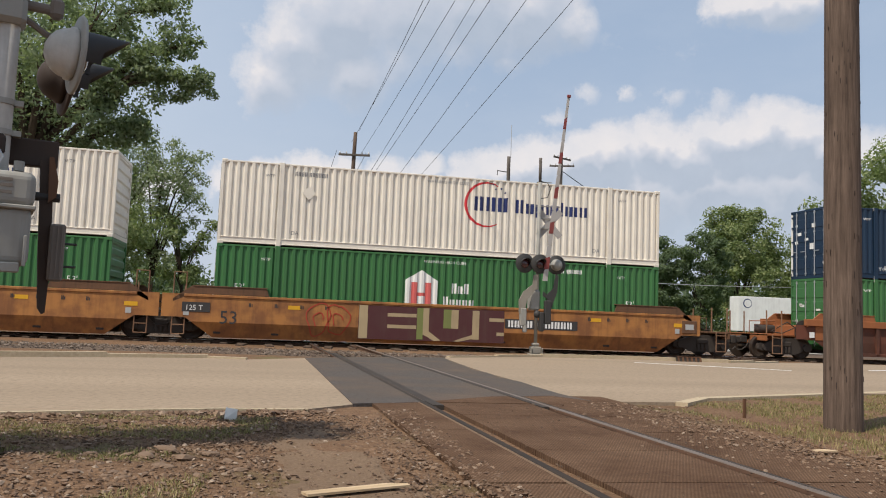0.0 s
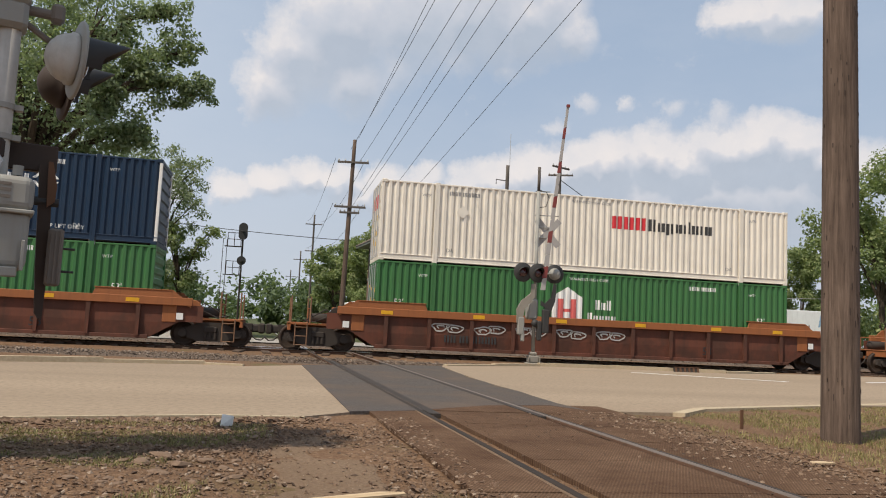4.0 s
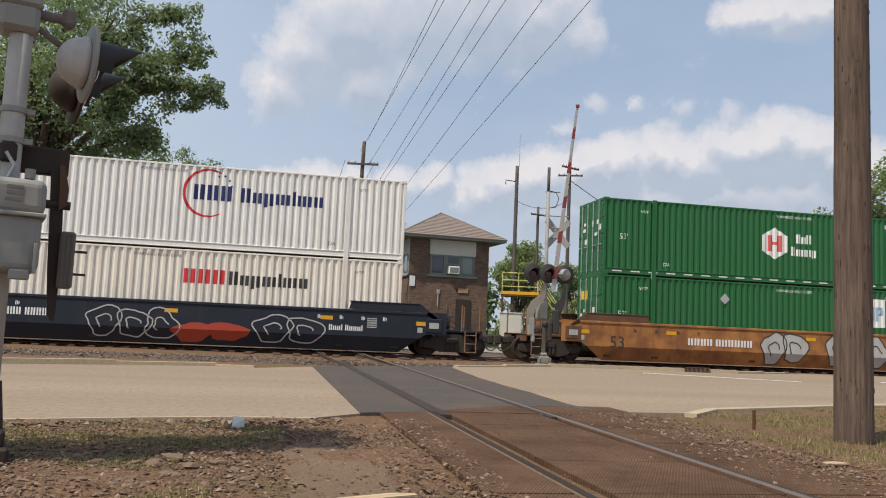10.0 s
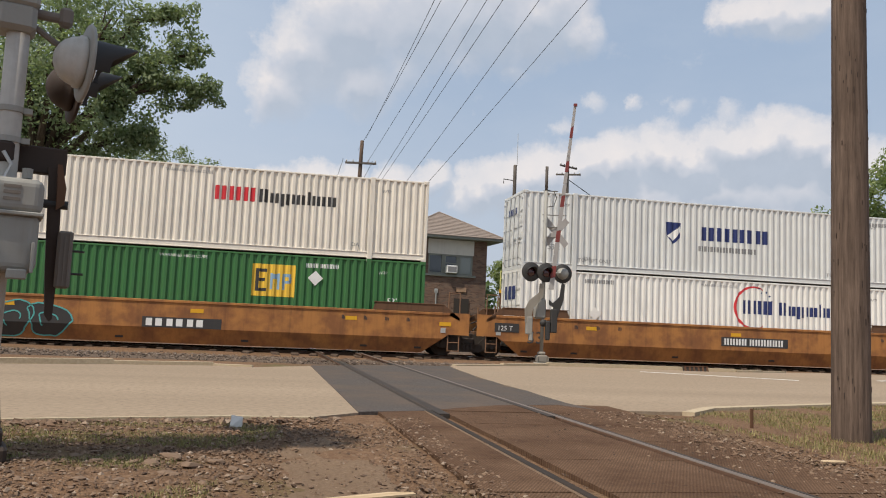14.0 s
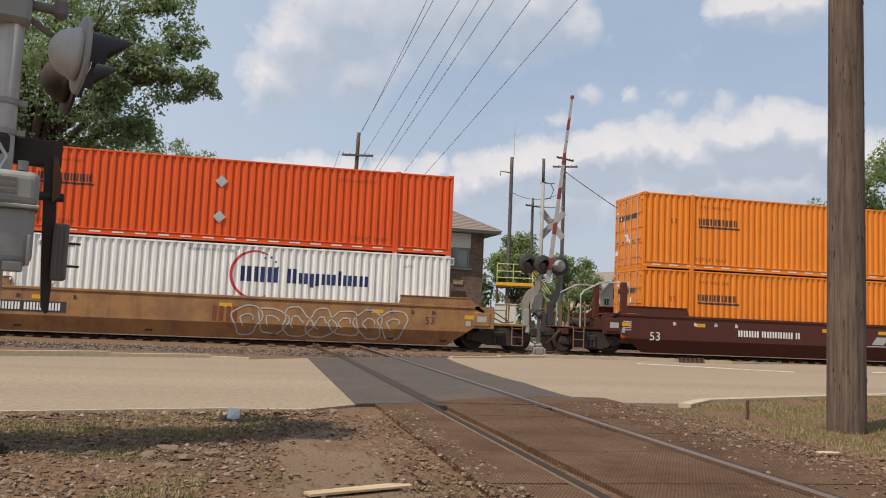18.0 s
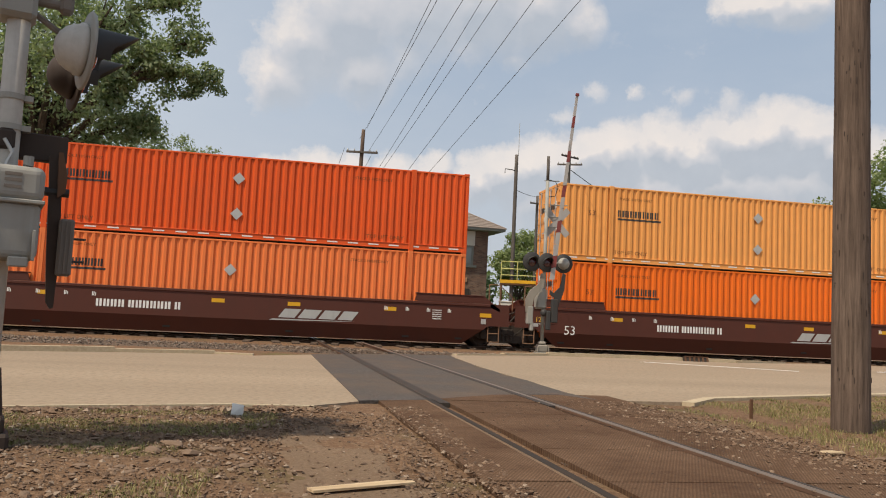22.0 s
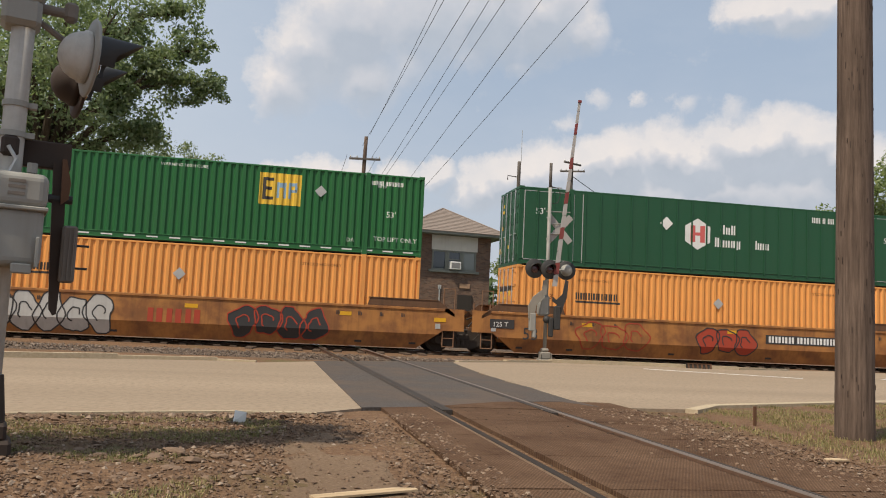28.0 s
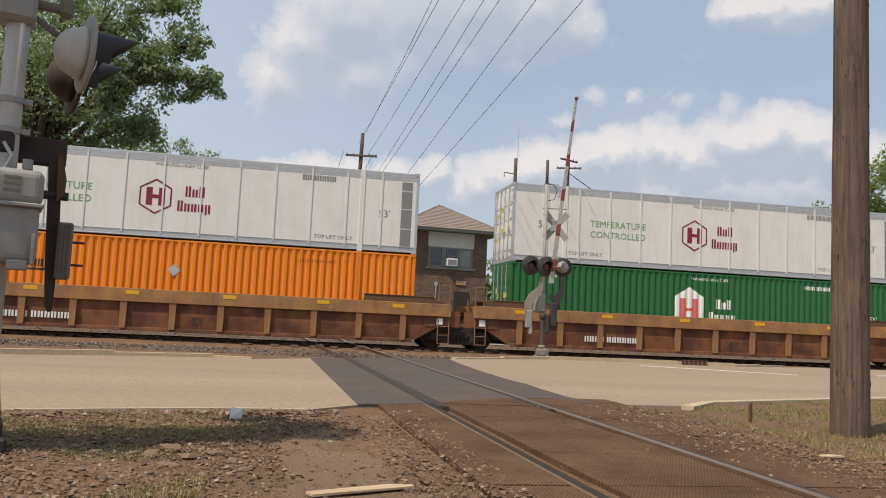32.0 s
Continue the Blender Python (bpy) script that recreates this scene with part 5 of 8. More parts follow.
def emp_mark(c, x0, x1, z0, z1, field, frame_ink=None):
    decal("panel", flat_bars([(x0, x1, z0, z1)]), 0, 0, -HALF, field, c, "square sign panel", True)
    w, h = x1 - x0, z1 - z0
    decal("panel_mark", flat_bars([(x0 + 0.08 * w, x0 + 0.16 * w, z0 + 0.15 * h, z0 + 0.85 * h), (x0 + 0.16 * w, x0 + 0.34 * w, z0 + 0.75 * h, z0 + 0.85 * h),
                                   (x0 + 0.16 * w, x0 + 0.30 * w, z0 + 0.46 * h, z0 + 0.56 * h), (x0 + 0.16 * w, x0 + 0.34 * w, z0 + 0.15 * h, z0 + 0.25 * h)]),
          0, 0, -HALF - 0.002, INK_BLACK, c, "black bars", True)
    decal("panel_mark", flat_bars([(x0 + 0.42 * w, x0 + 0.48 * w, z0 + 0.22 * h, z0 + 0.72 * h), (x0 + 0.48 * w, x0 + 0.58 * w, z0 + 0.55 * h, z0 + 0.70 * h), (x0 + 0.58 * w, x0 + 0.64 * w, z0 + 0.22 * h, z0 + 0.72 * h),
                                   (x0 + 0.70 * w, x0 + 0.76 * w, z0 + 0.22 * h, z0 + 0.72 * h), (x0 + 0.76 * w, x0 + 0.90 * w, z0 + 0.62 * h, z0 + 0.72 * h),
                                   (x0 + 0.85 * w, x0 + 0.91 * w, z0 + 0.46 * h, z0 + 0.62 * h), (x0 + 0.76 * w, x0 + 0.90 * w, z0 + 0.42 * h, z0 + 0.50 * h)]),
          0, 0, -HALF - 0.002, INK_BLUE, c, "pale blue bars", True)


def umax_mark(c, z):
    bars_mark(c, "UMAX", 2.60, z - 0.15, 0.34, INK_WHITE, True, "white bars", width=1.05)
    b = Build()
    for r0, r1 in ((0.42, 0.32), (0.18, 0.0)):
        for k in range(4):
            a, a2 = k * math.pi / 2, (k + 1) * math.pi / 2
            b.add([(r * math.cos(w), 0, r * math.sin(w)) for w, r in ((a + 0.12, r0), (a2 - 0.12, r0), (a2 - 0.12, r1), (a + 0.12, r1))], [(0, 1, 2, 3)])
    decal("badge", b, 4.48, z + 0.02, -HALF, INK_WHITE, c, "white diamond badge", True)


def house_badge(c, z):
    """Badge shaped like a gable on the lower green containers, its foot hidden by the car."""
    decal("badge", poly_face([(-0.58, -0.9), (0.58, -0.9), (0.58, 0.30), (0, 0.66), (-0.58, 0.30)]), -1.0, z, -HALF, INK_WHITE, c, "white gable badge", True)
    decal("badge_mark", flat_bars([(-0.36, -0.14, -0.8, 0.22), (0.14, 0.36, -0.8, 0.22), (-0.14, 0.14, -0.26, -0.14)]), -1.0, z, -HALF - 0.002, INK_PINK, c, "faded red bars", True)
    decal("name_mark", flat_bars(letters_as_bars("Hub", 0.10, z - 0.12, 0.36) + letters_as_bars("Group", -0.20, z - 0.62, 0.38)), 0, 0, -HALF, INK_WHITE, c, "two rows of white bars", True)


def common_marks(c, ink, ident_x, with_53=True, warn=True):
    """Small stencils that most of these containers carry."""
    decal("stencil", flat_bars(letters_as_bars("XPOU 000000", ident_x, TALL - 0.42, 0.15, 0.72)), 0, 0, -HALF, ink, c, "small row of bars", True)
    for x in (POSTS[0] - 0.55, POSTS[1] + 0.35):
        text_mark(c, "WTP", x, TALL - 0.52, 0.15, ink)
    text_mark(c, "DA", POSTS[0] + 0.40, 0.42, 0.19, ink)
    text_mark(c, "DA", POSTS[1] - 0.65, 0.42, 0.19, ink)
    if warn:
        text_mark(c, "WARNING HIGH CUBE", -0.95, TALL - 0.30, 0.15, ink)
    if with_53:
        text_mark(c, "53'", -7.45, 1.35, 0.30, ink)
        text_mark(c, "53'", 6.75, 1.35, 0.30, ink)


def top_lift(c, ink, folds=True):
    text_mark(c, "TOP LIFT ONLY", -5.90, 0.36, 0.19, ink, folds)
    text_mark(c, "TOP LIFT ONLY", 4.45, 0.36, 0.19, ink, folds)


def reflective_dashes(c):
    x = -7.7
    while x < 7.8:
        o = part("reflective_dash", shared("reflective_dash", lambda: Build().box(0, 0.36, -HALF + 0.007, -HALF + 0.014, 0.125, 0.170), INK_WHITE), None, c)
        o.location = (x, 0, 0)
        x += 0.72


def door_stickers(c, seed):
    r = random.Random(seed)
    b = Build()
    for k in range(7):
        y, z = r.uniform(-1.05, 0.9), r.uniform(0.5, 2.3)
        b.box(-LONG / 2 - 0.02, -LONG / 2 - 0.016, y, y + r.uniform(0.12, 0.3), z, z + r.uniform(0.08, 0.25))
    part("door_sticker", b, INK_YELLOW if seed % 2 else INK_WHITE, c, "small door stickers")["kind"] = "stuff"


def reefer_front(c):
    """Frame of the cooling unit at the blank end, seen from the side, over a panel that paints the bay's shade."""
    h = LONG / 2
    # flush panel: the bay's shade is only its dark grey colour
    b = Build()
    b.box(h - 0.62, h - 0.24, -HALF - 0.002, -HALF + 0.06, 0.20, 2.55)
    part("bay_shade_panel", b, INK_GREY, c, "grey panel coloured as the cooling unit's shaded bay")
    b = Build()
    for z in (0.85, 1.55, 2.2):
        b.box(h - 0.62, h - 0.24, -HALF - 0.006, -HALF + 0.0, z, z + 0.05)
    part("unit_frame", b, ALU, c, "bare metal frame bars")


UP, LO = UPPER, LOWER
for i in (0, 1, 5):
    stg_mark(UP[i], 1.94)
for i in (3, 7):
    xpo_mark(UP[i], 1.98)
xpo_mark(LO[5], 2.0)
for i in (8, 9):
    stg_mark(LO[i], 1.88)
for i in (2, 13):
    umax_mark(UP[i], 1.88)
    top_lift(UP[i], INK_WHITE)
diamond_plate(UP[2], -0.04, 1.85, INK_WHITE)
for i in (0, 1, 2, 3, 4, 17):
    house_badge(LO[i], 1.67)
for i in (4, 6):
    hub_mark(UP[i], -1.0, 1.58, INK_WHITE, True, 0.62, INK_WHITE)
emp_mark(LO[6], 2.46, 3.91, 1.40, 2.52, INK_WHITE)
diamond_plate(LO[6], -3.12, 2.2, PLATE)
emp_mark(LO[7], 2.10, 3.55, 1.42, 2.52, INK_YELLOW)
diamond_plate(LO[7], 4.23, 2.12, INK_WHITE, 0.26)
emp_mark(UP[14], 2.33, 3.75, 1.52, 2.62, INK_YELLOW)
diamond_plate(UP[14], 4.43, 2.10, PLATE)
# light grey container: a shield, slanting bars, a second thin row
decal("shield", poly_face([(-0.30, 0.42), (-0.24, -0.12), (0.0, -0.42), (0.30, -0.16), (0.32, 0.42)]), -2.12, 1.66, -HALF, INK_NAVY, UP[8], "navy shield", True)
decal("shield_stripe", poly_face([(-0.24, -0.10), (0.30, 0.28), (0.30, 0.06), (0.0, -0.30)]), -2.12, 1.66, -HALF - 0.002, INK_WHITE, UP[8], "white slanting stripe", True)
bars_mark(UP[8], "SWIFT", -0.95, 1.46, 0.52, INK_NAVY, True, "bold navy bars", width=1.28)
bars_mark(UP[8], "INTERMODAL", -1.05, 1.04, 0.20, INK_GREY, True, "thin grey bars", width=1.3)
diamond_plate(UP[8], 5.0, 2.05, INK_GREY)
text_mark(UP[8], "53ft", -7.1, 0.75, 0.30, INK_GREY)
top_lift(UP[8], INK_GREY)
for i in (9, 10, 11, 12):
    schneider_mark(UP[i], 1.88)
    text_mark(UP[i], "53'", -6.95, 1.75, 0.26, INK_BROWN)
    top_lift(UP[i], INK_BROWN)
    text_mark(UP[i], "STACK 3 HIGH ONLY", -5.75, 2.40, 0.14, INK_BROWN)
    text_mark(UP[i], "STACK 3 HIGH ONLY", 3.95, 2.40, 0.14, INK_BROWN)
    for z in (2.10, 0.88):
        diamond_plate(UP[i], 0.0, z, PLATE)
    reflective_dashes(UP[i])
for i in (10, 11, 12, 13, 14, 15, 16):
    schneider_mark(LO[i], 1.86)
    text_mark(LO[i], "53'", -6.95, 1.70, 0.26, INK_BROWN)
    text_mark(LO[i], "STACK 3 HIGH ONLY", -5.75, 2.40, 0.14, INK_BROWN)
    text_mark(LO[i], "STACK 3 HIGH ONLY", 3.95, 2.40, 0.14, INK_BROWN)
    diamond_plate(LO[i], -0.08, 1.86, PLATE)
for i in (14, 6, 9):
    reflective_dashes(UP[i]) if i != 9 else None
text_mark(UP[14], "TOP LIFT ONLY", 6.35, 0.50, 0.22, INK_WHITE)
text_mark(UP[14], "TOP LIFT ONLY", -7.6, 0.50, 0.22, INK_WHITE)
for i, ink in ((0, INK_GREY), (1, INK_GREY), (3, INK_GREY), (5, INK_GREY), (7, INK_GREY)):
    common_marks(UP[i], ink, -5.6, False)
    diamond_plate(UP[i], -5.1, 1.90, CREAM, 0.24)
for i in (4, 6):
    common_marks(UP[i], INK_WHITE, 3.9)
common_marks(UP[14], INK_WHITE, 6.2, True)
for i in (0, 1, 2, 3, 4, 6, 7, 17):
    common_marks(LO[i], INK_WHITE, 3.9)
for i in (2, 13):
    common_marks(UP[i], INK_WHITE, 3.9, False, False)
for i in (8, 9):
    common_marks(LO[i], INK_GREY, -5.6, False)
    diamond_plate(LO[i], -5.2, 1.35, WHITE, 0.24)
common_marks(UP[8], INK_GREY, 6.2, False, False)
common_marks(LO[5], INK_GREY, -5.6, False)
diamond_plate(LO[5], -5.1, 1.85, CREAM, 0.24)
# dark green smooth-sided container
hub_mark(UP[15], -0.98, 1.58, INK_WHITE, False, 0.60, INK_WHITE)
bars_mark(UP[15], "Inc.", 1.45, 1.14, 0.34, INK_WHITE, False, "white bars")
diamond_plate(UP[15], -2.27, 1.90, INK_WHITE, 0.26)
text_mark(UP[15], "53'", -7.45, 1.9, 0.32, INK_WHITE, False)
text_mark(UP[15], "53'", 7.1, 1.75, 0.30, INK_WHITE, False)
decal("stencil", flat_bars(letters_as_bars("UPHU 244 979", 3.9, 2.35, 0.22, 0.7)), 0, 0, -HALF, INK_WHITE, UP[15], "row of plain bars", False)
# white insulated containers
for i in (16, 17):
    c = UP[i]
    hub_mark(c, -0.85, 1.40, INK_MAROON, False, 0.60, None)
    for row, word in enumerate(("TEMPERATURE", "CONTROLLED")):
        text_mark(c, word, -5.08, 1.46 - 0.40 * row, 0.34, INK_GREEN, False)
    text_mark(c, "53'", -7.1, 1.30, 0.36, INK_GREY, False)
    text_mark(c, "53'", 6.65, 1.25, 0.36, INK_GREY, False)
    top_lift(c, INK_GREY, False)
    text_mark(c, "WARNING HIGH CUBE", -0.95, 2.45, 0.17, INK_GREY, False)
    text_mark(c, "WTP", -6.4, 2.45, 0.15, INK_GREY, False)
    bars_mark(c, "HGRU300000", 3.95, 2.36, 0.19, INK_GREY, False, "small row of bars")
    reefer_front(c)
    for z in (2.60, 2.66, 2.72, 2.78):
        b = Build()
        b.box(-LONG / 2 + 0.1, LONG / 2 - 0.1, -HALF - 0.004, -HALF + 0.004, z, z + 0.035)
        part("upper_strake", b, ALU, c, "grey metal strake below the roof")
# pale sealant round the end bays of the smooth dark green container
for sx in (-1, 1):
    for u0, u1, z0, z1 in ((5.95, 5.99, 0.22, 2.74), (7.86, 7.89, 0.22, 2.74), (5.99, 7.86, 0.20, 0.225), (5.99, 7.86, 2.725, 2.745), (5.60, 5.63, 0.20, 2.74)):
        b = Build()
        b.box(min(sx * u0, sx * u1), max(sx * u0, sx * u1), -HALF - 0.003, -HALF + 0.004, z0, z1)
        part("sealant_bead", b, PLATE, UP[15], "pale bead of sealant")
for i in range(18):
    for c, k in ((UP[i], i), (LO[i], i + 40)):
        door_stickers(c, k)


def door_mark(c, y0, y1, z, high, ink, count, label):
    """A name on the doors, as a row of plain bars."""
    b = Build()
    w = (y1 - y0) / count
    for k in range(count):
        b.box(-LONG / 2 - 0.024, -LONG / 2 - 0.017, y0 + k * w + 0.04, y0 + (k + 1) * w - 0.04, z, z + high)
    part("door_mark", b, ink, c, label)["kind"] = "stuff"


# names on the door ends
for i in (0, 1, 5):
    door_mark(UP[i], -0.72, 0.72, 2.02, 0.50, INK_NAVY, 3, "navy bars on the doors")
for i in (8, 9):
    door_mark(LO[i], -0.72, 0.72, 1.78, 0.50, INK_NAVY, 3, "navy bars on the doors")
for c in (UP[3], UP[7], LO[5]):
    door_mark(c, -0.72, 0.72, 1.92, 0.50, INK_PINK, 3, "faded red bars on the doors")
for c in [UP[i] for i in (9, 10, 11, 12)] + [LO[i] for i in (10, 11, 12, 13, 14, 15, 16)]:
    door_mark(c, -0.85, 0.85, 1.95, 0.20, INK_BLACK, 9, "dark bars on the doors")
for i in (8,):
    door_mark(UP[i], -0.60, 0.55, 2.08, 0.24, INK_NAVY, 5, "navy bars on the doors")
for c in (UP[14], LO[6], LO[7]):
    door_mark(c, 0.10, 0.85, 1.98, 0.34, INK_YELLOW, 2, "yellow panel on the doors")


# ---- marks on the cars ----
def car_panel(car, x0, x1, z0, z1, ink, name="sign_panel", label="", y=-1.502):
    b = Build()
    b.box(x0, x1, y - 0.004, y + 0.001, z0, z1)
    return part(name, b, ink, car, label)


def car_word(car, text, x, z, size, ink, y=-1.505):
    decal("lettering", words_mesh(text, size), x, z, y, ink, car, "painted lettering", False)


def car_bars(car, word, x, z, size, ink, y=-1.505, width=0.72):
    decal("number_mark", flat_bars(letters_as_bars(word, x, z, size, width)), 0, 0, y, ink, car, "row of plain bars", False)


def tack_marks(car, y, z, spots):
    """Yellow reflectors along a car."""
    for x in spots:
        car_panel(car, x, x + 0.42, z, z + 0.13, YELLOW, "reflector", "yellow reflector", y)


for i, car in enumerate(CARS):
    style = UNITS[i][0]
    if style in ("orange", "brown", "yellow", "navy"):
        tack_marks(car, -1.502, 1.30, (-5.6, 0.2, 5.3) if style != "brown" else (-6.0, -0.6, 1.9, 5.2))
        for sx, single in ((-1, UNITS[i][1]), (1, UNITS[i][2])):
            x = 8.62 if sx > 0 else -9.05
            car_panel(car, x, x + 0.42, 1.22, 1.36, YELLOW, "reflector", "yellow reflector", -1.506)
            car_panel(car, x + 0.05, x + 0.23, 0.98, 1.16, PLATE, "data_plate", "small pale plate", -1.506)
            if single:
                b = Build()
                b.box(sx * 9.25 - 0.30, sx * 9.25 + 0.30, -1.53, -1.47, 1.0, 1.48, 0.015)
                part("end_box", b, LOOKS[style]["ends"], car, "square box at the car's end")
                b = Build()
                b.box(sx * 9.25 - 0.17, sx * 9.25 + 0.17, -1.536, -1.528, 1.14, 1.34)
                part("end_plate", b, PLATE, car, "pale plate with two holes")
        car_word(car, "53", -7.85, 0.74 if style != "navy" else 0.9, 0.62 if style == "orange" else 0.46, INK_BLACK if style in ("orange",) else INK_WHITE) if style != "yellow" else car_word(car, "53", 7.2, 1.0, 0.36, INK_BLACK)
        for k in range(4):
            car_bars(car, "4i", -6.9 + k * 0.85, 1.33, 0.13, INK_WHITE if style in ("brown", "navy") else INK_BLACK)
            car_bars(car, "4i", 5.2 + k * 0.75, 1.33, 0.13, INK_WHITE if style in ("brown", "navy") else INK_BLACK)
        if style in ("brown", "navy"):
            for x in (-8.9, 6.9):
                for k in range(5):
                    car_bars(car, "mnopqrstu", x, 1.38 - 0.075 * k, 0.045, INK_WHITE, width=0.9)
    else:
        tack_marks(car, -1.523, 1.54, (-7.9, -4.6, -1.5, 1.6, 4.7, 7.3))
        for sx in (-1, 1):
            x = 8.9 if sx > 0 else -9.2
            car_panel(car, x, x + 0.22, 1.02, 1.24, INK_WHITE, "data_plate", "small pale plate", -1.45)
for i in (1, 7, 8, 11, 12, 14, 15):
    if not UNITS[i][1]:
        car_panel(CARS[i], -9.05, -8.15, 1.10, 1.42, INK_BLACK if UNITS[i][0] == "orange" else CAR_BROWN, "capacity_panel", "dark capacity panel", -1.508)
        car_word(CARS[i], "125 T", -8.95, 1.16, 0.24, INK_WHITE if UNITS[i][0] == "orange" else INK_YELLOW, -1.514)


def number_panel(car, x0, x1, z, word):
    car_panel(car, x0, x1, z - 0.17, z + 0.17, INK_BLACK, "number_panel", "black number panel", -1.504)
    n = len(word.replace(" ", "")) + 0.5
    size = 0.24
    car_bars(car, word, x0 + 0.12, z - 0.12, size, INK_WHITE, -1.510, (x1 - x0 - 0.25) / (n * size))


number_panel(CARS[1], 2.05, 4.80, 1.11, "DTTX 000000")
number_panel(CARS[9], -6.75, -4.55, 1.06, "DTTX 000000")
number_panel(CARS[13], -5.12, -1.95, 1.08, "DTTX 000000")
number_panel(CARS[15], 1.80, 5.02, 1.16, "DTTX 000000")
number_panel(CARS[8], -0.2, 2.6, 1.10, "DTTX 000000")
number_panel(CARS[7], -1.30, 1.22, 0.95, "TTX")
car_bars(CARS[6], "DTTX 000000", -4.73, 0.95, 0.26, INK_WHITE, width=1.0)
for i, word in ((10, "BNSF 000000 A"), (11, "BNSF 000000 C"), (12, "BNSF 000000 B")):
    car_bars(CARS[i], word, -4.21, 1.0, 0.24, INK_WHITE, width=0.95)
    b = Build()
    x = 1.6
    for w in (0.55, 0.60, 0.55, 0.50):
        b.add([(x, 0, 0.90), (x + w, 0, 0.90), (x + w + 0.22, 0, 1.20), (x + 0.22, 0, 1.20)], [(0, 1, 2, 3)])
        x += w + 0.10
    b.add([(1.30, 0, 0.80), (3.6, 0, 0.84), (4.2, 0, 0.865), (1.42, 0, 0.85)], [(0, 1, 2, 3)])
    decal("slanted_mark", b, 0, 0, -1.505, PLATE, CARS[i], "broad slanted pale bars", False)
car_bars(CARS[5], "FEC 00000", -4.65, 1.02, 0.24, INK_WHITE)
car_bars(CARS[5], "GRUPO MEXICO", -6.6, 0.82, 0.17, INK_YELLOW, width=0.75)
car_bars(CARS[5], "East Coast", 5.6, 0.95, 0.20, INK_WHITE, width=0.7)
for i in (16, 17):
    car_bars(CARS[i], "DTTX 000000", -5.2, 0.66, 0.20, INK_WHITE, -1.408, 1.0)
    car_word(CARS[i], "53'", 0.6, 0.62, 0.36, INK_BLACK, -1.408)
for i in (2, 3, 4):
    car_bars(CARS[i], "CP 523203", -5.6, 0.66, 0.26, INK_BLACK, -1.408, 0.9)
    car_word(CARS[i], "53", 4.4, 0.62, 0.42, INK_BLACK, -1.408)
car_bars(CARS[9], "TT", 0.0, 0.82, 0.50, INK_BROWN, width=0.9)
car_bars(CARS[14], "TTX", -0.95, 0.78, 0.46, TAG_RED, width=1.3)
# sprayed pieces
TAG_MAROON = paint("maroon spray paint", (0.085, 0.028, 0.030), 0.7, GRIME, 0.35, bump=0)
TAG_CREAM = paint("cream spray paint", (0.44, 0.34, 0.20), 0.7, GRIME, 0.45, bump=0)
TAG_OLIVE = paint("olive spray paint", (0.20, 0.23, 0.07), 0.7, GRIME, 0.4, bump=0)
tag_blob(CARS[6], -1.62, 0.14, 0.34, 1.60, TAG_SILVER, INK_BLACK, 1, None)
tag_blob(CARS[6], 1.14, 3.71, 0.34, 1.60, TAG_SILVER, INK_BLACK, 2, None)
tag_blob(CARS[6], 3.93, 6.05, 0.34, 1.58, TAG_TEAL, INK_BLACK, 3, None)
tag_blob(CARS[7], -5.80, -3.64, 0.32, 1.50, INK_BLACK, TAG_TEAL, 4, None)
tag_blob(CARS[13], -8.0, -5.85, 0.55, 1.50, None, TAG_SILVER, 5, None)
tag_blob(CARS[13], -0.9, 5.4, 0.36, 1.30, TAG_PURPLE, None, 16, None)
tag_blob(CARS[13], 0.35, 5.05, 0.34, 1.62, TAG_LIME, INK_BLACK, 18, None)
tag_blob(CARS[14], -6.6, -2.05, 0.32, 1.60, TAG_SILVER, INK_BLACK, 7, None)
tag_blob(CARS[14], 1.69, 4.88, 0.40, 1.50, INK_BLACK, TAG_RED, 8, None)
tag_blob(CARS[15], -5.71, -3.07, 0.50, 1.50, CAR_ORANGE, TAG_RED, 9, None)
tag_blob(CARS[15], -0.98, 1.30, 0.50, 1.48, TAG_RED, INK_BLACK, 10, None)
tag_blob(CARS[9], 0.7, 6.5, 0.40, 1.40, None, TAG_SILVER, 11, None)
tag_blob(CARS[5], -2.1, 0.56, 0.45, 1.45, None, TAG_SILVER, 12, None)
tag_blob(CARS[5], 3.2, 5.3, 0.45, 1.40, None, TAG_SILVER, 13, None)
tag_blob(CARS[5], 0.57, 2.77, 0.35, 1.05, TAG_RED, None, 14, None)
tag_blob(CARS[4], 1.0, 2.1, 0.70, 1.36, TAG_SILVER, None, 15, -1.412)
tag_blob(CARS[2], 2.0, 3.2, 0.70, 1.30, TAG_SILVER, None, 17, -1.412)
for k in range(5):
    tag_blob(CARS[3], -6.0 + k * 1.54, -5.0 + k * 1.54, 1.0, 1.30, None, TAG_SILVER, 20 + k, -1.412)
# a painted band of lozenges and bars on one orange car
tag_blob(CARS[1], -4.9, -3.6, 0.42, 1.56, None, TAG_RED, 30, None)
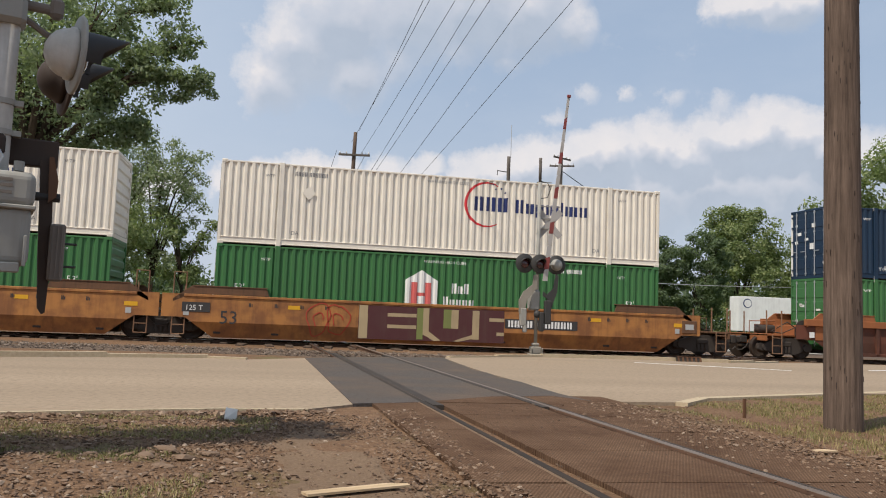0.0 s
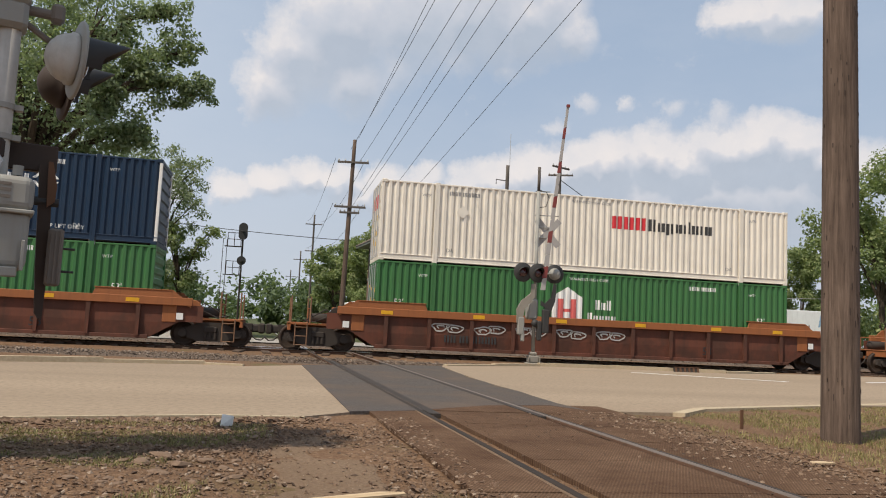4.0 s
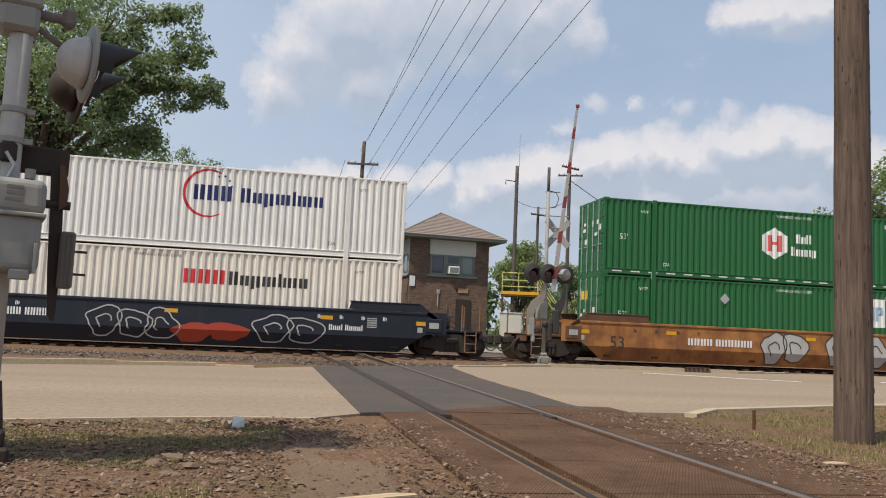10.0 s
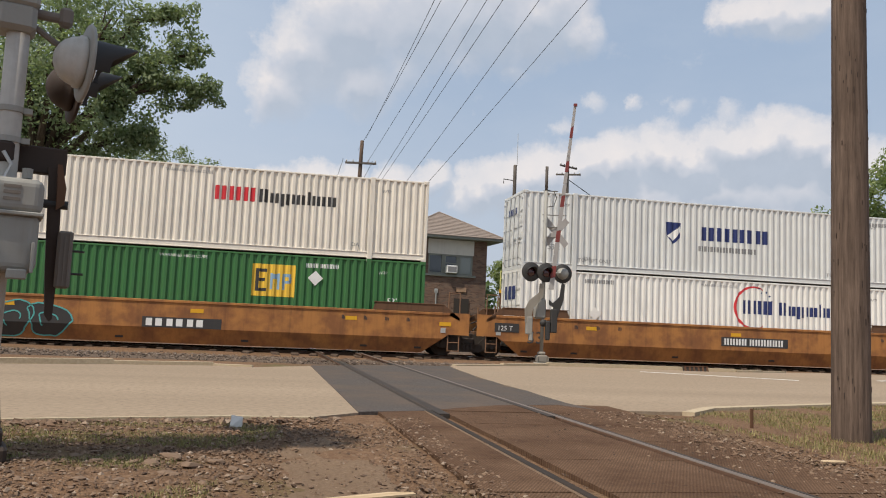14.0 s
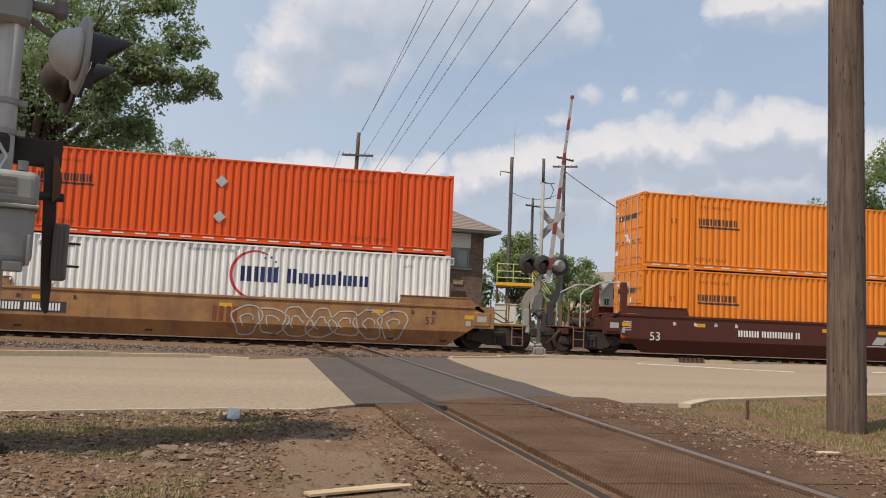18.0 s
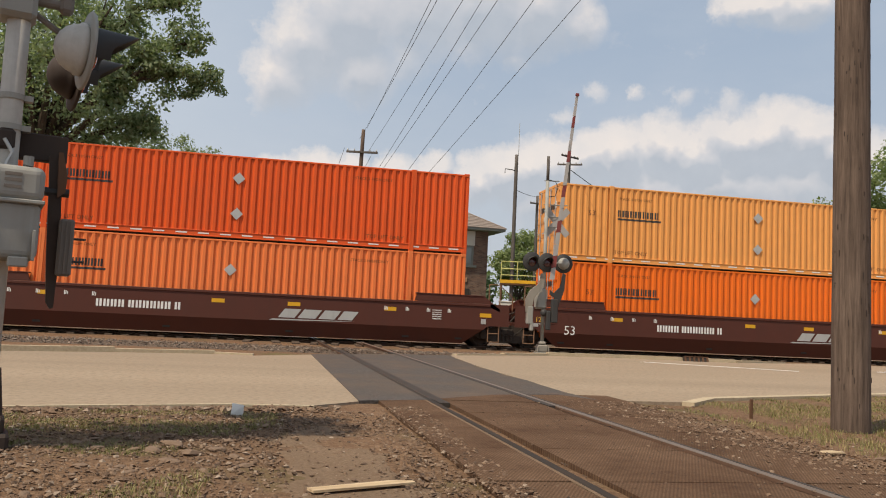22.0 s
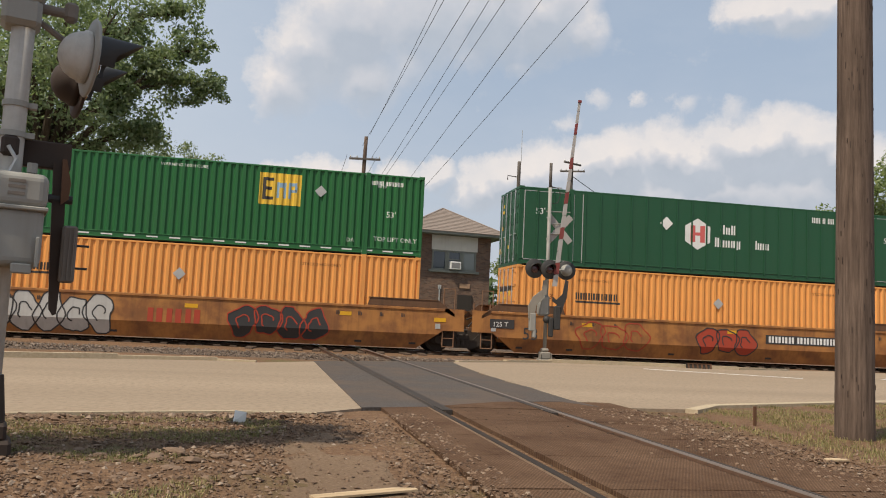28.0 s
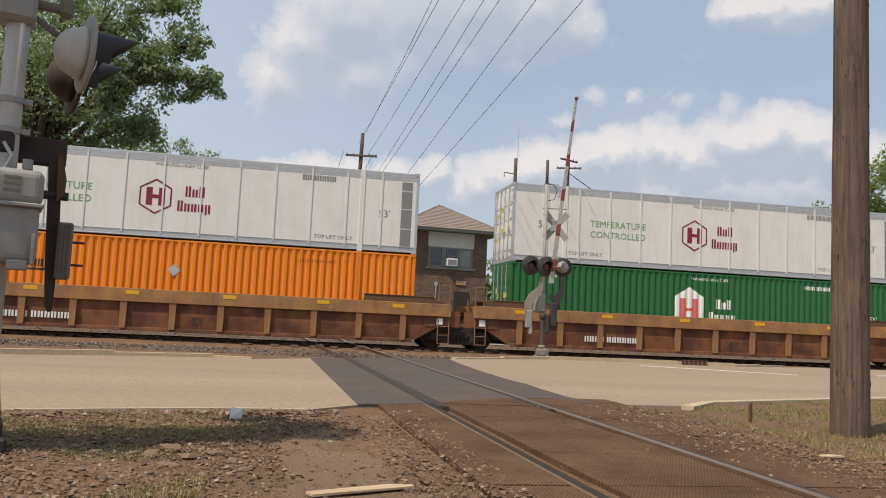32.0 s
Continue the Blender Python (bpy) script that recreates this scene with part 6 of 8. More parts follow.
# the broad maroon and cream piece
car_panel(CARS[1], -3.20, 2.02, 0.40, 1.56, TAG_MAROON, "sprayed_field", "broad maroon sprayed field", -1.5025)
for x0, x1, z0, z1, ink in ((-3.18, -2.88, 0.42, 1.56, TAG_CREAM), (-2.19, -1.17, 1.20, 1.32, TAG_CREAM), (-2.19, -1.17, 0.80, 0.92, TAG_CREAM), (-1.15, -0.93, 0.44, 1.54, TAG_OLIVE), (-0.93, -0.72, 0.62, 1.54, TAG_CREAM),
                            (-0.20, 0.08, 0.86, 1.52, TAG_OLIVE), (0.08, 0.34, 0.86, 1.52, TAG_CREAM), (0.85, 1.10, 0.50, 1.52, TAG_CREAM), (1.47, 2.02, 1.16, 1.28, TAG_CREAM), (1.75, 2.02, 0.66, 0.78, TAG_CREAM)):
    car_panel(CARS[1], x0, x1, z0, z1, ink, "sprayed_stroke", "cream sprayed stroke", -1.5055)
for pts in (((-0.93, 0.62), (-0.72, 0.74), (-0.28, 0.42), (-0.52, 0.40)), ((0.85, 0.66), (0.85, 0.52), (0.36, 0.40), (0.16, 0.42))):
    b = Build()
    b.add([(x, 0, z) for x, z in pts], [(0, 1, 2, 3)])
    decal("sprayed_stroke", b, 0, 0, -1.5055, TAG_CREAM, CARS[1], "cream sprayed stroke", False)


# ---- the crossing in front ----
crossing = thing("crossing_surface", "worn brown ribbed panels between and beside the rails", "crossing surface", kind="structure")
rnd = random.Random(11)
y = -18.46
row = 0
while y > -33:
    y2 = y - rnd.uniform(1.07, 1.26)
    for a, b2, lane in ((-1.40, -0.828, 0), (-0.575, 0.615, 1), (0.84, 2.05, 2)):
        if lane == 2:
            b2 = max(1.5, 2.05 - 0.09 * row)
        p = Build()
        g = 0.007
        h = rnd.uniform(-0.003, 0.004)
        pts = [(spur_x(y2) + a, y2 + g), (spur_x(y2) + b2, y2 + g), (spur_x(y) + b2, y - g), (spur_x(y) + a, y - g)]
        p.prism(pts, lambda x, yy: ground_z(x, yy) - 0.10, lambda x, yy: ground_z(x, yy) + 0.006 + h)
        part("panel", p, PLANK, crossing)
    y, row = y2, row + 1


def scatter_stones(name, count, place, size, material, label, seed, squash=0.6):
    """Loose stones as one joined mesh."""
    r = random.Random(seed)
    base = [Vector(v) for v in ((1, 0, 0), (-1, 0, 0), (0, 1, 0), (0, -1, 0), (0, 0, 1), (0, 0, -1))]
    tri = [(0, 2, 4), (2, 1, 4), (1, 3, 4), (3, 0, 4), (2, 0, 5), (1, 2, 5), (3, 1, 5), (0, 3, 5)]
    vs, fs = [], []
    for _ in range(count):
        spot = place(r)
        if spot is None:
            continue
        x, y = spot
        s = size[0] * (size[1] / size[0]) ** (r.random() ** 2.2)
        rot = Euler((r.uniform(-0.5, 0.5), r.uniform(-0.5, 0.5), r.uniform(0, 6.28))).to_matrix()
        k = (r.uniform(0.7, 1.3), r.uniform(0.7, 1.3), squash * r.uniform(0.7, 1.2))
        o = len(vs)
        z = ground_z(x, y)
        for v in base:
            q = rot @ Vector((v.x * k[0] * r.uniform(0.75, 1.2), v.y * k[1] * r.uniform(0.75, 1.2), v.z * k[2])) * s
            vs.append((x + q.x, y + q.y, z + q.z + s * 0.15 + (0.005 if spur_x(y) - 1.44 < x < spur_x(y) + 2.0 and y < -9 else -0.028 if y < -9 else 0.01 - 0.055 - 0.115 * max(0.0, 1 - max(0.0, abs(y) - 2.4) / 5.0))))
        fs += [tuple(i + o for i in t) for t in tri]
    me = bpy.data.meshes.new(name)
    me.from_pydata(vs, [], fs)
    me.materials.append(material)
    return tagged(new(name, me), label, "gravel", kind="stuff")


def tinted_stones(name, tones):
    m = bpy.data.materials.new(name)
    m.use_nodes = True
    t = m.node_tree
    bsdf = t.nodes["Principled BSDF"]
    rn = t.nodes.new("ShaderNodeNewGeometry").outputs["Random Per Island"]
    c = ramp(t, rn, [(i / (len(tones) - 1), v) for i, v in enumerate(tones)])
    co = t.nodes.new("ShaderNodeTexCoord").outputs["Object"]
    t.links.new(mixed(t, maths(t, "MULTIPLY", noise_at(t, co, 60.0), 0.5), c, (0.08, 0.06, 0.045)), bsdf.inputs["Base Color"])
    bsdf.inputs["Roughness"].default_value = 0.9
    return m


CHIPS = tinted_stones("stone chips", ((0.06, 0.033, 0.018), (0.12, 0.068, 0.038), (0.17, 0.10, 0.058), (0.21, 0.13, 0.077), (0.15, 0.09, 0.052), (0.19, 0.115, 0.068), (0.24, 0.15, 0.092), (0.26, 0.17, 0.105), (0.40, 0.31, 0.23)))
CRUSHED = tinted_stones("crushed stone", ((0.07, 0.05, 0.036), (0.13, 0.093, 0.068), (0.19, 0.14, 0.104), (0.33, 0.26, 0.20)))


GRIT = tinted_stones("dark grit", ((0.035, 0.022, 0.014), (0.07, 0.042, 0.026), (0.11, 0.066, 0.04), (0.20, 0.13, 0.08)))


def left_apron(r):
    x, y = r.uniform(-9.6, -4.4), r.uniform(-26.4, -20.5)
    if x > spur_x(y) - 0.98 - 0.40 * noise.noise(Vector((x * 2, y * 1.2, 1))) or y > -20.75 + 0.26 * (x + 5.55) or (abs(x + 5.50) < 0.39 and y < -22.4 and r.random() < 0.70):
        return None
    return x, y


def right_apron(r):
    y = r.uniform(-26.0, -19.3)
    return spur_x(y) + 1.5 + r.gauss(0.33, 0.40), y


scatter_stones("gravel_left", 36000, left_apron, (0.004, 0.026), CHIPS, "brown gravel and broken stone beside the crossing", 1)
scatter_stones("gravel_right", 8000, right_apron, (0.004, 0.026), CHIPS, "brown gravel strip beside the crossing panels", 2)
scatter_stones("gravel_edge", 1500, lambda r: (lambda x: (x, -21.10 + 0.24 * (x + 8.41) - abs(r.gauss(0, 0.13)) - 0.02))(r.uniform(-10.0, -5.3)), (0.015, 0.055), CHIPS, "broken stone along the street's edge", 3)
scatter_stones("ballast_stones", 15000, lambda r: (r.uniform(-19, 12), r.choice((r.uniform(-8.8, -0.95), r.uniform(-6.0, -0.95)))), (0.02, 0.055), CRUSHED, "crushed stone ballast", 4, 0.8)
scatter_stones("ballast_stones", 3500, lambda r: (r.uniform(-20, 18), r.uniform(-0.6, 6.6)), (0.02, 0.06), CRUSHED, "crushed stone ballast between the rails", 5, 0.8)

def dust_rise(x, y):
    """Height of the packed dust over the soil: ragged at its edges."""
    edge = abs(x + 5.50) / 0.40 + max(0.0, y + 22.4) * 1.2
    edge += 0.55 * noise.noise(Vector((x * 3.1, y * 2.6, 7))) + 0.25 * noise.noise(Vector((x * 9, y * 8, 2)))
    return 0.018 - 0.05 * max(0.0, edge - 0.75) + 0.006 * noise.noise(Vector((x * 5, y * 5, 0)))


solid("dust_strip", sheet("dust_strip", steps(-6.3, -4.7, 66), steps(-27.8, -21.8, 130), DUST, lambda x, y: -0.045 + dust_rise(x, y)), DUST,
      "strip of packed pale dust", "dirt", kind="structure", smooth=True)


def rock(x, y, s, seed, label="loose flat brown stone lying on the gravel"):
    r = random.Random(seed)
    bm = bmesh.new()
    bmesh.ops.create_icosphere(bm, subdivisions=2, radius=s)
    cuts = [(Vector((r.gauss(0, 1), r.gauss(0, 1), r.gauss(0, 0.8))).normalized(), s * r.uniform(0.55, 0.8)) for _ in range(9)]
    for v in bm.verts:
        for n, reach in cuts:
            over = v.co.dot(n) - reach
            if over > 0:
                v.co -= n * over
        v.co = Vector((v.co.x * 1.45, v.co.y, v.co.z * 0.42)) * (1 + 0.08 * noise.noise(v.co * (4 / s)))
    me = bpy.data.meshes.new("rock")
    bm.to_mesh(me)
    bm.free()
    me.materials.append(STONE)
    ob = tagged(new("rock", me), label, "rock", "loose stones")
    low = min(v.co.z for v in me.vertices)
    base = ground_z(x, y) + (0.004 if -4.6 < x < -1.5 else -0.03)
    ob.matrix_basis = pose(x, y, base - low - 0.012, r.uniform(-9, 9), r.uniform(-9, 9), r.uniform(0, 360))
    return ob


SPOTS = [(-4.68, -24.16, 0.033), (-6.67, -22.98, 0.070), (-6.77, -23.24, 0.056), (-7.17, -23.15, 0.047), (-6.50, -23.34, 0.065), (-6.34, -23.14, 0.056), (-6.62, -23.60, 0.051), (-5.42, -20.57, 0.047), (-5.29, -20.41, 0.056), (-4.96, -24.07, 0.028), (-6.03, -21.88, 0.037), (-6.12, -23.74, 0.042), (-0.88, -23.20, 0.056), (-7.34, -21.88, 0.047)]
r = random.Random(77)
for _ in range(46):
    SPOTS.append((r.uniform(-7.8, -6.0), r.gauss(-23.7, 0.58), r.uniform(0.018, 0.042)))
for i, (x, y, s) in enumerate(SPOTS):
    rock(x, y, s, i + 3)


def plank_at(name, x, y, rz, l, w, label):
    b = Build()
    b.add([(-l / 2, -w / 2, 0), (l / 2, -w * 0.42, 0), (l / 2 * 1.02, w * 0.1, 0), (l * 0.3, w / 2, 0), (-l / 2, w * 0.4, 0),
           (-l / 2, -w / 2, 0.014), (l / 2, -w * 0.42, 0.012), (l / 2 * 1.02, w * 0.1, 0.012), (l * 0.3, w / 2, 0.015), (-l / 2, w * 0.4, 0.014)],
          [(4, 3, 2, 1, 0), (5, 6, 7, 8, 9), (0, 1, 6, 5), (1, 2, 7, 6), (2, 3, 8, 7), (3, 4, 9, 8), (4, 0, 5, 9)])
    ob = solid(name, b, BOARD, label, "board")
    ob.matrix_basis = pose(x, y, ground_z(x, y) - 0.012, 0, 0, rz)
    return ob


plank_at("board", -5.41, -24.42, 22, 0.68, 0.10, "pale splintered board lying on the dust")
plank_at("board", -1.23, -22.96, 10, 0.34, 0.10, "pale flat board lying on the gravel")
# litter and a stake
b = Build()
b.add([(-0.06, 0, 0), (0.05, 0.01, 0), (0.062, 0, 0.10), (-0.05, 0.02, 0.115), (-0.055, 0.05, 0.0), (0.055, 0.06, 0.0), (0.06, 0.045, 0.09), (-0.045, 0.055, 0.10)],
      [(0, 1, 2, 3), (5, 4, 7, 6), (1, 5, 6, 2), (4, 0, 3, 7), (3, 2, 6, 7), (0, 4, 5, 1)])
ob = solid("paper_cup", b, INK_WHITE, "crumpled white paper cup on the gravel", "litter")
ob.location = (-6.31, -21.20, -0.03)
b = Build()
b.box(-0.02, 0.02, -0.012, 0.012, -0.12, 0.20, 0.004)
ob = solid("stake", b, RUSTY, "short rusty stake stuck in the grass", "stake")
ob.location = (-0.36, -20.43, 0.0)


def grass(name, count, place, high, label, seed, material):
    r = random.Random(seed)
    vs, fs = [], []
    for _ in range(count):
        spot = place(r)
        if spot is None:
            continue
        x, y = spot
        z = ground_z(x, y) - (0.12 if y > -9 else 0.03 if x > -1.6 else 0.04)
        for k in range(3):
            h = r.uniform(*high)
            a = r.uniform(0, 6.28)
            dx, dy = math.cos(a), math.sin(a)
            w = 0.0022 + h * 0.018
            px, py = x + r.gauss(0, 0.02), y + r.gauss(0, 0.02)
            lean = r.uniform(0.2, 0.8) * h
            o = len(vs)
            vs += [(px - dy * w, py + dx * w, z), (px + dy * w, py - dx * w, z), (px + dx * lean * 0.4 + dy * w * 0.7, py + dy * lean * 0.4 - dx * w * 0.7, z + h * 0.6),
                   (px + dx * lean * 0.4 - dy * w * 0.7, py + dy * lean * 0.4 + dx * w * 0.7, z + h * 0.6), (px + dx * lean, py + dy * lean, z + h)]
            fs += [(o, o + 1, o + 2, o + 3), (o + 3, o + 2, o + 4)]
    me = bpy.data.meshes.new(name)
    me.from_pydata(vs, [], fs)
    me.materials.append(material)
    return tagged(new(name, me), label, "grass", kind="stuff")


def left_tufts(r):
    x, y = r.uniform(-10.4, -5.9), r.uniform(-25.8, -21.0)
    n = noise.noise(Vector((x * 0.9, y * 1.2, 4.0)))
    if n < 0.05 or x > -6.3 and y < -22.4 or y > -21.2 + 0.24 * (x + 8.41):
        return None
    return x, y


def right_tufts(r):
    x, y = r.uniform(-0.9, 7.0), r.uniform(-25.5, -15.0)
    if y > min(-19.2 + (x + 0.47), -18.4 + (x - 0.28) * 0.42) - 0.05 or x < spur_x(y) + 2.2 + 0.3 * noise.noise(Vector((x, y, 0))) or noise.noise(Vector((x * 1.3, y * 0.9, 9))) < r.uniform(-0.3, 0.12):
        return None
    return x, y


grass("grass_tufts", 26000, left_tufts, (0.012, 0.042), "short trodden grass tufts", 21, BLADE)
grass("grass_verge", 40000, right_tufts, (0.012, 0.048), "rough grass verge round the pole", 22, BLADE)
grass("weeds", 160, lambda r: (r.choice((4.3, 5.0, 5.7)) + r.gauss(0, 0.14), -6.0 + r.gauss(0, 0.06)), (0.10, 0.26), "weeds along the kerb by the rails", 23, BLADE)
scatter_stones("track_rubble", 1500, lambda r: (r.gauss(-2.5, 5.5), r.uniform(-4.6, -1.0)), (0.02, 0.085), GRIT, "dark broken stone and splinters beside the near rail", 8, 0.5)
scatter_stones("track_rubble", 900, lambda r: (r.gauss(-3.6, 1.6), r.uniform(-8.8, -4.0)), (0.015, 0.06), GRIT, "dark broken stone round the diamond", 9, 0.5)
scatter_stones("crossing_debris", 2600, lambda r: (lambda y: (spur_x(y) + r.choice((-1, 1)) * min(2.1, abs(r.gauss(0, 0.95))), y))(r.uniform(-26.4, -19.2)), (0.004, 0.014), GRIT, "loose grit and chips strewn over the crossing panels", 6)
surface("verge", [(-0.36, -19.24), (0.30, -18.47), (2.93, -17.39), (26.9, -8.2), (40, -18), (30, -33), (-0.5, -33), (-1.19, -25.07), (-0.94, -22.43)], -0.030, 0.06, SOIL, "earth verge with thin grass", "ground")

# kerbs along the street
for pts, lab in (([(-30.00, -22.12), (-11.48, -13.28), (-9.20, -12.19), (-7.31, -11.55), (-6.49, -11.67)], "low worn kerb by the ballast"),
                 ([(-1.40, -8.27), (0.21, -7.25), (1.83, -6.38), (4.29, -6.14), (7.98, -6.30), (10.6, -4.98)], "low pale kerb by the main line"),
                 ([(-0.47, -19.11), (0.28, -18.35), (2.94, -17.25), (17.65, -11.6)], "low dirty kerb beside the grass"),
                 ([(-22.9, -25.75), (-8.41, -21.15), (-7.47, -20.85), (-6.43, -20.56), (-5.55, -20.52)], "worn edge of the street")):
    k = thing("kerb", lab, "kerb", kind="structure")
    high = 0.006 if "edge" in lab else 0.11 if "by the" in lab else 0.012
    stones = []
    for p, q in zip(pts, pts[1:]):
        n = max(1, round((Vector(q) - Vector(p)).length / 1.8))
        stones += [(Vector(p).lerp(Vector(q), i / n), Vector(p).lerp(Vector(q), (i + 1) / n)) for i in range(n)]
    for i, (p, q) in enumerate(stones):
        low = min(1.0, 0.35 + 0.3 * min(i, len(stones) - 1 - i)) if high > 0.1 else 1.0
        b = Build()
        b.slab(p, q, 0.06 if "edge" in lab else 0.17, lifted(-0.12), lifted(high * low))
        part("kerb_stone", b, KERB, k)
drain = thing("storm_drain", "rusty iron drain grate set in the gutter", "drain", pose(6.60, -6.47, 0.055, 72, 0, 2) @ Matrix.Diagonal((1, 0.42, 1, 1)))
b = Build()
b.box(-0.42, 0.42, -0.24, 0.24, -0.08, -0.012)
part("frame", b, UNDER, drain, "dark sunk frame")
for i in range(6):
    b = Build()
    b.box(-0.40 + i * 0.15, -0.34 + i * 0.15, -0.22, 0.22, -0.012, 0.012, 0.006)
    part("bar", b, RUSTY, drain)
for i in range(2):
    b = Build()
    b.box(-0.42, 0.42, -0.25 + i * 0.44, -0.20 + i * 0.44, -0.012, 0.015, 0.006)
    part("bar", b, RUSTY, drain)
# worn white line on the street
b = Build()
for p, q in (((4.02, -8.04), (7.01, -9.61)), ((7.01, -9.61), (7.65, -9.97)), ((11.06, -8.78), (15.75, -6.44))):
    b.slab(p, q, 0.12, lifted(0.002), lifted(0.009))
solid("road_line", b, INK_WHITE, "worn white line painted on the street", "road marking", kind="structure")

# ---- signals ----
def lamp_unit(parent, at, axis, r=0.285, dome=1.0, deep=1.0, back=None, shell=None):
    """A crossing flasher: round black background, lens, hood and a domed back."""
    a = Vector(axis).normalized()
    at = Vector(at)
    b = Build()
    b.lathe(a, at, [(-0.012, r - 0.01), (0.0, r), (0.012, r - 0.01)], 28)
    disc = part("background", b, back or BLACK, parent, "round grey-backed background" if back else "round black background", True)
    b = Build()
    b.lathe(a, at + a * 0.012, [(0, 0.155), (0.02, 0.15), (0.045, 0.10), (0.052, 0.02)], 20)
    part("lens", b, LENS_RED, disc, "dark red lens", True)
    b = Build()
    up = Vector((0, 0, 1))
    w = a.cross(up).normalized()
    v, f, n = [], [], 16
    for i in range(n + 1):
        t = radians(-25 + 230 * i / n)
        o = w * math.cos(t) * 0.165 + up * math.sin(t) * 0.165
        reach = 0.12 + 0.20 * max(0.0, math.sin(t))
        v += [at + o + a * 0.01, at + o * 1.0 + a * reach, at + o * 0.97 + a * reach, at + o * 0.97 + a * 0.01]
    for i in range(n):
        k = 4 * i
        f += [(k, k + 1, k + 5, k + 4), (k + 1, k + 2, k + 6, k + 5), (k + 2, k + 3, k + 7, k + 6)]
    b.add(v, f)
    part("hood", b, BLACK, disc, "black hood", True)
    b = Build()
    b.lathe(-a, at + a * -0.012, [(0, 0.195 * dome), (0.012, 0.205 * dome), (0.04 * deep, 0.205 * dome), (0.045 * deep, 0.192 * dome), (0.085 * deep, 0.178 * dome), (0.125 * deep, 0.148 * dome), (0.158 * deep, 0.10 * dome), (0.175 * deep, 0.05 * dome), (0.18 * deep, 0.01)], 28)
    part("housing", b, shell or SILVER, disc, "domed housing", True)
    return disc


PALE_GREY = paint("pale aluminium paint", (0.53, 0.515, 0.475), 0.65, (0.20, 0.165, 0.13), 0.7, 3.0, streak=0.35, vary=0.14)
ARM_GREY = paint("dusty grey steel", (0.27, 0.245, 0.205), 0.75, (0.12, 0.09, 0.06), 0.5)


def far_signal():
    """Gate, flashers and crossbucks on a mast across the street."""
    s = thing("crossing_signal", "silver crossing signal with raised striped gate", "crossing signal", pose(1.83, -5.82, -0.01) @ Matrix.Scale(0.90, 4))
    b = Build()
    b.box(-0.22, 0.22, -0.22, 0.22, 0, 0.10, 0.02)
    b.box(-0.17, 0.17, -0.17, 0.17, 0.10, 0.34, 0.03)
    b.box(-0.12, 0.12, -0.12, 0.12, 0.34, 0.46, 0.04)
    for k in (-1, 1):
        b.box(k * 0.19 - 0.02, k * 0.19 + 0.02, -0.20, -0.12, 0.1, 0.30, 0.008)
    part("base", b, ARM_GREY, s, "boxy cast base")
    b = Build()
    b.rod((0, 0, 0.3), (0, 0, 5.95), 0.062, n=14)
    part("mast", b, SILVER, s, "silver steel mast", True)
    b = Build()
    b.rod((0, 0, 5.9), (0.0, 0, 6.80), 0.052, n=12)
    part("mast_extension", b, POLE_GREY, s, "dark upper tube", True)
    for x in (-0.52, 0.02):
        lamp_unit(s, (x, -0.20, 3.12), (0.05, -1, 0), 0.33)
    lamp_unit(s, (0.72, 0.14, 3.14), (0.12, 1, 0), 0.33)
    b = Build()
    b.rod((-0.55, -0.05, 3.12), (0.75, 0.02, 3.14), 0.035, n=8)
    b.box(-0.09, 0.09, -0.09, 0.09, 3.02, 3.24, 0.02)
    part("lamp_arm", b, SILVER, s)
    # crossbuck boards
    for rz in (48, -48):
        b = Build()
        b.box(-0.60, 0.60, -0.012, 0.012, -0.11, 0.11, 0.005)
        o = part("crossbuck_board", b, GATE_WHITE, s, "white crossbuck board")
        o.matrix_basis = pose(0.42, 0.10 + (0.02 if rz > 0 else 0), 4.55, 0, rz, 0)
    for z in (5.95, 5.12, 4.7, 4.35):
        b = Build()
        b.rod((-0.10 if z > 5 else 0, 0.03, z), (0.45 if z < 5 or z > 5.5 else 0.78, 0.08, z + 0.03), 0.018, n=6)
        part("bracket", b, SILVER, s)
    b = Build()
    b.tube([(0.05, 0.05, 6.0), (0.30, 0.05, 5.95), (0.40, 0.05, 5.75), (0.30, 0.05, 5.45), (0.07, 0.05, 5.40)], 0.014)
    part("cable", b, BLACK, s, "loose black cable")
    # raised gate arm with its stripes
    foot, tip = Vector((0.18, -0.28, 2.55)), Vector((0.86, -0.28, 9.02))
    n = 16
    for i in range(n):
        p, q = foot.lerp(tip, i / n), foot.lerp(tip, (i + 1) / n)
        k0, k1 = 0.085 - 0.04 * i / n, 0.085 - 0.04 * (i + 1) / n
        b = Build()
        b.add([(p.x - k0, p.y - 0.015, p.z), (p.x + k0, p.y - 0.015, p.z), (q.x + k1, q.y - 0.015, q.z + 0.03), (q.x - k1, q.y - 0.015, q.z - 0.03),
               (p.x - k0, p.y + 0.015, p.z), (p.x + k0, p.y + 0.015, p.z), (q.x + k1, q.y + 0.015, q.z + 0.03), (q.x - k1, q.y + 0.015, q.z - 0.03)],
              [(0, 1, 2, 3), (5, 4, 7, 6), (1, 5, 6, 2), (4, 0, 3, 7), (3, 2, 6, 7), (0, 4, 5, 1)])
        part("gate_stripe", b, GATE_RED if i % 3 == 1 else GATE_WHITE, s, "red stripe of the gate arm" if i % 3 == 1 else "white stripe of the gate arm")
    b = Build()
    b.box(0.80, 0.92, -0.33, -0.25, 8.93, 9.03, 0.01)
    part("tip_lamp", b, GATE_RED, s, "small lamp at the gate's tip")
    # mechanism, counterweight arms, junction boxes
    b = Build()
    b.box(-0.26, 0.10, -0.10, 0.26, 1.55, 2.25, 0.06)
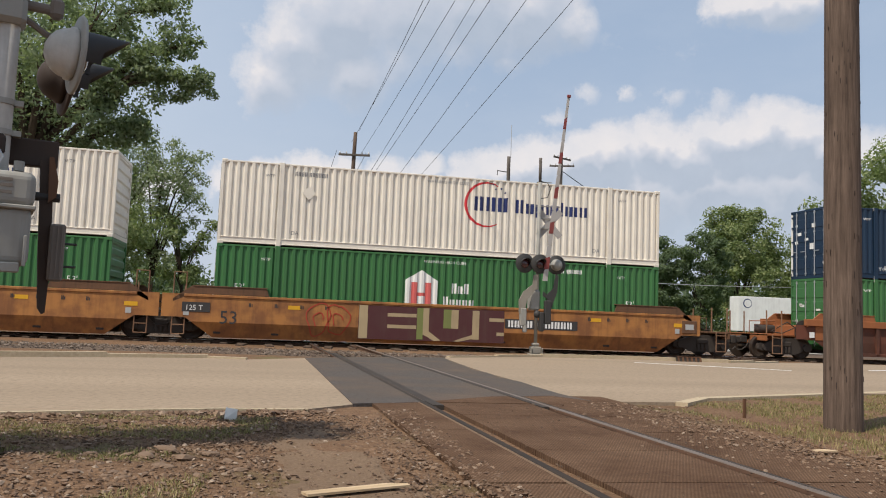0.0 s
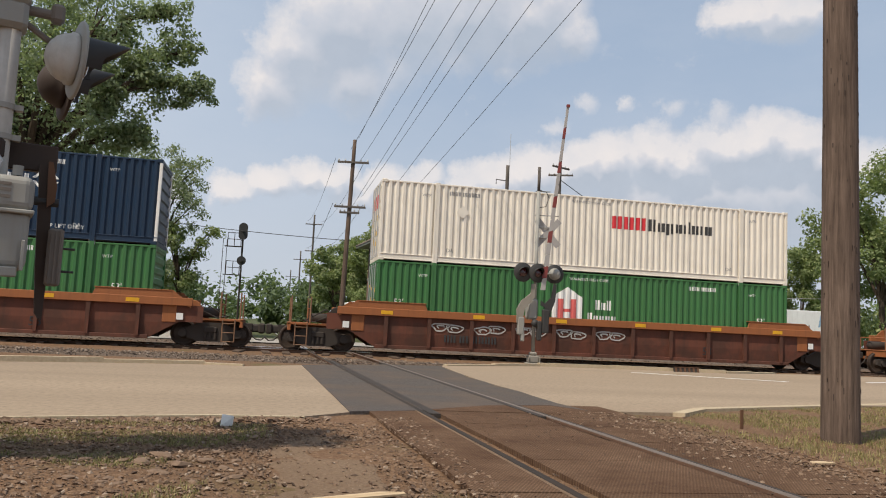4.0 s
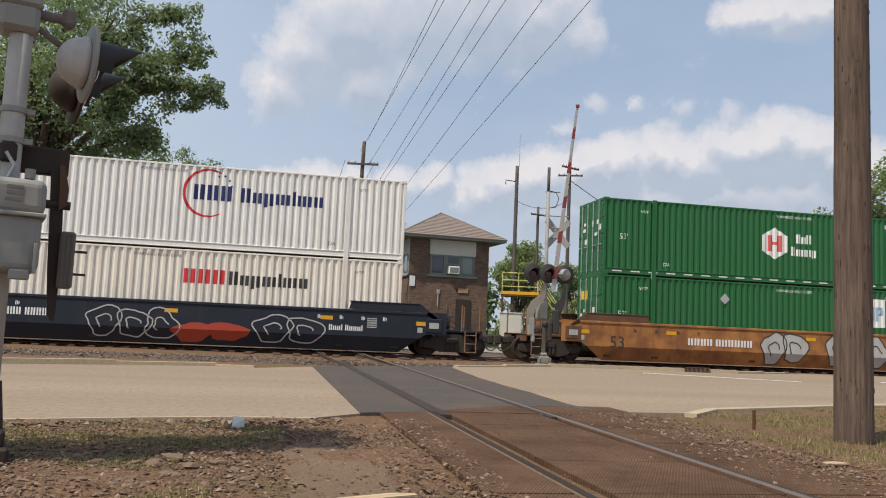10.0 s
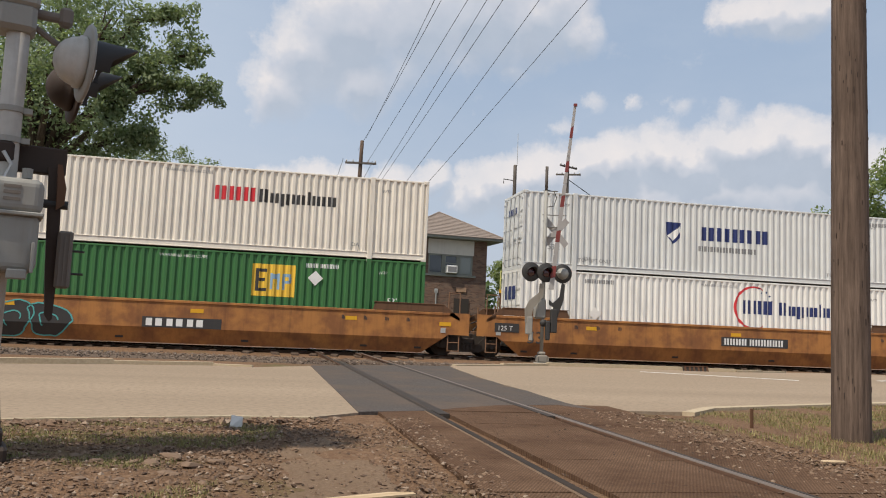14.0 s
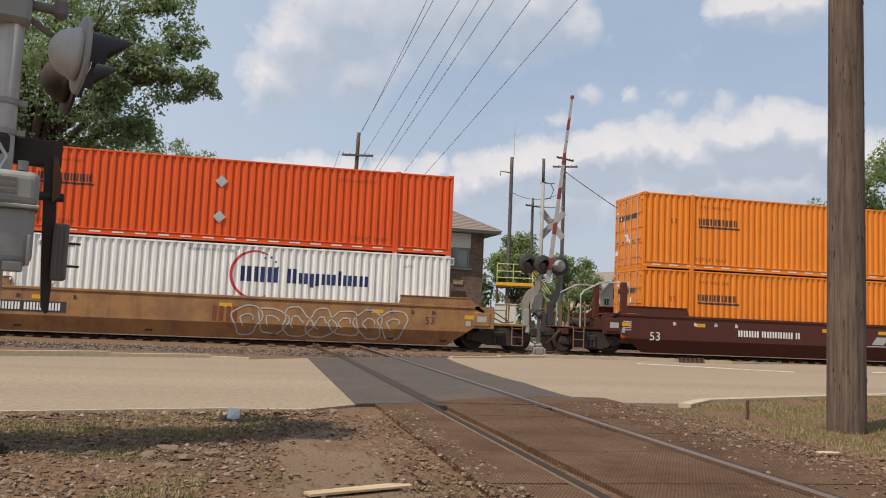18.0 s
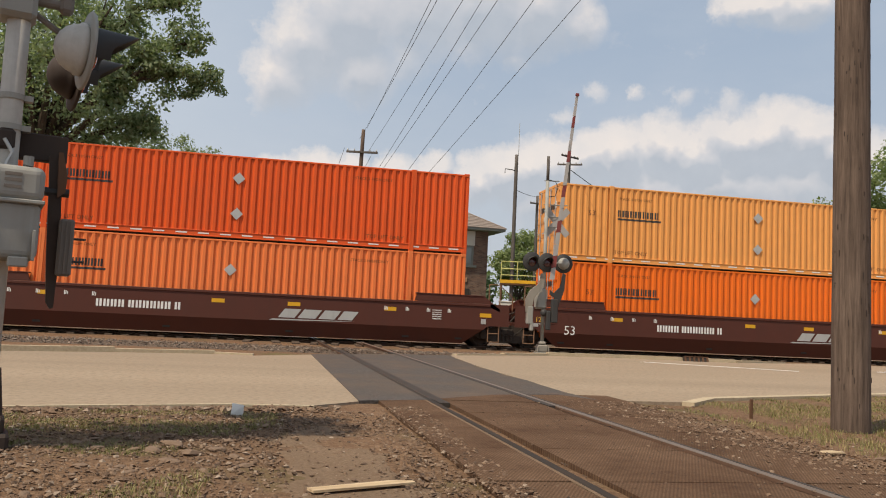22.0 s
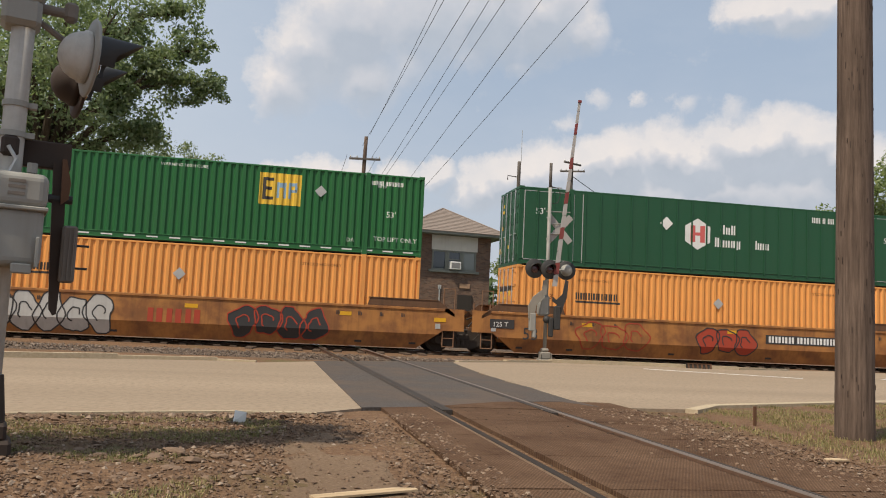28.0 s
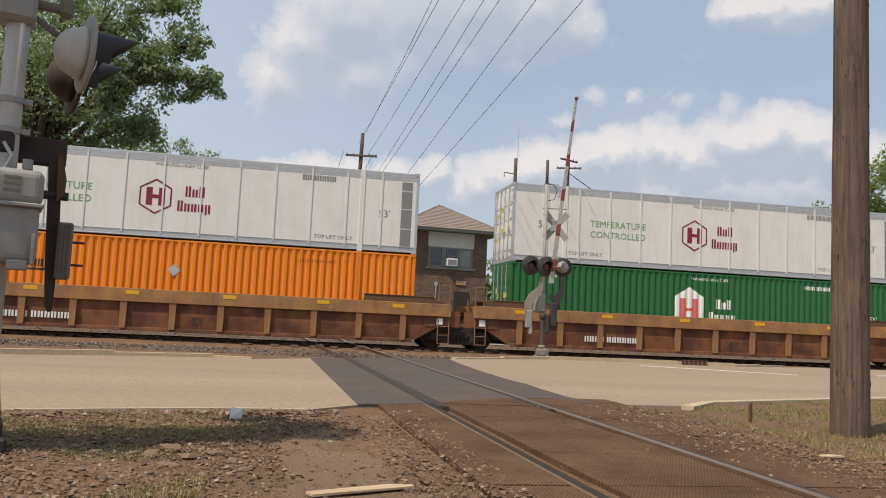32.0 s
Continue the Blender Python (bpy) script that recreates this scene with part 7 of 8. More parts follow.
    part("mechanism", b, SILVER, s, "grey gate mechanism box")
    b = Build()
    b.side([(-0.68, 1.42), (-0.50, 1.42), (-0.42, 1.88), (-0.08, 2.30), (-0.07, 2.74), (-0.20, 2.74), (-0.23, 2.42), (-0.55, 2.16), (-0.70, 1.86)], -0.26, -0.20)
    part("counterweight_arm", b, ARM_GREY, s, "pale counterweight arm")
    b = Build()
    b.side([(0.22, 1.20), (0.36, 1.20), (0.50, 1.75), (0.66, 2.20), (0.70, 2.75), (0.60, 2.80), (0.52, 2.32), (0.30, 2.10), (0.16, 2.20), (0.16, 2.05), (0.32, 1.95)], -0.20, -0.14)
    part("gate_bracket", b, BLACK, s, "black gate bracket")
    for x0, x1, z0, z1, m, w in ((-0.64, -0.42, 1.02, 1.62, SILVER, "cast counterweight"), (0.22, 0.44, 1.1, 1.9, BLACK, "black counterweight"), (0.05, 0.20, 0.85, 1.5, BLACK, "black hanging plate"), (-0.52, -0.40, 0.80, 1.1, SILVER, "hanging hook")):
        b = Build()
        b.box(x0, x1, -0.28, -0.10, z0, z1, 0.03)
        part("counterweight", b, m, s, w)
    b = Build()
    b.lathe("y", (0, -0.2, 1.42), [(0, 0.12), (0.10, 0.13), (0.14, 0.08)], 14)
    part("hub", b, BLACK, s, "black pivot hub", True)
    return s


far_signal()

# the near signal stands beside the camera; its mast frame: u to the right, v away
SOOT = paint("brown black steel", (0.040, 0.028, 0.022), 0.7, (0.09, 0.055, 0.035), 0.5)
CAST = paint("grey brown cast iron", (0.19, 0.165, 0.14), 0.75, (0.10, 0.07, 0.05), 0.5)
def rounded(ob, width):
    """Rounds a part's edges."""
    m = ob.modifiers.new("rounding", "BEVEL")
    m.width, m.segments = width, 4
    return ob


NEAR = Vector((-7.93, -23.13, 0))
U, V = Vector((0.949, 0.3153, 0)), Vector((-0.3153, 0.949, 0))


def near_signal():
    base = 0.892
    turn = Matrix.Translation((NEAR.x, NEAR.y, -0.296)) @ Matrix.Scale(1.15, 4) @ Matrix(((U.x, V.x, 0, 0), (U.y, V.y, 0, 0), (0, 0, 1, 0), (0, 0, 0, 1)))
    s = thing("crossing_signal", "weathered silver crossing signal with a black flasher and gate mechanism", "crossing signal", turn)
    z = lambda h: h - base
    b = Build()
    b.rod((0, 0, 0.0), (0, 0, z(5.4)), 0.068, n=20)
    part("mast", b, PALE_GREY, s, "weathered silver mast", True)
    b = Build()
    b.box(-0.15, 0.15, -0.15, 0.15, 0.22, 0.32, 0.02)
    b.box(-0.12, 0.12, -0.12, 0.12, 0.31, 0.42, 0.02)
    b.rod((0, 0, 0.41), (0, 0, 0.70), 0.11, 0.080, 16)
    part("base", b, SOOT, s, "dark rusted cast base")
    for h in (3.24, 3.05, 4.2):
        b = Build()
        b.rod((0, 0, z(h)), (0, 0, z(h) + 0.035), 0.078, n=20)
        b.box(0.05, 0.12, -0.03, 0.03, z(h), z(h) + 0.035)
        part("clamp", b, SILVER, s, "pipe clamp")
    b = Build()
    b.box(-0.13, 0.095, -0.12, 0.12, z(3.74), z(3.92), 0.03)
    b.box(-0.14, 0.105, -0.13, 0.13, z(3.90), z(4.02), 0.02)
    part("cross_box", b, SILVER, s, "grey cast junction box")
    b = Build()
    b.rod((0.08, -0.02, z(3.89)), (0.24, -0.02, z(3.89)), 0.032, n=12)
    b.box(0.22, 0.30, -0.07, 0.03, z(3.84), z(3.96), 0.02)
    b.tube([(0.09, -0.02, z(3.80)), (0.20, 0.0, z(3.74)), (0.26, 0.03, z(3.72))], 0.020)
    part("lamp_arm", b, CAST, s, "pipe arm with a knuckle")
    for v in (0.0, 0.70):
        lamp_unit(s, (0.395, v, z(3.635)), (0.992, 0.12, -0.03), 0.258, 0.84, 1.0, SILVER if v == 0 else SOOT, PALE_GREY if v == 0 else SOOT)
    # gate gear
    b = Build()
    b.box(-0.02, 0.345, 0.08, 0.15, z(2.895), z(3.07), 0.008)
    b.box(-0.06, 0.04, -0.09, 0.15, z(2.92), z(3.05), 0.02)
    part("gate_bracket", b, SOOT, s, "brown black gate bracket")
    b = Build()
    b.box(-0.38, 0.205, -0.29, 0.01, z(2.24), z(2.60))
    case = part("mechanism", b, SILVER, s, "grey cast mechanism case")
    rounded(case, 0.055)
    b = Build()
    b.box(-0.40, 0.215, -0.31, 0.03, z(2.59), z(2.80))
    rounded(part("lid", b, SILVER, case, "rounded cast lid"), 0.05)
    b = Build()
    b.box(-0.41, 0.222, -0.318, 0.038, z(2.575), z(2.60), 0.006)
    part("lid_rim", b, SILVER, case, "flange of the lid")
    for h in (2.66, 2.70, 2.735):
        b = Build()
        b.box(0.0, 0.09, -0.314, -0.309, z(h), z(h) + 0.018)
        part("cast_mark", b, CAST, case, "raised cast mark")
    b = Build()
    b.rod((0.12, -0.14, z(2.82)), (0.12, -0.14, z(2.88)), 0.03, n=10)
    part("cap", b, SILVER, s)
    b = Build()
    b.box(0.17, 0.19, -0.33, -0.30, z(2.24), z(2.42), 0.004)
    b.box(0.05, 0.16, -0.32, -0.28, z(2.20), z(2.26), 0.008)
    part("latch", b, SILVER, s, "hinged latch")
    b = Build()
    b.side([(0.29, z(2.00)), (0.315, z(1.96)), (0.335, z(1.97)), (0.345, z(2.3)), (0.325, z(2.75)), (0.315, z(2.93)), (0.24, z(2.93)), (0.25, z(2.75)), (0.27, z(2.3))], 0.02, 0.07)
    part("counterweight_arm", b, SOOT, s, "dark counterweight arm")
    b = Build()
    b.side([(0.30, z(2.66)), (0.345, z(2.70)), (0.35, z(2.80)), (0.315, z(2.95)), (0.29, z(2.95))], -0.02, 0.02)
    part("counterweight_arm", b, RUSTY, s, "rust-edged second arm")
    b = Build()
    b.rod((0.18, 0.04, z(2.70)), (0.37, 0.04, z(2.70)), 0.028, n=12)
    part("pivot", b, BLACK, s, "pivot shaft")
    b = Build()
    b.box(0.325, 0.415, -0.04, 0.10, z(2.17), z(2.53), 0.012)
    for x in (0.345, 0.37, 0.395):
        b.box(x - 0.004, x + 0.004, -0.05, -0.04, z(2.18), z(2.52))
    part("counterweight", b, CAST, s, "ribbed grey brown counterweight")
    for h in (2.41, 2.265):
        b = Build()
        b.rod((0.40, 0.02, z(h)), (0.49, 0.02, z(h)), 0.008, n=6)
        part("bolt", b, BLACK, s)
    b = Build()
    b.tube([(-0.02, -0.09, z(2.98)), (0.03, -0.10, z(2.9)), (0.0, -0.1, z(2.82)), (0.02, -0.1, z(2.72))], 0.012)
    part("chain", b, PLATE, s, "short chain")
    return s


near_signal()


# ---- poles and wires ----
def wood_pole(x, y, high, r0, r1, label, arms=(), material=POLE_WOOD, lean=(0, 0), z0=None):
    base = (ground_z(x, y) - 0.15) if z0 is None else z0
    p = thing("utility_pole", label, "utility pole", pose(x, y, base), "utility poles")
    b = Build()
    n, rings = 18, 14
    v, f = [], []
    for k in range(rings + 1):
        t = k / rings
        r = r0 + (r1 - r0) * t
        for i in range(n):
            a = 2 * math.pi * i / n
            q = r * (1 + 0.03 * noise.noise(Vector((math.cos(a) * 2, math.sin(a) * 2, k * 0.7))))
            v.append((q * math.cos(a) + lean[0] * t, q * math.sin(a) + lean[1] * t, high * t))
    for k in range(rings):
        f += [(k * n + i, k * n + (i + 1) % n, (k + 1) * n + (i + 1) % n, (k + 1) * n + i) for i in range(n)]
    f.append(tuple(range(rings * n, rings * n + n)))
    b.add(v, f)
    part("post", b, material, p, smooth=True)
    for h, w, tilt in arms:
        b = Build()
        b.box(-w / 2, w / 2, -0.06, 0.06, -0.06, 0.06, 0.01)
        t = h / high
        o = part("crossarm", b, POLE_GREY, p, "wooden crossarm")
        o.matrix_basis = pose(lean[0] * t, -r1 - 0.05 + lean[1] * t, h, 0, 0, tilt)
        for k in (-0.46, -0.25, 0.25, 0.46):
            i = Build()
            i.lathe("z", (k * w, 0, 0.06), [(0, 0.03), (0.06, 0.05), (0.10, 0.035), (0.14, 0.02)], 8)
            part("insulator", i, PLATE, o, "pale insulator")
    return p


wood_pole(0.245, -21.38, 10.6, 0.204, 0.155, "thick brown weathered wooden utility pole beside the street", ((9.7, 2.0, -10),))
near_pole = bpy.data.objects[[o.name for o in bpy.data.objects if o.name.startswith("utility_pole")][0]]
r = random.Random(91)
split = Build().box(-0.004, 0.004, -0.004, 0.003, -0.03, 0.03).mesh("split", SOOT)
for _ in range(64):
    h = r.uniform(0.2, 6.0)
    a = radians(r.uniform(170, 330))
    k = 0.204 - 0.049 * h / 10.6
    o = part("split", split, None, near_pole)
    o.matrix_basis = pose(math.cos(a) * k, math.sin(a) * k, h, 0, 0, math.degrees(a) + 90) @ Matrix.Diagonal((r.uniform(0.5, 1.2), 1, r.uniform(0.3, 1.3), 1))
wood_pole(-2.05, 19.14, 12.33, 0.17, 0.11, "tall leaning wooden pole with two crossarms by the spur", ((10.9, 1.9, -10), (8.15, 1.9, -10), (7.8, 1.2, -10)), lean=(0.25, 0))
wood_pole(-1.49, 78.6, 15.35, 0.17, 0.11, "far wooden pole with a crossarm", ((14.05, 2.2, -8), (10.45, 2.0, -8)), POLE_GREY)
wood_pole(-1.98, 116.0, 13.6, 0.17, 0.11, "far wooden pole with a crossarm", ((12.0, 2.4, -8),), POLE_GREY)
wood_pole(-2.7, 165.0, 13.1, 0.18, 0.12, "distant grey wooden pole with crossarm", ((11.5, 2.4, -8),), POLE_GREY)
wood_pole(7.97, 19.07, 11.6, 0.13, 0.11, "grey metal pole beside the tower", (), POLE_GREY)
wood_pole(15.03, 28.93, 14.56, 0.16, 0.12, "dark wooden pole with slanting crossarms", ((13.9, 1.9, 28), (13.3, 1.9, -20)), POLE_GREY)
wood_pole(14.83, 36.0, 11.85, 0.14, 0.11, "dark wooden pole with a crossarm", ((11.15, 1.6, 20),), POLE_GREY)
wood_pole(-16.86, 17.83, 7.74, 0.10, 0.08, "thin weathered post before the trees", (), POLE_GREY)
ant = thing("antenna", "thin whip antenna with a side arm on a grey pole", "antenna", pose(7.97, 19.07, 11.4))
b = Build()
b.rod((0.12, 0, 0), (0.12, 0, 2.1), 0.018, n=6)
part("whip", b, PLATE, ant)
b = Build()
b.tube([(-0.1, 0, -0.95), (-0.75, -0.1, -0.92), (-0.75, -0.1, -1.2)], 0.03)
part("side_arm", b, UNDER, ant)


def wire(p, q, sag, r, label, material=CABLE):
    b = Build()
    p, q = Vector(p), Vector(q)
    pts = []
    for i in range(13):
        t = i / 12
        v = p.lerp(q, t)
        v.z -= sag * 4 * t * (1 - t)
        pts.append(v)
    b.tube(pts, r, 5)
    return solid("wire", b, material, label, "cable", "overhead wires")


for p, q in (((-1.74, 17.49, 11.92), (-1.96, -5.4, 11.09)),
             ((-2.13, 17.63, 11.24), (-1.76, -5.44, 11.1)),
             ((-1.62, 17.61, 10.45), (-0.97, -5.59, 11.13)),
             ((-2.01, 17.96, 7.56), (-0.38, -5.71, 11.16)),
             ((-1.31, 17.73, 8.49), (0.1, -5.8, 11.18)),
             ((-0.46, 17.66, 7.63), (1.21, -6.02, 11.23)),
             ((0.22, 17.56, 7.22), (2.65, -6.3, 11.29))):
    p, q = Vector(p), Vector(q)
    wire(p, q + (q - p) * 0.45, 0.12, 0.010, "black overhead wire above the crossing")
for h, x in ((14.1, -0.9), (14.1, 0.9), (10.5, -0.9), (10.5, 0.9)):
    wire((-2.0 + x, 19.1, 10.95 if h > 12 else 8.2), (-1.5 + x, 78.6, h + 0.2), 0.9, 0.013, "overhead wire between far poles")
wire((-21.69, 43.54, 9.43), (0.49, 43.37, 8.44), 0.2, 0.03, "dark cable across the sky")
wire((29.98, 55.83, 6.13), (64.28, 55.61, 6.95), 0.35, 0.035, "pale sagging cable before the trees", PLATE)
wire((8.09, 19.3, 9.24), (15.25, 29.2, 11.43), 0.6, 0.015, "thin grey service wire to the tower")
wire((15.27, 29.24, 12.83), (51.17, 65.67, 9.42), 0.8, 0.03, "thin service wire to the house")


# ---- the railway signal beyond the tracks ----
def searchlight_signal():
    s = thing("railway_signal", "black railway signal mast with two heads and ladder platforms", "railway signal", pose(-9.25, 47.5, 1.67))
    b = Build()
    b.rod((0, 0, -1.72), (0, 0, 7.3), 0.09, n=10)
    part("mast", b, UNDER, s)
    for z, r, tall in ((7.2, 0.42, 0.55), (4.62, 0.42, 0.0)):
        b = Build()
        n, pts = 20, []
        for i in range(n):
            a = 2 * math.pi * i / n
            pts.append((r * math.cos(a), z + r * math.sin(a) + (tall if math.sin(a) > 0 else -tall * 0.4)))
        b.side(pts, -0.25, -0.21)
        h = part("signal_head", b, BLACK, s, "black signal head")
        b = Build()
        b.lathe("y", (0, -0.25, z + tall * 0.4), [(-0.25, 0.13), (0, 0.14)], 12)
        part("hood", b, BLACK, h)
    for z in (5.95, 3.3):
        for x in (-1.35, -0.75, -0.15):
            b = Build()
            b.rod((x, 0, z), (x, 0, z + 1.25), 0.035, n=6)
            part("railing_post", b, UNDER, s)
        for zz in (z + 0.65, z + 1.25):
            b = Build()
            b.rod((-1.35, 0, zz), (-0.15, 0, zz), 0.03, n=6)
            part("rail", b, UNDER, s)
        b = Build()
        b.box(-1.6, 0.1, -0.3, 0.3, z - 0.06, z, 0.01)
        part("platform", b, UNDER, s)
    for x in (-1.75, -1.4):
        b = Build()
        b.rod((x, 0, -1.7), (x, 0, 6.6), 0.03, n=6)
        part("ladder_rail", b, UNDER, s)
    return s


searchlight_signal()


# ---- the tower ----
def brick_material():
    m = bpy.data.materials.new("brick wall")
    m.use_nodes = True
    t = m.node_tree
    bsdf = t.nodes["Principled BSDF"]
    co = t.nodes.new("ShaderNodeTexCoord").outputs["Object"]
    sep = t.nodes.new("ShaderNodeSeparateXYZ")
    t.links.new(co, sep.inputs[0])
    comb = t.nodes.new("ShaderNodeCombineXYZ")
    t.links.new(maths(t, "ADD", sep.outputs[0], sep.outputs[1]), comb.inputs[0])
    t.links.new(sep.outputs[2], comb.inputs[1])
    k = t.nodes.new("ShaderNodeTexBrick")
    t.links.new(comb.outputs[0], k.inputs["Vector"])
    k.inputs["Color1"].default_value, k.inputs["Color2"].default_value = (0.22, 0.125, 0.080, 1), (0.105, 0.058, 0.040, 1)
    k.inputs["Mortar"].default_value = (0.17, 0.13, 0.10, 1)
    k.inputs["Scale"].default_value = 1.0
    k.inputs["Brick Width"].default_value, k.inputs["Row Height"].default_value = 0.22, 0.075
    k.inputs["Mortar Size"].default_value = 0.010
    c = mixed(t, ramp(t, noise_at(t, co, 0.9, 5.0), [(0.42, 0.0), (0.7, 0.5)]), k.outputs[0], (0.07, 0.045, 0.035))
    t.links.new(c, bsdf.inputs["Base Color"])
    bsdf.inputs["Roughness"].default_value = 0.9
    b = t.nodes.new("ShaderNodeBump")
    b.inputs["Strength"].default_value, b.inputs["Distance"].default_value = 0.5, 0.01
    t.links.new(k.outputs[1], b.inputs["Height"])
    b.invert = True
    t.links.new(b.outputs[0], bsdf.inputs["Normal"])
    return m


def tower():
    """Brick tower: shaded front with a band of upper windows, boarded left side, hipped roof with deep eaves."""
    W, L, E, apex = 5.3, 10.0, 6.15, 8.1
    s = thing("tower", "old two-storey brick railway tower with a hipped roof", "building", pose(4.36, 21.45, 0.70, 0, 0, 5.1))
    w = brick_material()
    t = 0.25
    x0, x1, y0, y1 = -W / 2, W / 2, 0.0, L
    o0, o1, oz0, oz1 = -1.32, 1.68, 3.74, 5.02
    for xa, xb, za, zb, lab in ((x0, x1, -0.75, oz0, "weathered brown brick wall"), (x0, o0, oz0, E, "dark brick corner pier"), (o1, x1, oz0, E, "dark brick corner pier"), (o0, o1, oz1, E, "brick band under the eave")):
        b = Build()
        b.box(xa, xb, y0, y0 + t, za, zb)
        part("front_wall", b, w, s, lab)
    b = Build()
    b.box(x0, x0 + t, y0 + t, y1, -0.75, 3.68)
    part("side_wall", b, w, s, "brown brick lower wall")
    b = Build()
    b.box(x0 + 0.03, x0 + t, y0 + t, y1, 3.68, E)
    part("side_upper_wall", b, SIDING, s, "pale boarded upper wall")
    for i in range(16):
        b = Build()
        b.add([(x0 - 0.012, 0.3, 3.70 + i * 0.15), (x0 - 0.012, y1, 3.70 + i * 0.15), (x0 + 0.03, y1, 3.70 + i * 0.15), (x0 + 0.03, 0.3, 3.70 + i * 0.15),
               (x0 + 0.012, 0.3, 3.846 + i * 0.15), (x0 + 0.012, y1, 3.846 + i * 0.15), (x0 + 0.03, y1, 3.846 + i * 0.15), (x0 + 0.03, 0.3, 3.846 + i * 0.15)],
              [(3, 2, 1, 0), (4, 5, 6, 7), (0, 1, 5, 4), (1, 2, 6, 5), (2, 3, 7, 6), (3, 0, 4, 7)])
        part("siding_board", b, SIDING, s)
    b = Build()
    b.box(x1 - t, x1, y0 + t, y1, -0.75, E)
    part("side_wall", b, w, s, "dark brown brick wall")
    b = Build()
    b.box(x0, x1, y1, y1 + t, -0.75, E)
    part("back_wall", b, w, s)
    # board coloured dark in place of the unlit room behind the windows
    b = Build()
    b.box(x0 + 0.3, x1 - 0.3, 1.2, 1.3, 3.6, E)
    part("inner_wall", b, UNDER, s, "dark board that stands for the unlit room")
    # upper front: boarded head, three sashes, one with an air conditioner
    b = Build()
    b.box(o0 - 0.06, o1 + 0.06, y0 - 0.05, y0 - 0.004, 5.02, 5.98, 0.01)
    part("window_head", b, SIDING, s, "pale boarded panel above the windows")
    b = Build()
    b.box(o0 - 0.2, o1 + 0.2, y0 - 0.14, y0 + 0.05, 3.58, 3.735, 0.015)
    part("window_sill", b, TRIM, s, "long dark sill")
    for k, (a, c) in enumerate(((o0, o0 + 0.98), (o0 + 1.06, o0 + 1.98), (o0 + 2.06, o1))):
        b = Build()
        for xa, xb, za, zb in ((a, a + 0.10, 3.74, 5.02), (c - 0.10, c, 3.74, 5.02), (a + 0.10, c - 0.10, 3.74, 3.84), (a + 0.10, c - 0.10, 4.92, 5.02)):
            b.box(xa, xb, y0 - 0.02, y0 + 0.09, za, zb)
        if k == 1:
            b.box(a + 0.10, c - 0.10, y0 - 0.01, y0 + 0.08, 4.42, 4.49)
        win = part("window", b, TRIM, s, "weathered window frame")
        b = Build()
        b.box(a + 0.10, c - 0.10, y0 + 0.04, y0 + 0.05, 3.84, 4.92)
        part("pane", b, GLASS if k < 2 else SIDE_GLASS, win, "dark window pane" if k < 2 else "pale backed window pane")
    for a in (o0 + 0.98, o0 + 1.98):
        b = Build()
        b.box(a, a + 0.08, y0 - 0.03, y0 + 0.10, 3.74, 5.02)
        part("mullion", b, TRIM, s, "weathered mullion post")
    ax = o0 + 1.52
    b = Build()
    b.box(ax - 0.36, ax + 0.36, y0 - 0.38, y0 + 0.03, 3.80, 4.30, 0.03)
    ac = part("air_conditioner", b, INK_WHITE, s, "white window air conditioner")
    b = Build()
    b.box(ax - 0.29, ax + 0.29, y0 - 0.386, y0 - 0.378, 3.87, 4.22)
    part("grille", b, INK_GREY, ac, "dark grille")
    # left side: a corner window, a dark post, a long band of boards and a belt board
    for ya, yb in ((0.55, 1.65),):
        b = Build()
        for q in ((ya, ya + 0.1, 3.80, 5.0), (yb - 0.1, yb, 3.80, 5.0), (ya + 0.1, yb - 0.1, 3.80, 3.9), (ya + 0.1, yb - 0.1, 4.9, 5.0)):
            b.box(x0 - 0.05, x0 - 0.014, q[0], q[1], q[2], q[3])
        win = part("window", b, TRIM, s, "weathered side window frame")
        b = Build()
        b.box(x0 - 0.03, x0 - 0.014, ya + 0.1, yb - 0.1, 3.9, 4.9)
        part("pane", b, GLASS, win, "dark window pane")
    for ya, yb in ((3.0, 3.5), (8.9, 9.9)):
        b = Build()
        b.box(x0 - 0.03, x0 - 0.014, ya, yb, 3.72, E - 0.16)
        part("post", b, UNDER, s, "dark timber post")
    b = Build()
    b.box(x0 - 0.09, x0 - 0.002, y0 + 0.02, y1, 3.54, 3.68, 0.01)
    part("belt_board", b, TRIM, s, "grey belt board")
    # hipped roof in courses of shingles
    over = 0.88
    R, yf, yb = W / 2 + over, -over, L + over
    b = Build()
    b.add([(-R, yf, E), (R, yf, E), (R, yb, E), (-R, yb, E), (-R, yf, E - 0.15), (R, yf, E - 0.15), (R, yb, E - 0.15), (-R, yb, E - 0.15)],
          [(4, 5, 1, 0), (5, 6, 2, 1), (6, 7, 3, 2), (7, 4, 0, 3), (7, 6, 5, 4), (0, 1, 2, 3)])
    part("eave", b, TRIM, s, "grey eave board and soffit")
    rows = 16
    for k in range(rows):
        t0, t1 = k / rows, (k + 1) / rows
        g0, g1 = -0.05 + (R + 0.05) * t0, -0.03 + (R + 0.03) * t1
        z0, z1 = E + 0.01 + (apex - E) * t0, E + 0.01 + (apex - E) * t1
        ring = lambda g, z: [(-R + g, yf + g, z), (R - g, yf + g, z), (R - g, yb - g, z), (-R + g, yb - g, z)]
        b = Build()
        b.add(ring(g0, z0 + 0.035) + ring(g1, z1 + 0.004) + ring(g0, z0 - 0.01),
              [(i, (i + 1) % 4, 4 + (i + 1) % 4, 4 + i) for i in range(4)] + [(8 + i, 8 + (i + 1) % 4, (i + 1) % 4, i) for i in range(4)])
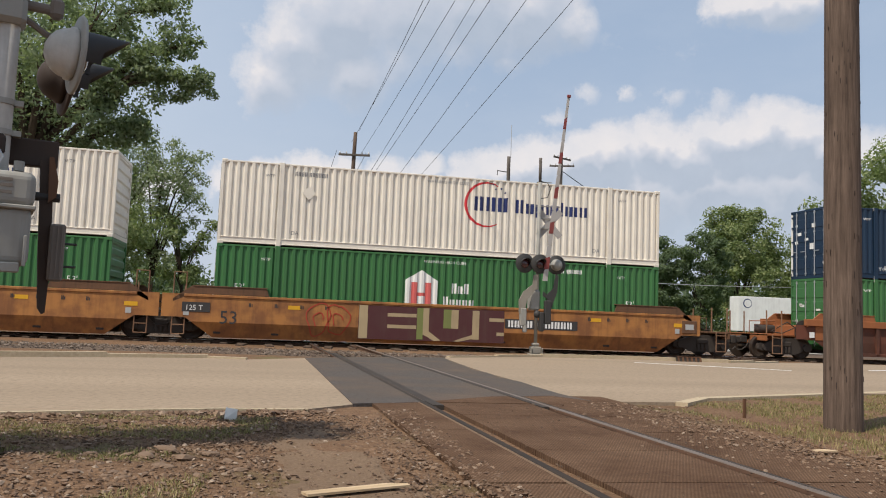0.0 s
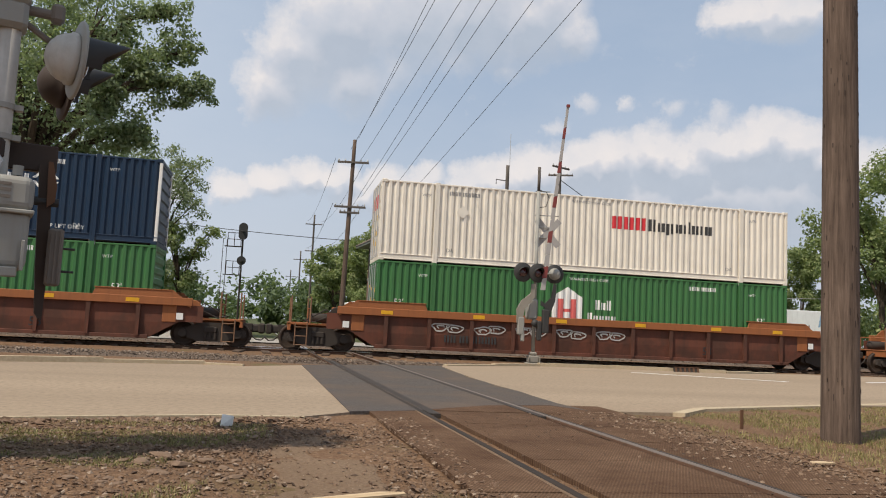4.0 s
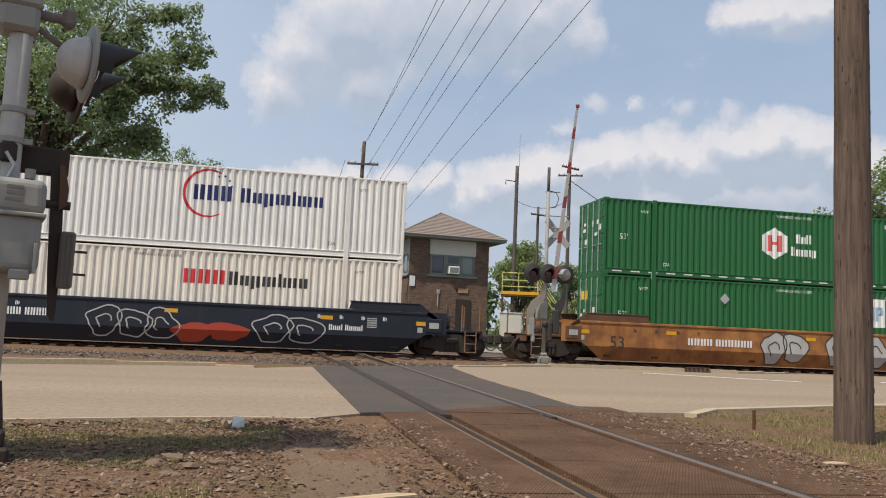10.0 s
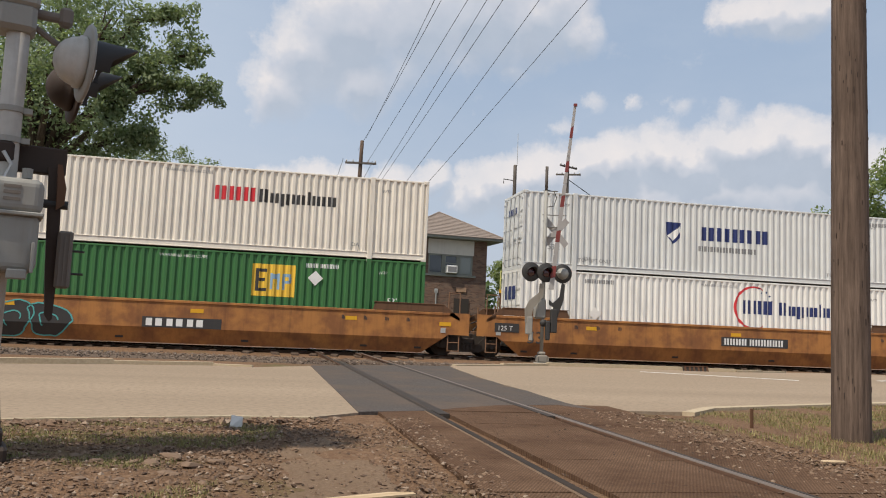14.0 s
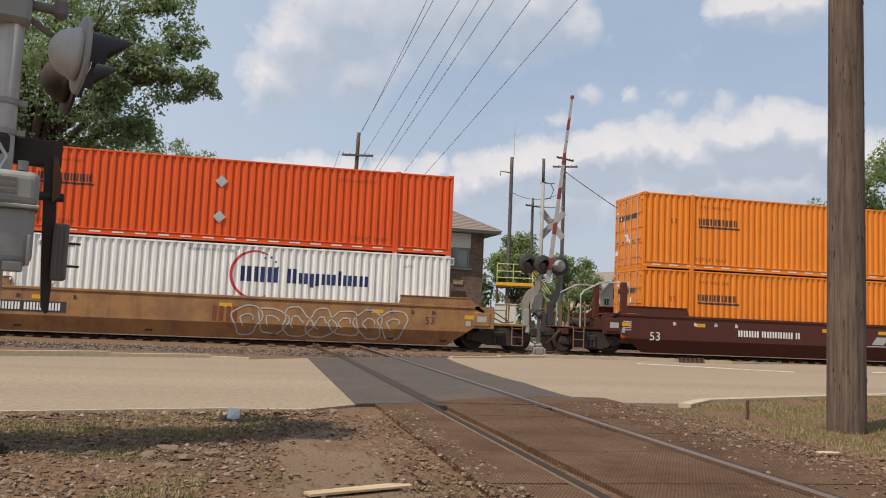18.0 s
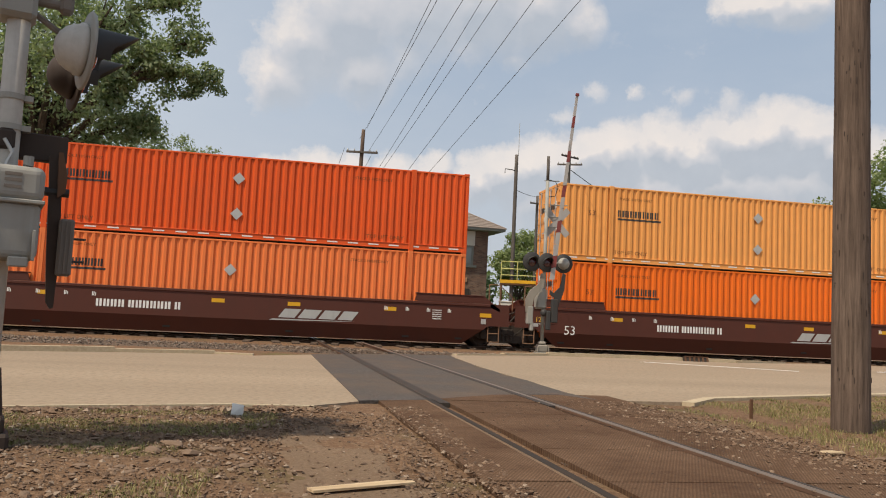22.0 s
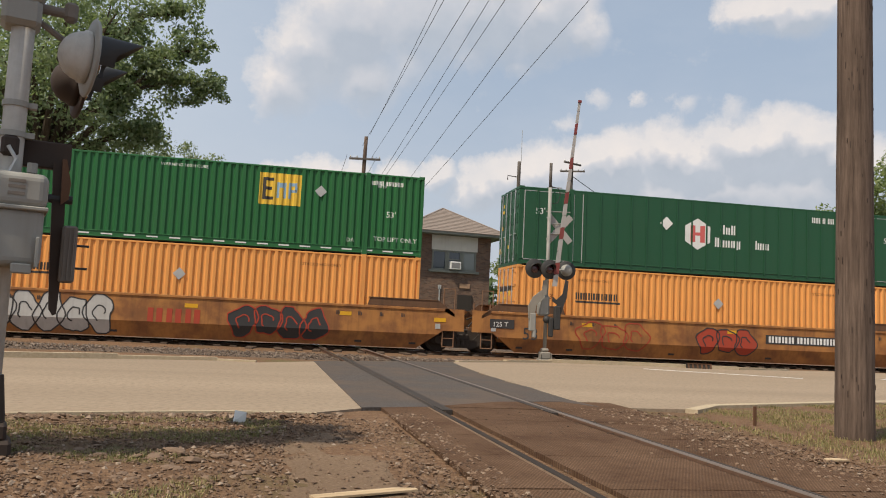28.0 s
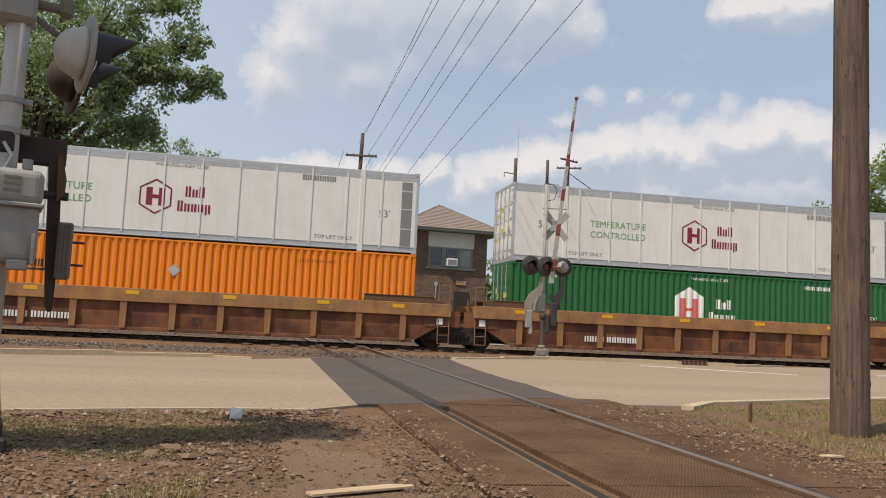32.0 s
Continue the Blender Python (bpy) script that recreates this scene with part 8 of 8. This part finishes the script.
        part("roof_course", b, SHINGLE, s, "weathered brown roof course")
    for sx, ya, yc in ((-1, yf, yf + R), (1, yf, yf + R), (-1, yb, yb - R), (1, yb, yb - R)):
        b = Build()
        b.rod((sx * R, ya, E + 0.05), (0, yc, apex + 0.03), 0.05, n=6)
        part("hip_cap", b, SHINGLE, s, "hip ridge caps")
    b = Build()
    b.rod((0, yf + R, apex + 0.03), (0, yb - R, apex + 0.03), 0.05, n=6)
    part("ridge_cap", b, SHINGLE, s, "ridge caps")
    # small things on the front
    for xa, xb, za, zb, m, lab in ((0.62, 1.30, 2.62, 2.92, TAN, "tan sign board"), (-0.76, -0.69, 1.6, 2.6, PLATE, "thin conduit pipe"), (-0.83, -0.62, 2.50, 2.76, PLATE, "small meter box"),
                                   (-2.64, -2.30, 2.90, 3.55, INK_WHITE, "white panel box"), (0.5, 1.5, -0.7, 2.2, UNDER, "dark doorway board")):
        b = Build()
        b.box(xa, xb, y0 - 0.06, y0 - 0.002, za, zb, 0.005)
        part("fixture", b, m, s, lab)
    return s


SIDE_GLASS = glassy("pale window", (0.20, 0.22, 0.20), 0.15)
TAN = paint("tan board", (0.42, 0.26, 0.16), 0.7)
tower()


def landing():
    """Steel stair landing beside the tower, with yellow railings."""
    s = thing("stair_landing", "rusty steel stair landing with yellow pipe railings", "stairs", pose(8.47, 19.35, 0.62, 0, 0, -14))
    b = Build()
    b.box(-1.15, 1.15, -0.75, 0.75, 2.55, 2.72, 0.01)
    part("deck", b, RUSTY, s, "rust-brown deck")
    b = Build()
    b.box(-1.17, 1.17, -0.77, -0.75, 2.66, 2.86)
    part("toe_board", b, YELLOW, s, "yellow toe board")
    for x in (-1.1, -0.1, 1.1):
        b = Build()
        b.rod((x, -0.74, 2.7), (x, -0.74, 4.0), 0.03, n=6)
        part("railing_post", b, RAILING, s)
    for z in (3.15, 3.55, 4.0):
        b = Build()
        b.rod((-1.1, -0.74, z), (1.1, -0.74, z), 0.028, n=6)
        part("railing_pipe", b, RAILING, s)
    for y in (-0.74, 0.7):
        b = Build()
        b.rod((1.1, y, 3.95), (2.7, y, 1.6), 0.028, n=6)
        b.rod((1.1, y, 3.45), (2.7, y, 1.1), 0.028, n=6)
        part("stair_railing", b, RAILING, s)
    for i in range(12):
        b = Build()
        b.box(1.15 + i * 0.26, 1.45 + i * 0.26, -0.7, 0.7, 2.40 - i * 0.255, 2.44 - i * 0.255)
        part("step", b, RUSTY, s)
    for x, y in ((-1.05, -0.7), (1.05, -0.7), (-1.05, 0.7), (1.05, 0.7)):
        b = Build()
        b.rod((x, y, -0.65), (x, y, 2.6), 0.05, n=6)
        part("leg", b, RUSTY, s)
    b = Build()
    b.rod((-1.05, -0.7, 0.6), (1.05, -0.7, 2.4), 0.025, n=5)
    b.rod((1.05, -0.7, 0.6), (-1.05, -0.7, 2.4), 0.025, n=5)
    part("cross_brace", b, RUSTY, s)
    return s


RAILING = paint("pale yellow railing", (0.62, 0.58, 0.20), 0.6)
landing()
for x, y, w, h, m, lab in ((7.57, 17.94, 1.3, 2.07, SIDING, "pale metal equipment cabinet beside the tower"), (0.49, 15.73, 0.6, 1.78, PLATE, "small grey relay cabinet by the spur"), (9.72, 16.23, 0.8, 1.7, RUSTY, "rusty equipment cabinet beside the tracks"),
                           (2.83, 29.0, 1.0, 2.35, SIDING, "far pale relay cabinet")):
    c = thing("cabinet", lab, "cabinet", pose(x, y, 0, 0, 0, -12))
    b = Build()
    b.box(-w / 2, w / 2, -0.3, 0.3, 0, h, 0.02)
    part("body", b, m, c)
    b = Build()
    b.box(-w / 2 - 0.04, w / 2 + 0.04, -0.36, 0.36, h, h + 0.06, 0.01)
    part("lid", b, m, c)
    b = Build()
    b.box(-w / 2 + 0.06, w / 2 - 0.06, -0.315, -0.298, 0.1, h - 0.08, 0.005)
    part("door", b, m, c)


# ---- house and trailer far off ----
def house():
    s = thing("house", "small pale pink house with a white-trimmed gable", "house", pose(45.49, 88.17, 3.25, 0, 0, 20))
    b = Build()
    b.side([(-3.3, -3.3), (3.3, -3.3), (3.3, 3.4), (0, 6.1), (-3.3, 3.4)], 0, 9)
    part("wall", b, STUCCO, s)
    for sx in (-1, 1):
        b = Build()
        b.side([(sx * 3.8, 2.95), (0, 6.1), (0, 6.38), (sx * 4.0, 3.12)] if sx > 0 else [(-4.0, 3.12), (0, 6.38), (0, 6.1), (-3.8, 2.95)], -0.45, 9.4)
        part("roof", b, SHINGLE, s)
        b = Build()
        b.side([(sx * 3.8, 2.85), (0, 6.0), (0, 6.3), (sx * 4.0, 3.05)] if sx > 0 else [(-4.0, 3.05), (0, 6.3), (0, 6.0), (-3.8, 2.85)], -0.52, -0.44)
        part("bargeboard", b, INK_WHITE, s, "white bargeboard")
    for x, z, w, h in ((0.0, 1.9, 1.5, 1.9), (-2.0, 0.9, 1.0, 1.3)):
        b = Build()
        b.box(x - w / 2, x + w / 2, -0.06, 0.02, z, z + h)
        win = part("window", b, INK_WHITE, s, "white window frame")
        for k in (-1, 1):
            b = Build()
            b.box(x + k * w / 4 - w / 5, x + k * w / 4 + w / 5, -0.08, -0.06, z + 0.12, z + h - 0.12)
            part("pane", b, GLASS, win)
    return s


house()


def shed():
    s = thing("shed", "low white roofed shed far behind the tracks", "shed", pose(2.82, 53.1, 1.89, 0, 0, 8))
    b = Build()
    b.box(-1.6, 1.6, 0, 2.4, -1.95, 1.0)
    part("wall", b, SIDING, s)
    b = Build()
    b.side([(-1.8, 0.98), (1.8, 0.98), (1.8, 1.06), (0, 1.5), (-1.8, 1.06)], -0.15, 2.6)
    part("roof", b, INK_WHITE, s, "white sheet roof")
    return s


shed()


def trailer():
    s = thing("box_trailer", "white box truck with a blue stripe waiting behind the train", "trailer", pose(33.99, 29.46, 1.87, 0, 0, -4) @ Matrix.Scale(0.62, 4))
    b = Build()
    b.box(-5.8, 3.6, -1.25, 1.25, -1.4, 3.1, 0.04)
    part("body", b, INK_WHITE, s, "white box body")
    b = Build()
    b.box(3.8, 5.9, -1.1, 1.1, -2.0, 2.9, 0.2)
    cab = part("cab", b, INK_WHITE, s, "white cab")
    b = Build()
    b.box(4.5, 5.6, -1.12, -1.09, 1.8, 2.6)
    part("window", b, GLASS, cab)
    b = Build()
    b.add([(2.7, -1.258, 1.0), (3.0, -1.258, 1.0), (3.35, -1.258, 3.1), (3.15, -1.258, 3.1)], [(0, 1, 2, 3)])
    part("stripe", b, INK_BLUE, s, "blue slanting stripe")
    decal("badge", ring_arc(0.55, 0.14, 0, 359), -4.6, 2.2, -1.256, INK_NAVY, s, "navy ring badge", False)
    for x in (-4.6, -3.4, 4.8):
        b = Build()
        b.lathe("y", (x, -1.15, -2.535), [(-0.12, 0.3), (-0.1, 0.48), (0.1, 0.48), (0.12, 0.3)], 16)
        part("wheel", b, BLACK, s, "black tyre")
    return s


trailer()


# ---- trees ----
def foliage(b_v, b_f, centre, radius, count, size, r):
    """Leaves in a clump: small bent quads, thicker towards the outside."""
    for _ in range(count):
        d = Vector((r.gauss(0, 1), r.gauss(0, 1), r.gauss(0, 1)))
        if d.length < 1e-3:
            continue
        d.normalize()
        p = Vector(centre) + Vector((d.x * radius[0], d.y * radius[1], d.z * radius[2])) * (r.random() ** 0.45)
        s = size * r.uniform(0.6, 1.3)
        n = (d + Vector((r.gauss(0, 0.6), r.gauss(0, 0.6), r.gauss(0, 0.6) + 0.4))).normalized()
        u = n.orthogonal().normalized()
        w = n.cross(u)
        a = r.uniform(0, 6.28)
        u, w = u * math.cos(a) + w * math.sin(a), w * math.cos(a) - u * math.sin(a)
        o = len(b_v)
        b_v += [tuple(p - u * s), tuple(p + w * s * 0.5 + n * s * 0.12), tuple(p + u * s), tuple(p - w * s * 0.5 + n * s * 0.12)]
        b_f.append((o, o + 1, o + 2, o + 3))


def tree(x, y, high, spread, trunk_r, leaf, size, clumps, per, seed, label, fork=0.35, low=0.25, z0=0.0, bough_list=(), flat=1.0, thin=1.0, tight=1.0):
    r = random.Random(seed)
    t = thing("tree", label, "tree", pose(x, y, z0), "trees")
    b = Build()
    top = Vector((r.uniform(-0.3, 0.3), r.uniform(-0.3, 0.3), high * fork))
    pts = [Vector((0, 0, -0.1)), top * 0.5 + Vector((r.uniform(-0.15, 0.15), 0, 0)), top]
    for i, (p, q) in enumerate(zip(pts, pts[1:])):
        b.rod(p, q, trunk_r * (1 - 0.2 * i), trunk_r * (0.8 - 0.2 * i), 10)
    ends = []
    n = max(5, min(13, clumps // 3))
    for i in range(n):
        a = i * 2.4 + r.uniform(-0.4, 0.4)
        reach = spread * r.uniform(0.35, 0.8)
        end = Vector((math.cos(a) * reach, math.sin(a) * reach, high * r.uniform(max(fork, low + 0.1), 0.88)))
        mid = top.lerp(end, 0.5) + Vector((0, 0, high * 0.05))
        b.rod(top * r.uniform(0.7, 1.0), mid, trunk_r * 0.45, trunk_r * 0.28, 7)
        b.rod(mid, end, trunk_r * 0.28, trunk_r * 0.08, 6)
        ends += [end, mid.lerp(end, 0.5)]
        for _ in range(2):
            tw = end + Vector((r.gauss(0, 1), r.gauss(0, 1), r.gauss(0.3, 0.6))).normalized() * spread * 0.28
            b.rod(mid.lerp(end, 0.6), tw, trunk_r * 0.12, trunk_r * 0.04, 5)
            ends.append(tw)
    for path in bough_list:
        path = [Vector(p) for p in path]
        for k, (p, q) in enumerate(zip(path, path[1:])):
            b.rod(p, q, trunk_r * (0.42 - 0.09 * k), trunk_r * (0.34 - 0.09 * k), 7)
    part("trunk", b, BARK, t, "dark branching trunk")
    v, f = [], []
    for i in range(clumps):
        if i < len(ends):
            c = ends[i]
        else:
            a, k = r.uniform(0, 6.28), math.sqrt(r.random())
            h = r.uniform(low, 0.95)
            wide = spread * (1.0 - 0.75 * max(0.0, (h - 0.55) / 0.45) ** 1.6) * (0.7 + 0.3 * min(1, (h - low) / 0.2))
            c = Vector((math.cos(a) * k * wide, math.sin(a) * k * wide, high * h))
        s = spread * r.uniform(0.16, 0.30) * thin
        foliage(v, f, c, (s, s, s * 0.75 * flat), per, size, r)
    for path in bough_list:
        path = [Vector(p) for p in path]
        for p, q in zip(path[1:], path[2:] + [path[-1]]):
            for _ in range(9):
                c = p.lerp(q, r.random()) + Vector((r.gauss(0, 0.5), r.gauss(0, 0.5), r.gauss(0, 0.45))) * tight
                s = r.uniform(0.45, 0.85) * (tight ** 0.5)
                foliage(v, f, c, (s, s, s * 0.7), int(per * 0.8), size, r)
    me = bpy.data.meshes.new("crown")
    me.from_pydata(v, [], f)
    me.materials.append(leaf)
    o = part("crown", me, None, t, "uneven leafy crown")
    o["kind"] = "stuff"
    return t


# the oak beyond the tracks that reaches into the sky
tree(-19.09, 15.72, 19.8, 6.2, 0.55, LEAF_OAK, 0.135, 215, 105, 41, "large dark green oak with long boughs beyond the tracks", 0.42, 0.44, thin=0.92, tight=0.95,
     bough_list=(((0.3, 0, 8.2), (2.6, -0.3, 10.6), (4.8, -0.4, 12.9), (6.7, -0.5, 13.5), (8.0, -0.5, 13.1)), ((0.3, 0, 9.0), (3.0, -0.2, 12.5), (5.6, -0.3, 14.6), (7.6, -0.3, 15.4)),
                 ((0.2, 0, 8.0), (2.2, 0.3, 9.6), (4.2, 0.2, 10.6), (5.2, 0.2, 10.2)), ((0.2, 0, 9.5), (2.5, 0, 14.5), (4.5, 0, 17.0), (6.6, 0, 17.4)), ((0, 0, 7.5), (-1.0, -0.5, 9.0), (-1.5, -0.5, 10.5), (-1.0, -0.6, 12.5)),
                 ((0.2, 0, 9.0), (3.0, -0.4, 11.8), (5.0, -0.6, 13.4), (6.2, -0.7, 13.6))))
tree(-18.79, 34.83, 15.7, 4.2, 0.22, LEAF_SAGE, 0.13, 110, 85, 42, "tall airy pale green tree with thin limbs", 0.30, 0.12, thin=0.85)
tree(-15.16, 34.80, 15.1, 3.9, 0.22, LEAF_SAGE, 0.13, 115, 90, 43, "pale green tree with open branches", 0.30, 0.10, thin=0.9)
tree(-12.88, 33.37, 10.3, 2.6, 0.16, LEAF_MID, 0.13, 50, 80, 59, "slender green tree with drooping twigs", 0.3, 0.12, thin=0.95)
tree(-20.81, 27.77, 11.7, 4.4, 0.22, LEAF_MID, 0.15, 90, 100, 44, "full leafy green tree by the tracks", 0.25, 0.02, thin=1.1)
tree(-17.02, 26.32, 8.3, 3.6, 0.14, LEAF_MID, 0.14, 85, 105, 45, "dense green shrub tree", 0.2, 0.02, thin=1.1)
tree(-27.29, 23.56, 12.7, 5.0, 0.25, LEAF_OAK, 0.17, 90, 140, 46, "full leafy green tree by the tracks", 0.3, 0.03)
tree(4.65, 57.31, 12.3, 3.7, 0.2, LEAF_MID, 0.17, 130, 150, 47, "full green tree behind the tower", 0.3, 0.02, thin=1.1)
tree(0.78, 63.00, 10.7, 3.6, 0.2, LEAF_MID, 0.20, 90, 120, 48, "green tree by the spur", 0.3, 0.02)
tree(3.53, 74.31, 12.1, 4.4, 0.2, LEAF_SAGE, 0.24, 90, 110, 58, "pale green tree behind the tower", 0.3, 0.02)
tree(20.77, 60.03, 11.6, 3.8, 0.2, LEAF_MID, 0.19, 100, 130, 49, "green tree behind the landing", 0.3, 0.03, thin=1.1)
tree(30.70, 68.46, 10.1, 4.2, 0.2, LEAF_MID, 0.19, 100, 130, 50, "bushy green tree beside the house", 0.2, 0.02, thin=1.1)
tree(41.01, 65.56, 13.0, 4.0, 0.25, LEAF_DARK, 0.19, 130, 150, 51, "dark dense tree before the house", 0.2, 0.02, thin=1.1)
tree(46.41, 64.10, 13.9, 4.0, 0.25, LEAF_DARK, 0.19, 120, 150, 52, "dark green tree behind the street", 0.2, 0.02, thin=1.1)
tree(60.87, 77.45, 20.2, 6.6, 0.35, LEAF_MID, 0.24, 170, 170, 53, "broad green tree with a pointed crown", 0.2, 0.02)
tree(72.18, 79.50, 16.1, 5.2, 0.3, LEAF_MID, 0.24, 130, 150, 54, "green tree behind the street", 0.2, 0.02)
tree(52.43, 38.58, 20.8, 6.5, 0.4, LEAF_MID, 0.22, 130, 160, 55, "tall green tree beyond the street", 0.3, 0.1)
tree(65.81, 51.23, 16.9, 6.0, 0.4, LEAF_MID, 0.30, 60, 110, 56, "tall green tree beyond the street", 0.3, 0.2)
# the tree that shades the near verge stands outside the view
tree(-16.4, -26.6, 10.2, 1.5, 0.22, LEAF_OAK, 0.13, 14, 55, 57, "leafy tree reaching over the street's edge", 0.6, 0.80, tight=0.36,
     bough_list=(((0, 0, 6.2), (2.2, 0.3, 8.6), (3.6, 0.70, 9.0), (4.8, 1.10, 9.05), (5.8, 1.45, 9.0)),))


def far_woods(name, pts, seed, label, size=0.7):
    r = random.Random(seed)
    v, f = [], []
    for x, y, w, h in pts:
        for _ in range(int(w * 1.6) + 6):
            c = (x + r.uniform(-w, w), y + r.uniform(-4, 4), h * r.uniform(0.15, 0.8))
            s = h * r.uniform(0.16, 0.30)
            foliage(v, f, c, (s * 1.2, s, s), 70, size, r)
    me = bpy.data.meshes.new(name)
    me.from_pydata(v, [], f)
    me.materials.append(LEAF_DARK)
    return tagged(new(name, me), label, "woods", kind="stuff")


far_woods("hedge", [(-37, 75, 10.0, 8.7), (-23, 69, 9.0, 7.7), (-8, 89, 7.0, 8.7), (-2, 100, 6.0, 8.7)], 64, "low green hedge and trees beyond the tracks", 0.35)
far_woods("far_woods", [(-20, 105, 7.3, 8.7), (-6, 101, 4.9, 7.5), (-38, 109, 11.6, 10.8), (3, 98, 4.8, 7.5), (17, 106, 10.3, 9.8)], 61, "low line of distant trees")
far_woods("far_woods", [(36, 106, 12.0, 10.3), (72, 109, 15.5, 11.9), (106, 99, 18.0, 12.7), (128, 71, 16.0, 11.7), (-82, 86, 20.0, 12.1)], 62, "distant green trees behind the street")
# gravel heap and grass beyond the rails
b = Build()
n = 24
v, f = [(0, 0, 1.5)], []
for k in range(1, 5):
    for i in range(n):
        a = 2 * math.pi * i / n
        q = k / 4 * (1 + 0.10 * math.sin(3 * a + k))
        v.append((3.4 * q * math.cos(a), 1.5 * q * math.sin(a), max(-0.08, 1.5 * (1 - k / 4) + 0.05 * math.sin(5 * a))))
for i in range(n):
    f.append((0, 1 + i, 1 + (i + 1) % n))
    for k in range(3):
        o = 1 + k * n
        f.append((o + i, o + n + i, o + n + (i + 1) % n, o + (i + 1) % n))
b.add(v, f)
ob = solid("gravel_heap", b, PALE_GRAVEL, "pale heap of gravel beyond the tracks", "gravel", smooth=True)
ob.location = (-11.55, 12.41, -0.02)

motions()
